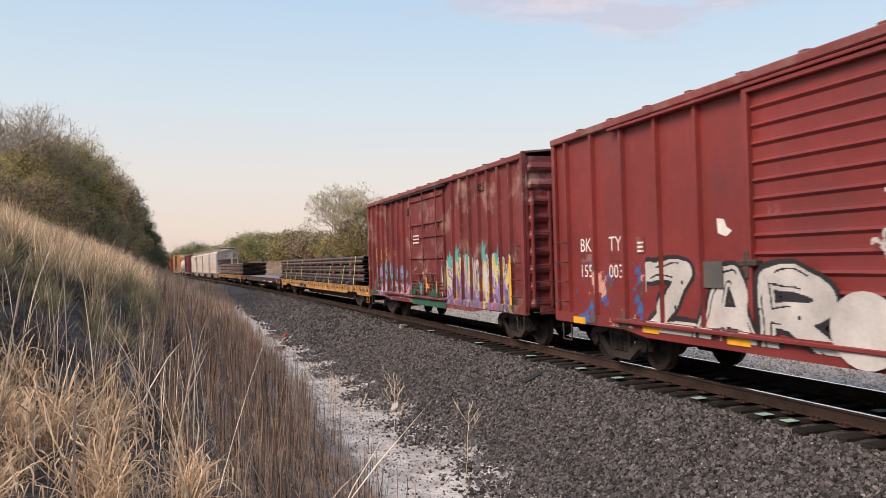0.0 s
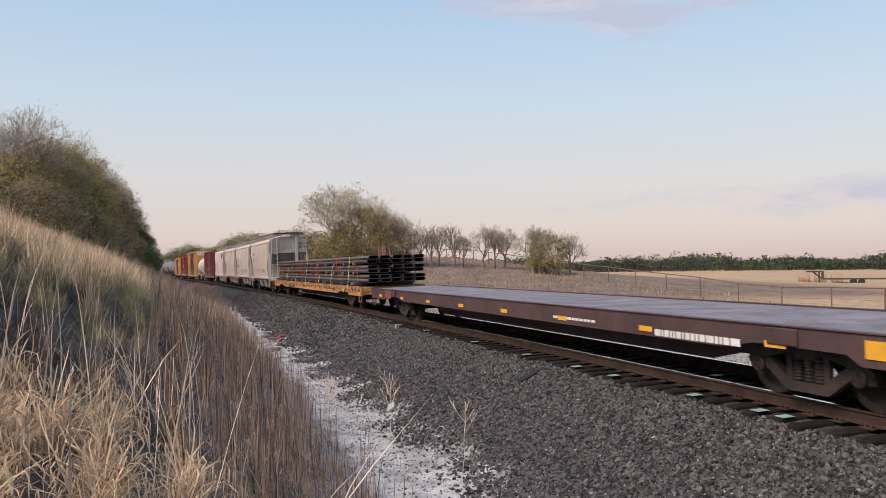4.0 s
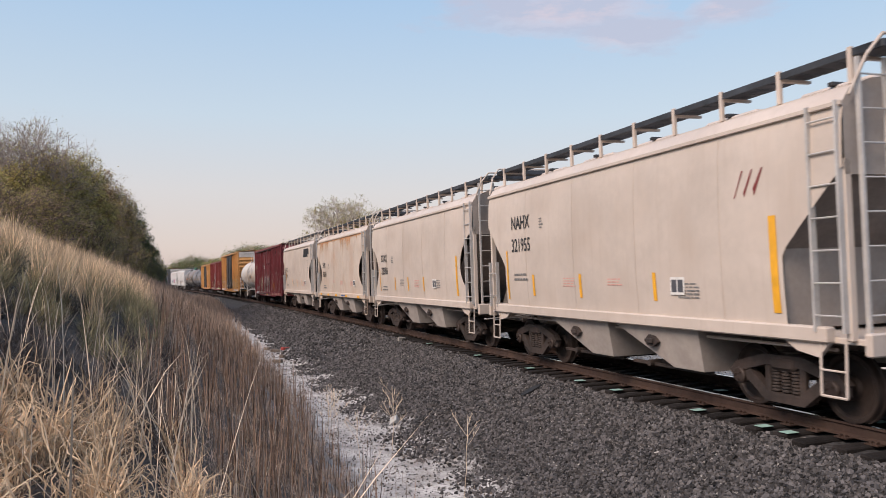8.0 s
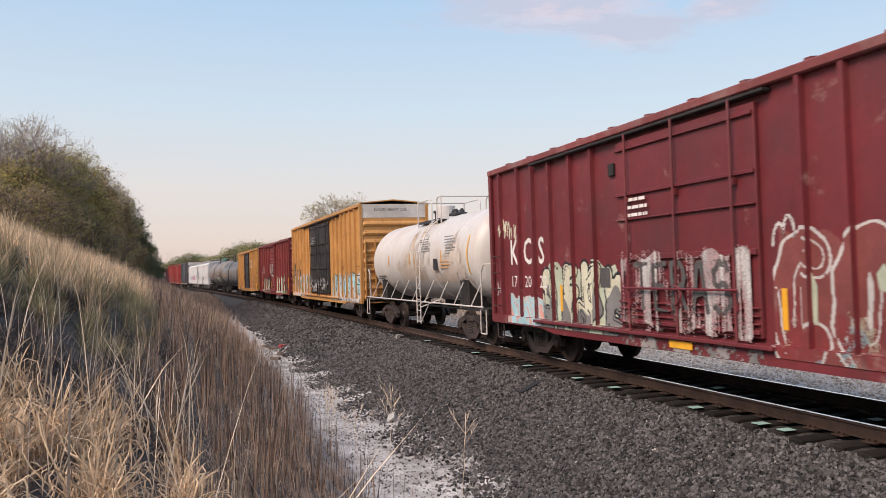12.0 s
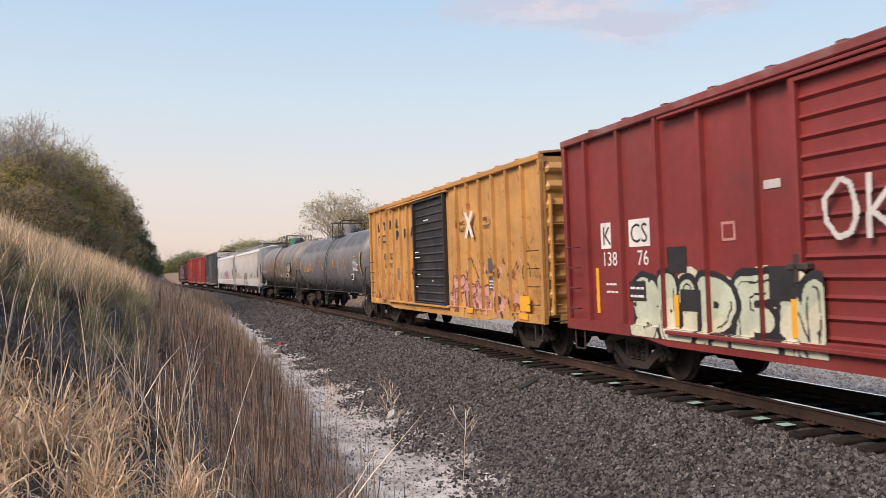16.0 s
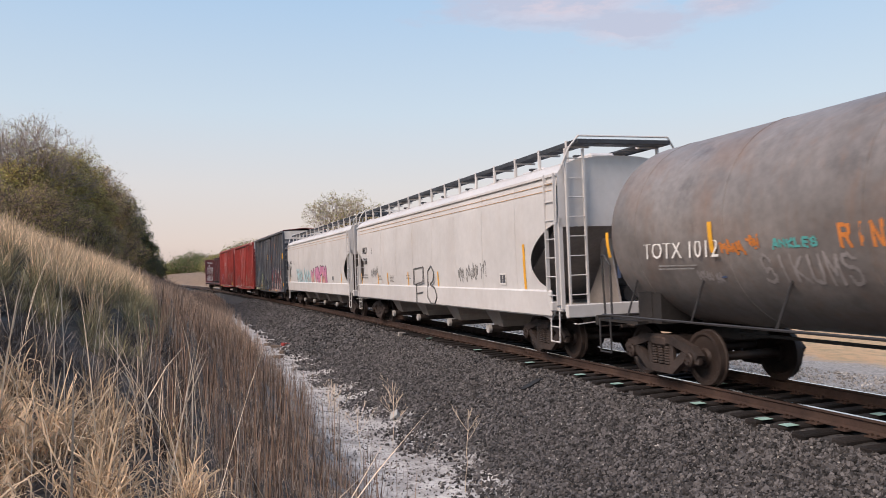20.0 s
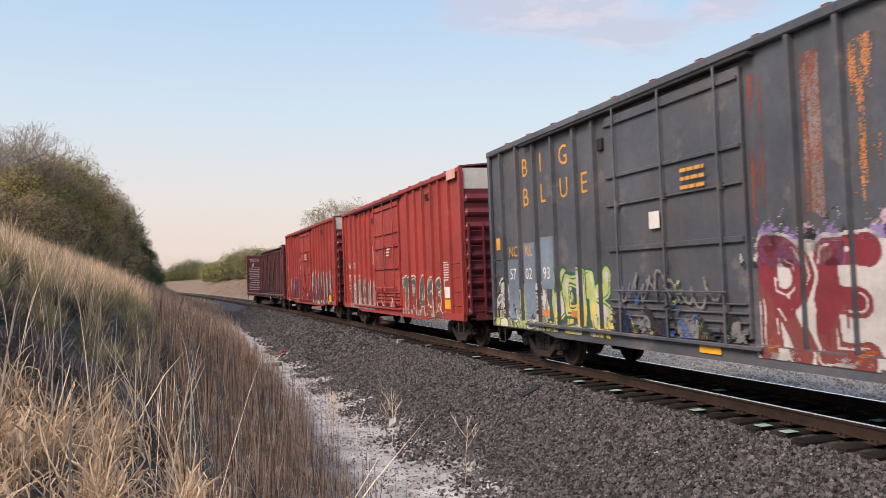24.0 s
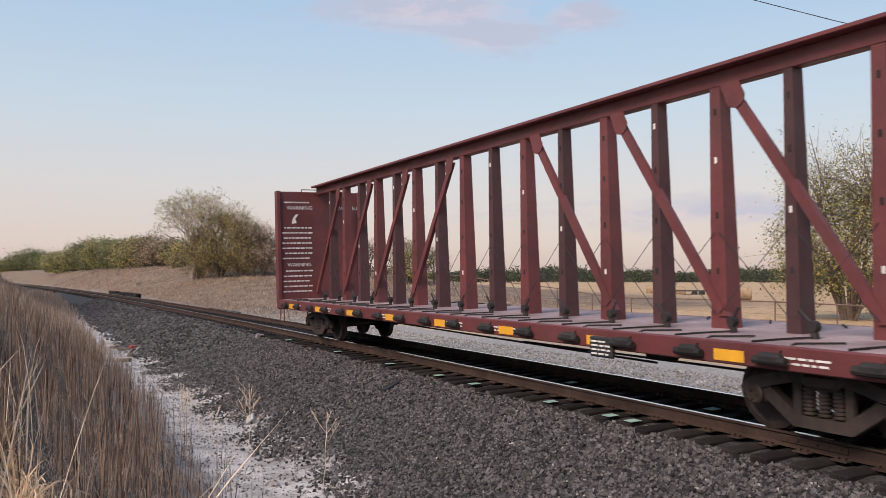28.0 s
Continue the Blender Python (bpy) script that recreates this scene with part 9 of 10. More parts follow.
def far_woods():
    """The wooded skyline beyond the field: many small clumps."""
    rg = np.random.default_rng(9)
    n, k = 2600, 46
    a = np.radians(rg.uniform(14, 88, n))
    d = rg.uniform(330, 480, n)
    hh = rg.uniform(3.4, 6.2, n) * np.where(rg.random(n) < 0.12, 1.25, 1.0) * (1 + 0.18 * np.sin(a * 23) + 0.12 * np.sin(a * 61 + 1))
    C = np.stack([d * np.sin(a), d * np.cos(a), np.full(n, -1.0)], -1)
    f = rg.uniform(0, 1, (n, k))
    w = np.sqrt(np.clip(1 - (1.5 * f - 0.5) ** 2, 0.06, 1))
    P = C[:, None] + np.stack([rg.normal(0, 0.34, (n, k)) * w * hh[:, None], rg.normal(0, 0.34, (n, k)) * w * hh[:, None], f * hh[:, None]], -1)
    b = rg.normal(0, 1, (n, k, 2, 3))
    b /= np.linalg.norm(b, axis=-1, keepdims=True)
    V = np.stack([P, P + b[:, :, 0] * 0.95, P + b[:, :, 1] * 0.85], 2).reshape(-1, 3)
    me = bpy.data.meshes.new("far_woods")
    me.from_pydata(V.tolist(), [], np.arange(len(V)).reshape(-1, 3).tolist())
    me.materials.append(MATS["leaf_far"])
    me.materials.append(MATS["leaf_dark"])
    me.polygons.foreach_set("material_index", (np.arange(len(V) // 3) // 46 % 3 == 0).astype(np.int32))
    tagged(new("far_woods", me), "dark green wooded skyline beyond the tan field", "woods", kind="stuff")


far_woods()


def pipe_fence():
    f = thing("field_fence", "rusty pipe-rail fence with thin posts along the field", "fence")
    pts = [at_line(s, -31 - 0.02 * (min(s, 40) - 40) + 0.06 * min(max(s - 40, 0), 60)) for s in np.arange(-60, 150, 4.0)]
    for (x, y, z) in pts:
        part("post", Shape().rod((x, y, z - 0.2), (x, y, z + 1.5), 0.045, 8), "fence_pipe", f)
    for a, b in zip(pts, pts[1:]):
        part("rail", Shape().rod((a[0], a[1], a[2] + 1.5), (b[0], b[1], b[2] + 1.5), 0.04, 8), "fence_pipe", f)
        for h in (0.4, 0.75, 1.1):
            part("wire", Shape().rod((a[0], a[1], a[2] + h), (b[0], b[1], b[2] + h), 0.010, 4), "fence_pipe", f)


pipe_fence()


def bale(x, y, turn):
    s, u = off_line(x, y)
    b = thing("hay_bale", "round straw bale in pale net wrap lying in the field", "hay bale", "hay bales in the field", m=pose(x, y, float(ground_z(s, u)) + 0.74, 0, 0, turn))
    part("bale_body", Shape().spin([(-0.75, 0.0), (-0.75, 0.68), (-0.68, 0.76), (0.68, 0.76), (0.75, 0.68), (0.75, 0.0)], "x", 24), "straw_bale", b)
    part("net_wrap", Shape().spin([(-0.66, 0.768), (0.66, 0.768)], "x", 24), "straw_bale", b, "dull net wrap")


for x, y in ((84, 92), (85.6, 90.6), (87.2, 89.2), (70, 62)):
    bale(x, y, -40)


def trailer(x, y, turn):
    s, u = off_line(x, y)
    t = thing("gooseneck_trailer", "black gooseneck flatbed trailer parked in the field", "trailer", m=pose(x, y, float(ground_z(s, u)), 0, 0, turn))
    part("bed", Shape().box(-4.5, 3.2, -1.1, 1.1, 0.72, 0.90, 0.02), "steel_dark", t)
    part("gooseneck", Shape().box(3.0, 3.25, -0.5, 0.5, 0.8, 1.85, 0.03).box(3.0, 5.2, -0.42, 0.42, 1.70, 1.92, 0.03).prism([(3.2, 0.9), (3.5, 0.9), (4.4, 1.72), (4.1, 1.72)], -0.1, 0.1), "steel_dark", t)
    part("landing_leg", Shape().box(3.5, 3.62, -0.45, -0.33, 0.0, 1.7).box(3.5, 3.62, 0.33, 0.45, 0.0, 1.7), "steel_dark", t)
    for xx in (-1.6, -0.6):
        for k in (-1, 1):
            part("wheel", Shape().spin([(k * 0.85, 0.0), (k * 0.85, 0.36), (k * 0.9, 0.40), (k * 1.08, 0.40), (k * 1.12, 0.36), (k * 1.12, 0.0)], "y", 18, (xx, 0, 0.40)), "rubber", t)


trailer(85, 85, 132)
# overhead wire
wv = [Vector((0.721, 0.619, 0.311)), Vector((0.78, 0.56, 0.279))]
a, b = Vector(EYE) + wv[0] * 44, Vector(EYE) + wv[1] * 46
d = (b - a).normalized()
tagged(new("overhead_wire", Shape().pipe([a - d * 90 + Vector((0, 0, 6.0)), a - d * 40 + Vector((0, 0, 1.4)), a, b, b + d * 40 + Vector((0, 0, 1.0)), b + d * 90 + Vector((0, 0, 5.0))], 0.022, 5).mesh("overhead_wire", "rubber")), "thin dark overhead wire against the sky", "wire", kind="structure")

# ---- rubbish and small plants by the path ----
def litter():
    x, y, z = at_line(15.6, 2.02)
    o = thing("rubber_strip", "flat black scrap of rubber on the ballast", "scrap", m=pose(x, y, z + 0.04, 2, -24, 4))
    part("strip", Shape().prism([(-0.24, -0.07), (-0.08, -0.10), (0.18, -0.085), (0.25, 0.0), (0.16, 0.08), (-0.12, 0.085), (-0.25, 0.04)], -0.012, 0.03, "xy"), "rubber", o)
    x, y, z = at_line(18.0, 4.4)
    o = thing("plastic_sheet", "crumpled white plastic scrap beside the path", "scrap", m=pose(x, y, z + 0.02, 0, 0, 20) @ Matrix.Diagonal((0.7, 0.7, 0.6, 1)))
    part("sheet", Shape().add([(-0.20, 0, 0), (0.16, -0.04, 0.0), (0.24, 0.05, 0.16), (0.10, 0.02, 0.36), (-0.12, 0.06, 0.26), (0.02, -0.09, 0.18)], [(0, 1, 5), (1, 2, 5), (2, 3, 5), (3, 4, 5), (4, 0, 5)]), "plastic_white", o)
    for i, (s, u, m) in enumerate(((38.0, 4.75, "bark"), (38.6, 4.2, "box_brick"), (35.4, 4.75, "bark"), (39.0, 5.0, "bark"), (33.6, 5.2, "bark"))):
        x, y, z = at_line(s, u)
        o = thing("brick_piece", "broken brick lying on the pale path" if m == "box_brick" else "chunk of old timber lying on the pale path", "debris", "debris on the path", m=pose(x, y, z + 0.04, 3, 5, 35 * i))
        part("chunk", Shape().box(-0.22, 0.22, -0.10, 0.10, -0.06, 0.09, 0.03), m, o)
    x, y, z = at_line(28.0, 1.45)
    o = thing("pale_rock", "pale limestone lump on the ballast shoulder", "rock", m=pose(x, y, z + 0.05, 10, 5, 30))
    part("rock", Shape().prism([(-0.16, -0.04), (-0.05, -0.10), (0.13, -0.08), (0.17, 0.03), (0.04, 0.10), (-0.12, 0.07)], -0.05, 0.09, "xy"), "stone_pale", o)
    rg = np.random.default_rng(77)
    for s0, s1, u, layers in ((90.0, 110.0, -3.9, 4), (68.0, 84.0, -3.7, 2), (51.0, 62.0, -3.6, 2)):
        x, y, z = at_line((s0 + s1) / 2, u)
        o = thing("timber_stack", "stack of old dark sleepers lying beside the line", "timber", "stacks of old sleepers", m=pose(x, y, z))
        for q in np.arange(s0, s1 - 2.0, 2.75):
            for k in range(layers - int(rg.random() < 0.35)):
                for j in (0, 1):
                    px, py, th = line(q + 1.3 + rg.uniform(-0.25, 0.25), u - j * 0.27 + rg.uniform(-0.05, 0.05))
                    b = part("old_sleeper", Shape().box(-1.3, 1.3, -0.12, 0.12, 0.0, 0.21, 0.02), "tie_wood", o)
                    b.matrix_basis = pose(float(px) - x, float(py) - y, k * 0.215, 0, 0, 90 + math.degrees(float(th)) + rg.uniform(-2, 2))


litter()


def trestle():
    """The low timber bridge that carries the line over a ditch up the track."""
    x, y, z = at_line(138, 1.6)
    o = thing("timber_trestle", "low dark timber trestle under the track", "bridge", m=pose(x, y, -0.25))
    for s0 in np.arange(118, 158, 5.0):
        px, py, th = line(s0 + 2.5, 1.75)
        b = part("side_beam", Shape().box(-2.48, 2.48, -0.13, 0.13, -0.42, 0.02, 0.02), "tie_wood", o)
        b.matrix_basis = pose(float(px) - x, float(py) - y, 0.0, 0, 0, 90 + math.degrees(float(th)))
        px, py, th = line(s0, 1.72)
        part("pile", Shape().rod((float(px) - x, float(py) - y, -1.6), (float(px) - x, float(py) - y, 0.12), 0.17, 10), "tie_wood", o)


trestle()


def weed(s, u, h, seed, label, twigs=9, low=0.35):
    """A dry leafless plant: a thin stalk whose side twigs fan out and fork."""
    rg = np.random.default_rng(seed)
    x, y, z = at_line(s, u)
    o = thing("dry_weed", label, "weed", "dry weeds by the path", m=pose(x, y, z))
    pts = [Vector((0, 0, -0.03))]
    for i in range(8):
        pts.append(pts[-1] + Vector((rg.normal(0, 0.018), rg.normal(0, 0.018), h / 8)))
    part("stalk", Shape().pipe(pts, 0.0055, 5), "grass_pale", o)
    for i in range(twigs):
        f = low + (0.9 - low) * (i + 0.5) / twigs
        p = pts[int(f * 8)]
        a = i * 2.4 + rg.uniform(-0.4, 0.4)
        l = h * rg.uniform(0.22, 0.45) * (1.25 - 0.6 * f)
        q = p + Vector((math.cos(a) * l * 0.7, math.sin(a) * l * 0.7, l * 0.75))
        mid = p.lerp(q, 0.5) + Vector((0, 0, -0.03 * l))
        tw = Shape().pipe([p, mid, q], 0.0036, 4)
        for k in range(4):
            b = mid.lerp(q, rg.uniform(-0.4, 0.9))
            tw.rod(b, b + Vector((rg.normal(0, 0.10 * l) + math.cos(a) * 0.1 * l, rg.normal(0, 0.10 * l) + math.sin(a) * 0.1 * l, 0.28 * l)), 0.0026, 3)
        part("side_twig", tw, "grass_pale", o)


weed(15.5, 5.1, 1.30, 1, "pale leafless branching weed on the path edge", 13, 0.45)
weed(11.7, 4.93, 1.30, 2, "pale leafless weed stalk on the path edge", 4, 0.72)
weed(18.2, 5.75, 1.0, 3, "pale leafless branching weed on the path edge", 10)
weed(13.4, 6.2, 1.2, 4, "pale leafless weed stalk on the path edge", 5, 0.6)
weed(19.5, 5.6, 0.9, 5, "pale leafless branching weed on the path edge", 9)
weed(17.0, 6.1, 1.0, 6, "pale leafless branching weed on the path edge", 9)


# ---- grass: blades in thousands ----
def blades(name, label, mat_name, s0, s1, u0, u1, count, h0, h1, width, lean, seed, keep=None, curl=0.35, tuft=0.45, segs=3):
    """Tapered blades that start near upright, lean and bend over towards the tip."""
    rg = np.random.default_rng(seed)
    n = int(count)
    s, u = rg.uniform(s0, s1, n), rg.uniform(u0, u1, n)
    if keep is not None:
        ok = keep(s, u, rg)
        s, u = s[ok], u[ok]
        n = len(s)
    cs, cu = np.round(s * 2.2) / 2.2, np.round(u * 2.2) / 2.2
    jit = np.sin(cs * 12.9 + cu * 78.2) * 0.2
    s, u = s + (cs + jit - s) * tuft, u + (cu - jit - u) * tuft
    x, y, _ = line(s, u)
    c = np.stack([x, y, ground_z(s, u) - 0.02], -1)
    h = rg.uniform(h0, h1, n) * (0.60 + 0.7 * (0.5 + 0.5 * np.sin(cs * 3.1 + cu * 5.7)))
    az = rg.uniform(0, 2 * math.pi, n)
    tilt = np.abs(rg.normal(0, lean, n)) + 0.02
    bend = np.abs(rg.normal(0, curl, n)) * 1.6 / segs
    sway = rg.normal(0, curl, n) * 0.9 / segs
    w = width * rg.uniform(0.6, 1.3, n)
    f = rg.uniform(0, math.pi, n)
    side = np.stack([np.cos(f) * w, np.sin(f) * w, 0 * w], -1)
    rows = []
    for k in range(segs):
        taper = 1.0 - 0.55 * k / segs
        rows += [c - side * taper, c + side * taper]
        step = (h / segs)[:, None]
        c = c + step * np.stack([np.sin(tilt) * np.cos(az), np.sin(tilt) * np.sin(az), np.cos(tilt)], -1)
        tilt, az = tilt + bend * (0.5 + k), az + sway * (1 + k)
    V = np.stack(rows + [c], 1).reshape(-1, 3)
    m = 2 * segs + 1
    k = np.arange(n)[:, None] * m
    F = []
    for j in range(segs - 1):
        F += (k + np.array([[2 * j, 2 * j + 1, 2 * j + 3, 2 * j + 2]])).tolist()
    F += (k + np.array([[2 * segs - 2, 2 * segs - 1, 2 * segs]])).tolist()
    me = bpy.data.meshes.new(name)
    me.from_pydata(V.tolist(), [], F)
    me.materials.append(MATS[mat_name])
    tagged(new(name, me), label, "grass", kind="stuff")


def edge_path(s):
    return np.interp(s, [9, 13, 20, 29, 45, 72, 95, 130], [6.45, 6.25, 5.8, 5.5, 5.15, 4.15, 2.9, 2.2])


def patch(s, u, k=0.5, ph=0.0):
    return np.sin(s * k + ph) * np.sin(u * k * 1.7 + ph * 1.3) + 0.5 * np.sin(s * k * 2.3 - u * k * 2.9 + ph)


def chance(r, s, p):
    return r.random(len(s)) < p


blades("straw_grass", "long dry straw-coloured curling grass close to the camera", "grass_straw", 3.4, 8.4, 8.9, 12.2, 9500, 0.25, 0.72, 0.0088, 0.45, 11, lambda s, u, r: (u > 9.05 + np.clip(s - 6.5, 0, 9) * 0.16) & chance(r, s, np.clip(2.3 - 0.22 * s, 0.12, 0.95)), 1.05, 0.6, 7)
blades("fine_straw", "fine tangled dry grass close to the camera", "weed_stem", 3.4, 9.2, 8.5, 12.2, 6500, 0.15, 0.42, 0.0034, 0.75, 22, lambda s, u, r: u > 8.8 + np.clip(s - 6.5, 0, 9) * 0.20, 0.9, 0.4, 4)
blades("tall_straw", "tall pale grass stalks close to the camera", "grass_pale", 4.6, 10.5, 8.9, 11.2, 110, 0.8, 1.3, 0.0052, 0.22, 12, None, 0.22, 0.0, 4)
blades("leaning_straw", "pale stiff stalks leaning over the weeds", "grass_pale", 4.8, 9.0, 8.2, 9.8, 34, 0.8, 1.5, 0.0068, 0.70, 27, None, 0.12, 0.0, 3)
blades("edge_straw", "tall straw-coloured stalks rising beside the camera", "grass_straw", 5.0, 9.0, 11.0, 12.4, 320, 0.8, 1.35, 0.0052, 0.12, 23, None, 0.2, 0.3, 4)
blades("rust_weeds", "dense reddish-brown dry weed stems along the path", "weed_stem", 6.5, 30.0, 5.4, 9.6, 5000, 0.40, 1.05, 0.0070, 0.06, 13, lambda s, u, r: (u > edge_path(s) + np.abs(r.normal(0, 0.25, len(s)))) & (u < 8.9 + 0.05 * s) & (patch(s, u, 2.3, 0.5) > -0.45) & chance(r, s, np.clip((u - edge_path(s)) * 0.7 + 0.10, 0, 1)), 0.07, 0.40)
blades("low_litter", "low tangled brown grass under the weeds", "grass_litter", 6.5, 30.0, 5.6, 9.8, 26000, 0.08, 0.28, 0.0046, 0.95, 24, lambda s, u, r: u > edge_path(s) + 0.1 + np.abs(r.normal(0, 0.3, len(s))), 0.9, 0.4)
blades("near_litter", "pale brown dead grass matted under the weeds", "grass_litter", 6.0, 15.0, 6.0, 9.4, 16000, 0.06, 0.24, 0.0042, 1.0, 31, lambda s, u, r: u > edge_path(s) + 0.3 * r.random(len(s)), 0.9, 0.2)
blades("grey_weeds", "grey-brown dead stems among the weeds", "grass_grey", 6.5, 30.0, 5.4, 9.6, 2600, 0.30, 0.95, 0.0042, 0.14, 26, lambda s, u, r: (u > edge_path(s) - 0.1 + np.abs(r.normal(0, 0.3, len(s)))) & (patch(s, u, 1.6, 3.0) > -0.2), 0.2, 0.7)
blades("far_rust_weeds", "dense reddish-brown dry weeds farther along the bank", "grass_rust", 30.0, 130.0, 2.4, 9.6, 36000, 0.35, 0.85, 0.009, 0.14, 14, lambda s, u, r: (u > edge_path(s) + 0.5 * r.random(len(s))) & (patch(s, u, 0.7, 0.9) > -0.6), 0.2)
blades("far_litter", "low pale grass between the weeds farther along the bank", "grass_litter", 28.0, 110.0, 2.6, 10.5, 24000, 0.15, 0.4, 0.012, 0.8, 28, lambda s, u, r: u > edge_path(s) + 0.3, 0.7)
# dark underlayer: the hollow's shade is put into the blade colour
blades("grey_thatch", "matted dead grass in the bank hollow, darkened as shade", "grass_shaded", 7.6, 16.0, 9.0, 12.2, 40000, 0.14, 0.42, 0.0045, 1.10, 15, lambda s, u, r: patch(s, u, 0.6) > -0.9, 1.1, 0.3, 4)
blades("hollow_strands", "pale dead stalks lying over the grey grass", "grass_grey", 7.6, 14.0, 9.0, 11.6, 700, 0.25, 0.65, 0.0050, 1.1, 30, None, 0.5, 0.2, 4)
blades("green_grass", "greenish grey tufts of grass on the bank", "grass_green", 12.6, 27.0, 9.7, 12.8, 34000, 0.22, 0.58, 0.0066, 0.55, 16, lambda s, u, r: patch(s, u, 0.9, 1.0) > -0.7, 0.6)
blades("hump_litter", "pale dead grass matted on the hump of the bank", "grass_litter", 12.6, 32.0, 9.2, 13.5, 20000, 0.15, 0.42, 0.0060, 0.8, 29, None, 0.8, 0.4)
blades("bank_straw", "tall straw-coloured grass over the bank", "grass_straw", 14.0, 44.0, 10.2, 20.0, 60000, 0.40, 0.95, 0.0075, 0.26, 17, lambda s, u, r: chance(r, s, np.clip((u - 10.0) / 1.2, 0.12, 1.0)), 0.3)
blades("bank_rust", "reddish-brown dry grass between the tufts on the bank", "grass_rust", 24.0, 60.0, 8.8, 18.0, 18000, 0.3, 0.7, 0.007, 0.25, 25, lambda s, u, r: patch(s, u, 0.8, 2.0) > -0.2, 0.4)
blades("bank_far_straw", "dry grass on the bank below the thicket", "grass_rust", 44.0, 130.0, 8.0, 22.0, 26000, 0.35, 0.8, 0.014, 0.25, 18)
blades("far_bank_grass", "dry brown grass on the bank across the line", "grass_rust", 47.0, 190.0, -32.0, -4.6, 60000, 0.14, 0.42, 0.016, 0.6, 19, lambda s, u, r: (u < -4.6 - 0.5 * r.random(len(s))) & (patch(s, u, 0.35, 0.7) > -0.3), 0.6)
blades("far_bank_straw", "dry tan grass on the bank across the line", "grass_litter", 46.0, 190.0, -34.0, -5.5, 50000, 0.12, 0.38, 0.018, 0.7, 20, lambda s, u, r: patch(s, u, 0.3, 2.9) > -0.5, 0.6)
blades("path_tufts", "sparse dry sprigs on the pale path", "grass_grey", 7.0, 40.0, 4.5, 7.0, 3600, 0.06, 0.30, 0.0035, 0.6, 21, lambda s, u, r: patch(s, u, 1.3, 2.0) > 0.25)


def clods(count, seed):
    """Dark crumbs and dead leaves strewn over the path."""
    rg = np.random.default_rng(seed)
    s, u = rg.uniform(7, 42, count), rg.uniform(4.2, 6.9, count)
    ok = patch(s, u, 1.7, 0.6) + rg.normal(0, 0.35, count) > 0.3
    s, u = s[ok], u[ok]
    x, y, _ = line(s, u)
    P = np.stack([x, y, ground_z(s, u) + 0.012], -1)
    me = leaf_mesh(P, 0.030, rg, "bark")
    me.name = "path_litter"
    tagged(new("path_litter", me), "dark crumbs and dead leaves on the path", "litter", kind="stuff")


clods(5200, 41)


# ---- sleepers, tie plates and ballast stones: many small pieces ----
def track_pieces():
    bed = thing("track_bed", "dark timber sleepers laid close under rusty rails", "sleepers", kind="structure")
    rg = np.random.default_rng(2)
    meshes = []
    for i in range(3):
        j = 0.012 * i
        meshes.append(Shape().box(-0.115 - j, 0.115, -1.37 - j, 1.37, -0.36, -0.192 - 0.004 * i, 0.018).mesh("sleeper", "tie_wood"))
    rest = Shape()
    for s in np.arange(-240, 400, 0.495):
        sj = s + rg.uniform(-0.03, 0.03)
        x, y, th = line(sj)
        m = pose(float(x), float(y), SUPER / 2, math.degrees(LEAN), rg.uniform(-0.4, 0.4), -90 + math.degrees(float(th)) + rg.uniform(-1.2, 1.2)) @ pose(0, rg.uniform(-0.07, 0.07), rg.uniform(-0.012, 0.0))
        if -6 < s < 128:
            o = part("sleeper", meshes[int(rg.integers(0, 3))], "", bed)
            o.matrix_basis = m
        else:
            k = len(rest.v)
            rest.box(-0.115, 0.115, -1.37, 1.37, -0.36, -0.192)
            rest.v[k:] = [tuple(m @ Vector(p)) for p in rest.v[k:]]
    far = part("far_sleepers", rest, "tie_wood", bed)
    far["kind"] = "stuff"
    pl = Shape()
    for s in np.arange(-6, 90, 0.495):
        for u in (-0.7525, 0.7525):
            x, y, th = line(s)
            m = car_pose(s)
            k = len(pl.v)
            pl.box(-0.10, 0.10, -u - 0.17, -u + 0.17, -0.195, -0.178)
            for q in (-0.11, 0.11):
                pl.box(-0.06, -0.03, -u + q - 0.02, -u + q + 0.02, -0.178, -0.150).box(0.03, 0.06, -u + q - 0.02, -u + q + 0.02, -0.178, -0.150)
            pl.v[k:] = [tuple(m @ Vector(p)) for p in pl.v[k:]]
    o = part("tie_plates", pl, "rail_rust", bed, "rusty steel tie plates with spike heads")
    o["kind"] = "stuff"
    for s, u in ((8.83, 1.24), (9.37, 1.24), (11.08, 1.26), (13.2, 1.28), (9.1, -0.35), (12.4, -0.3), (7.3, -0.4), (14.9, 1.27), (17.4, 1.27), (20.9, 1.27), (25.4, 1.27)):
        m = car_pose(round(s / 0.495) * 0.495)
        k = Shape().box(-0.085, 0.085, -u - 0.10, -u + 0.10, -0.188, -0.180, 0.003)
        k.v = [tuple(m @ Vector(p)) for p in k.v]
        part("marker_plate", k, "plate_teal", bed, "pale teal plate on the sleeper end")
    for s in (6.3, 18.2, 30.1, 42.0):
        m = car_pose(s)
        k = Shape().box(-0.45, 0.45, -0.7525 - 0.034, -0.7525 - 0.012, -0.135, -0.05, 0.006)
        for q in (-0.36, -0.2, -0.06, 0.06, 0.2, 0.36):
            k.rod((q, -0.80, -0.09), (q, -0.76, -0.09), 0.018, 6)
        k.v = [tuple(m @ Vector(p)) for p in k.v]
        part("joint_bar", k, "rail_rust", bed, "bolted joint bar on the rail")


track_pieces()


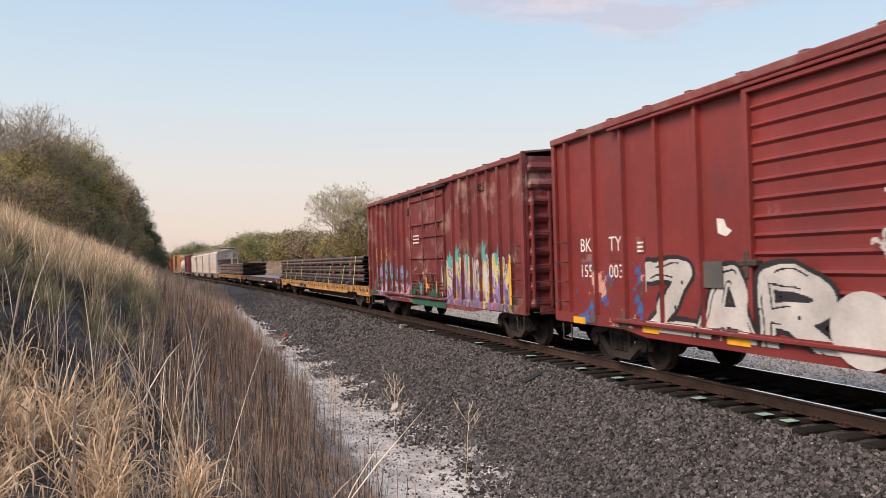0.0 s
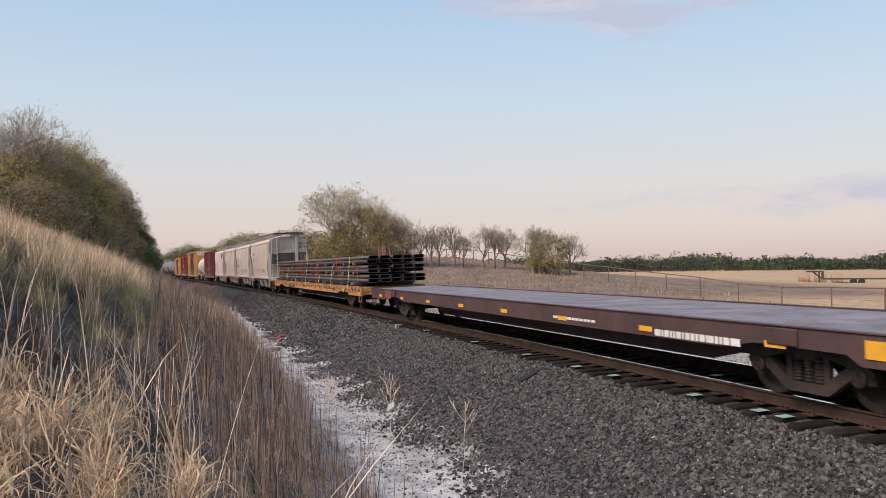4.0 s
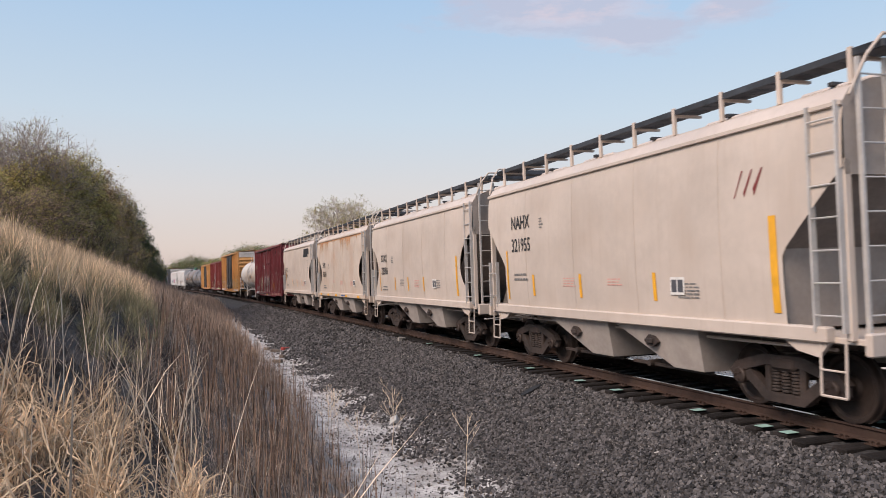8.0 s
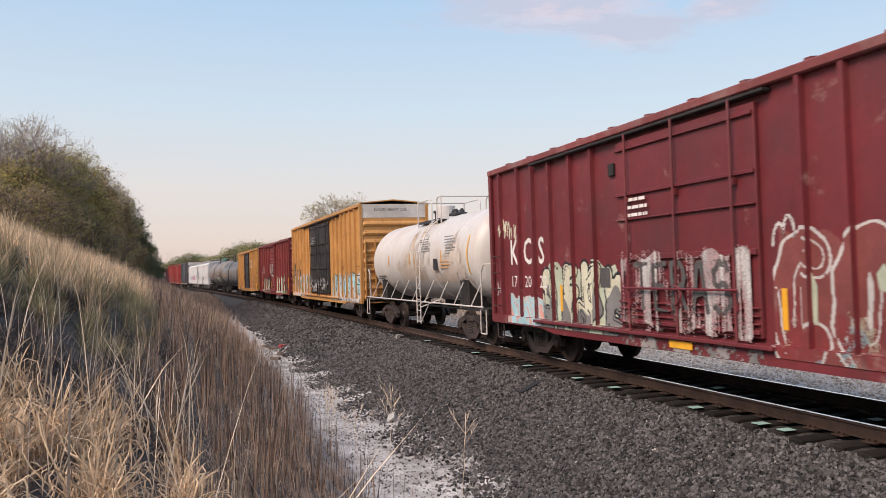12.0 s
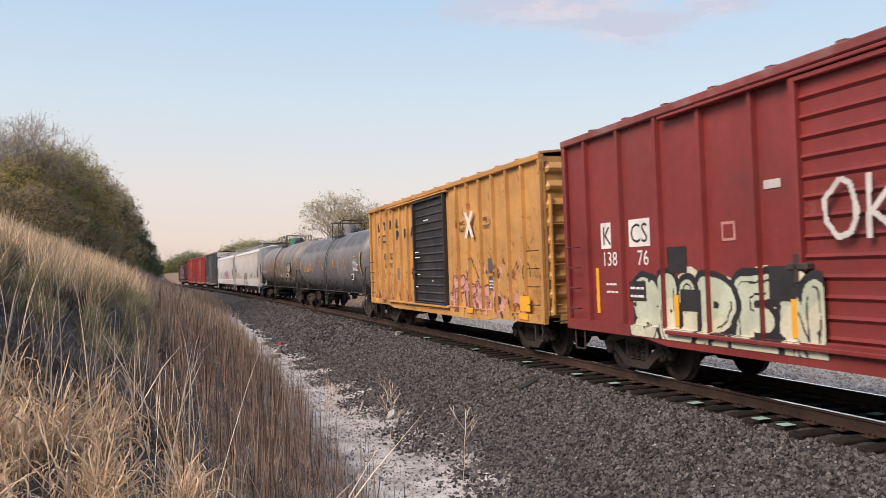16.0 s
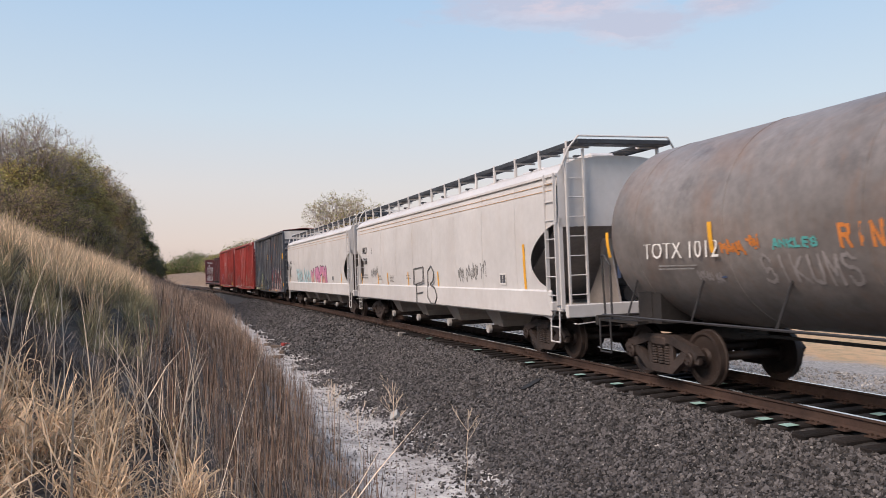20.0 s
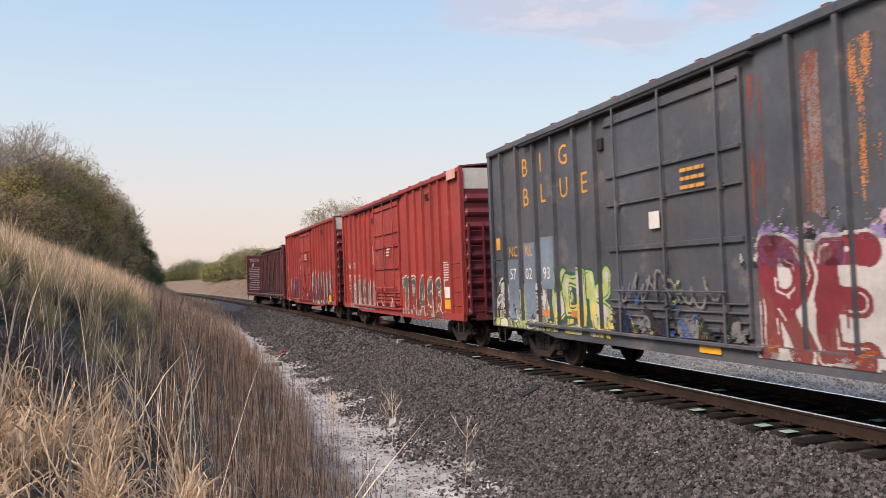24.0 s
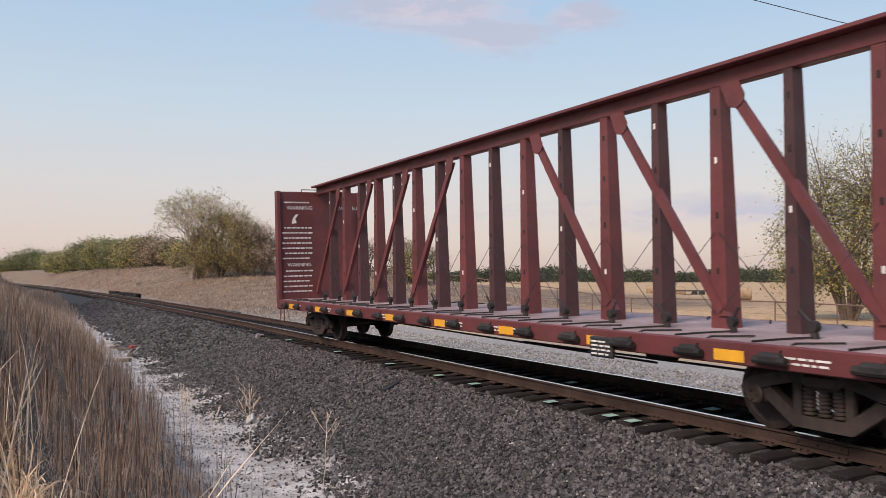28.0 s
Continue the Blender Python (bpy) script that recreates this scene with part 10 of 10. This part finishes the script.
def stones(name, label, mat_name, s0, s1, u0, u1, count, size, seed, sink=0.35, keep=None, zoff=0.0):
    """Crushed stone: many small angular lumps, each turned and sized by chance."""
    rg = np.random.default_rng(seed)
    s, u = rg.uniform(s0, s1, count), rg.uniform(u0, u1, count)
    if keep is not None:
        ok = keep(s, u, rg)
        s, u = s[ok], u[ok]
    n = len(s)
    x, y, _ = line(s, u)
    c = np.stack([x, y, ground_z(s, u) + zoff], -1)
    base = np.array([(sx, sy, sz) for sx in (-1, 1) for sy in (-1, 1) for sz in (-1, 1)], float)
    V = base[None] * rg.uniform(0.55, 1.0, (n, 8, 3)) * (rg.uniform(0.55, 1.25, (n, 1, 1)) * np.array([1.0, 0.8, 0.65]))
    q = rg.normal(0, 1, (n, 4))
    q /= np.linalg.norm(q, axis=1)[:, None]
    w, a, b, d = q.T
    R = np.stack([1 - 2 * (b * b + d * d), 2 * (a * b - w * d), 2 * (a * d + w * b), 2 * (a * b + w * d), 1 - 2 * (a * a + d * d), 2 * (b * d - w * a), 2 * (a * d - w * b), 2 * (b * d + w * a), 1 - 2 * (a * a + b * b)], -1).reshape(n, 3, 3)
    sz = size * rg.uniform(0.6, 1.35, (n, 1, 1))
    V = np.einsum("nij,nkj->nki", R, V) * sz * 0.5 + c[:, None] + np.array([0, 0, size * (0.5 - sink)])
    faces = np.array([(0, 1, 3, 2), (4, 6, 7, 5), (0, 4, 5, 1), (2, 3, 7, 6), (0, 2, 6, 4), (1, 5, 7, 3)])
    F = (np.arange(n)[:, None, None] * 8 + faces[None]).reshape(-1, 4)
    me = bpy.data.meshes.new(name)
    me.from_pydata(V.reshape(-1, 3).tolist(), [], F.tolist())
    me.materials.append(MATS[mat_name])
    tagged(new(name, me), label, "ballast", kind="stuff")


def toe(s, u, r):
    return u < 4.3 + 0.35 * np.sin(s * 1.3) + 0.25 * np.sin(s * 3.1) + 0.5 * r.normal(0, 1, len(s))


stones("ballast_stones", "dark grey-brown crushed stone on the ballast shoulder", "stone", 2.0, 14.0, 1.30, 5.2, 42000, 0.056, 31, keep=toe)
stones("ballast_stones", "dark grey-brown crushed stone on the ballast shoulder", "stone", 14.0, 30.0, 1.30, 5.2, 32000, 0.064, 32, keep=toe)
stones("ballast_stones", "dark grey-brown crushed stone farther up the line", "stone", 30.0, 80.0, 1.15, 4.8, 17000, 0.115, 33, keep=toe)
stones("bed_stones", "dark crushed stone between the sleepers", "stone", 2.0, 45.0, -2.4, 1.3, 14000, 0.075, 34, zoff=-0.06)
stones("road_stones", "pale crushed stone on the far side road", "stone_pale", 2.0, 60.0, -8.8, -2.5, 14000, 0.075, 35)
stones("path_stones", "small dark stones strewn on the path", "stone", 6.0, 40.0, 4.0, 6.8, 3600, 0.035, 37)
stones("ballast_pale_stones", "scattered pale stones on the ballast", "stone_pale", 3.0, 40.0, 1.4, 4.8, 2600, 0.036, 38)
stones("path_pebbles", "pale pebbles scattered over the path", "stone_pale", 4.0, 40.0, 1.6, 6.4, 1600, 0.045, 36)


# ---- what moves: the train rolls by, its wheels turn ----
def motions():
    spin_rows = []
    for f in range(0, 841):
        t = f / FPS
        spin_rows.append((t, math.degrees(run_on(t) / 0.457)))
    for ob, s0 in MOVERS:
        walk(ob, [(t, car_pose(s0 - run_on(t))) for t in range(29)])
    for w, k in WHEELS:
        walk(w, [(t, pose(k, 0, 0.457, 0, a, 0)) for t, a in spin_rows])


motions()
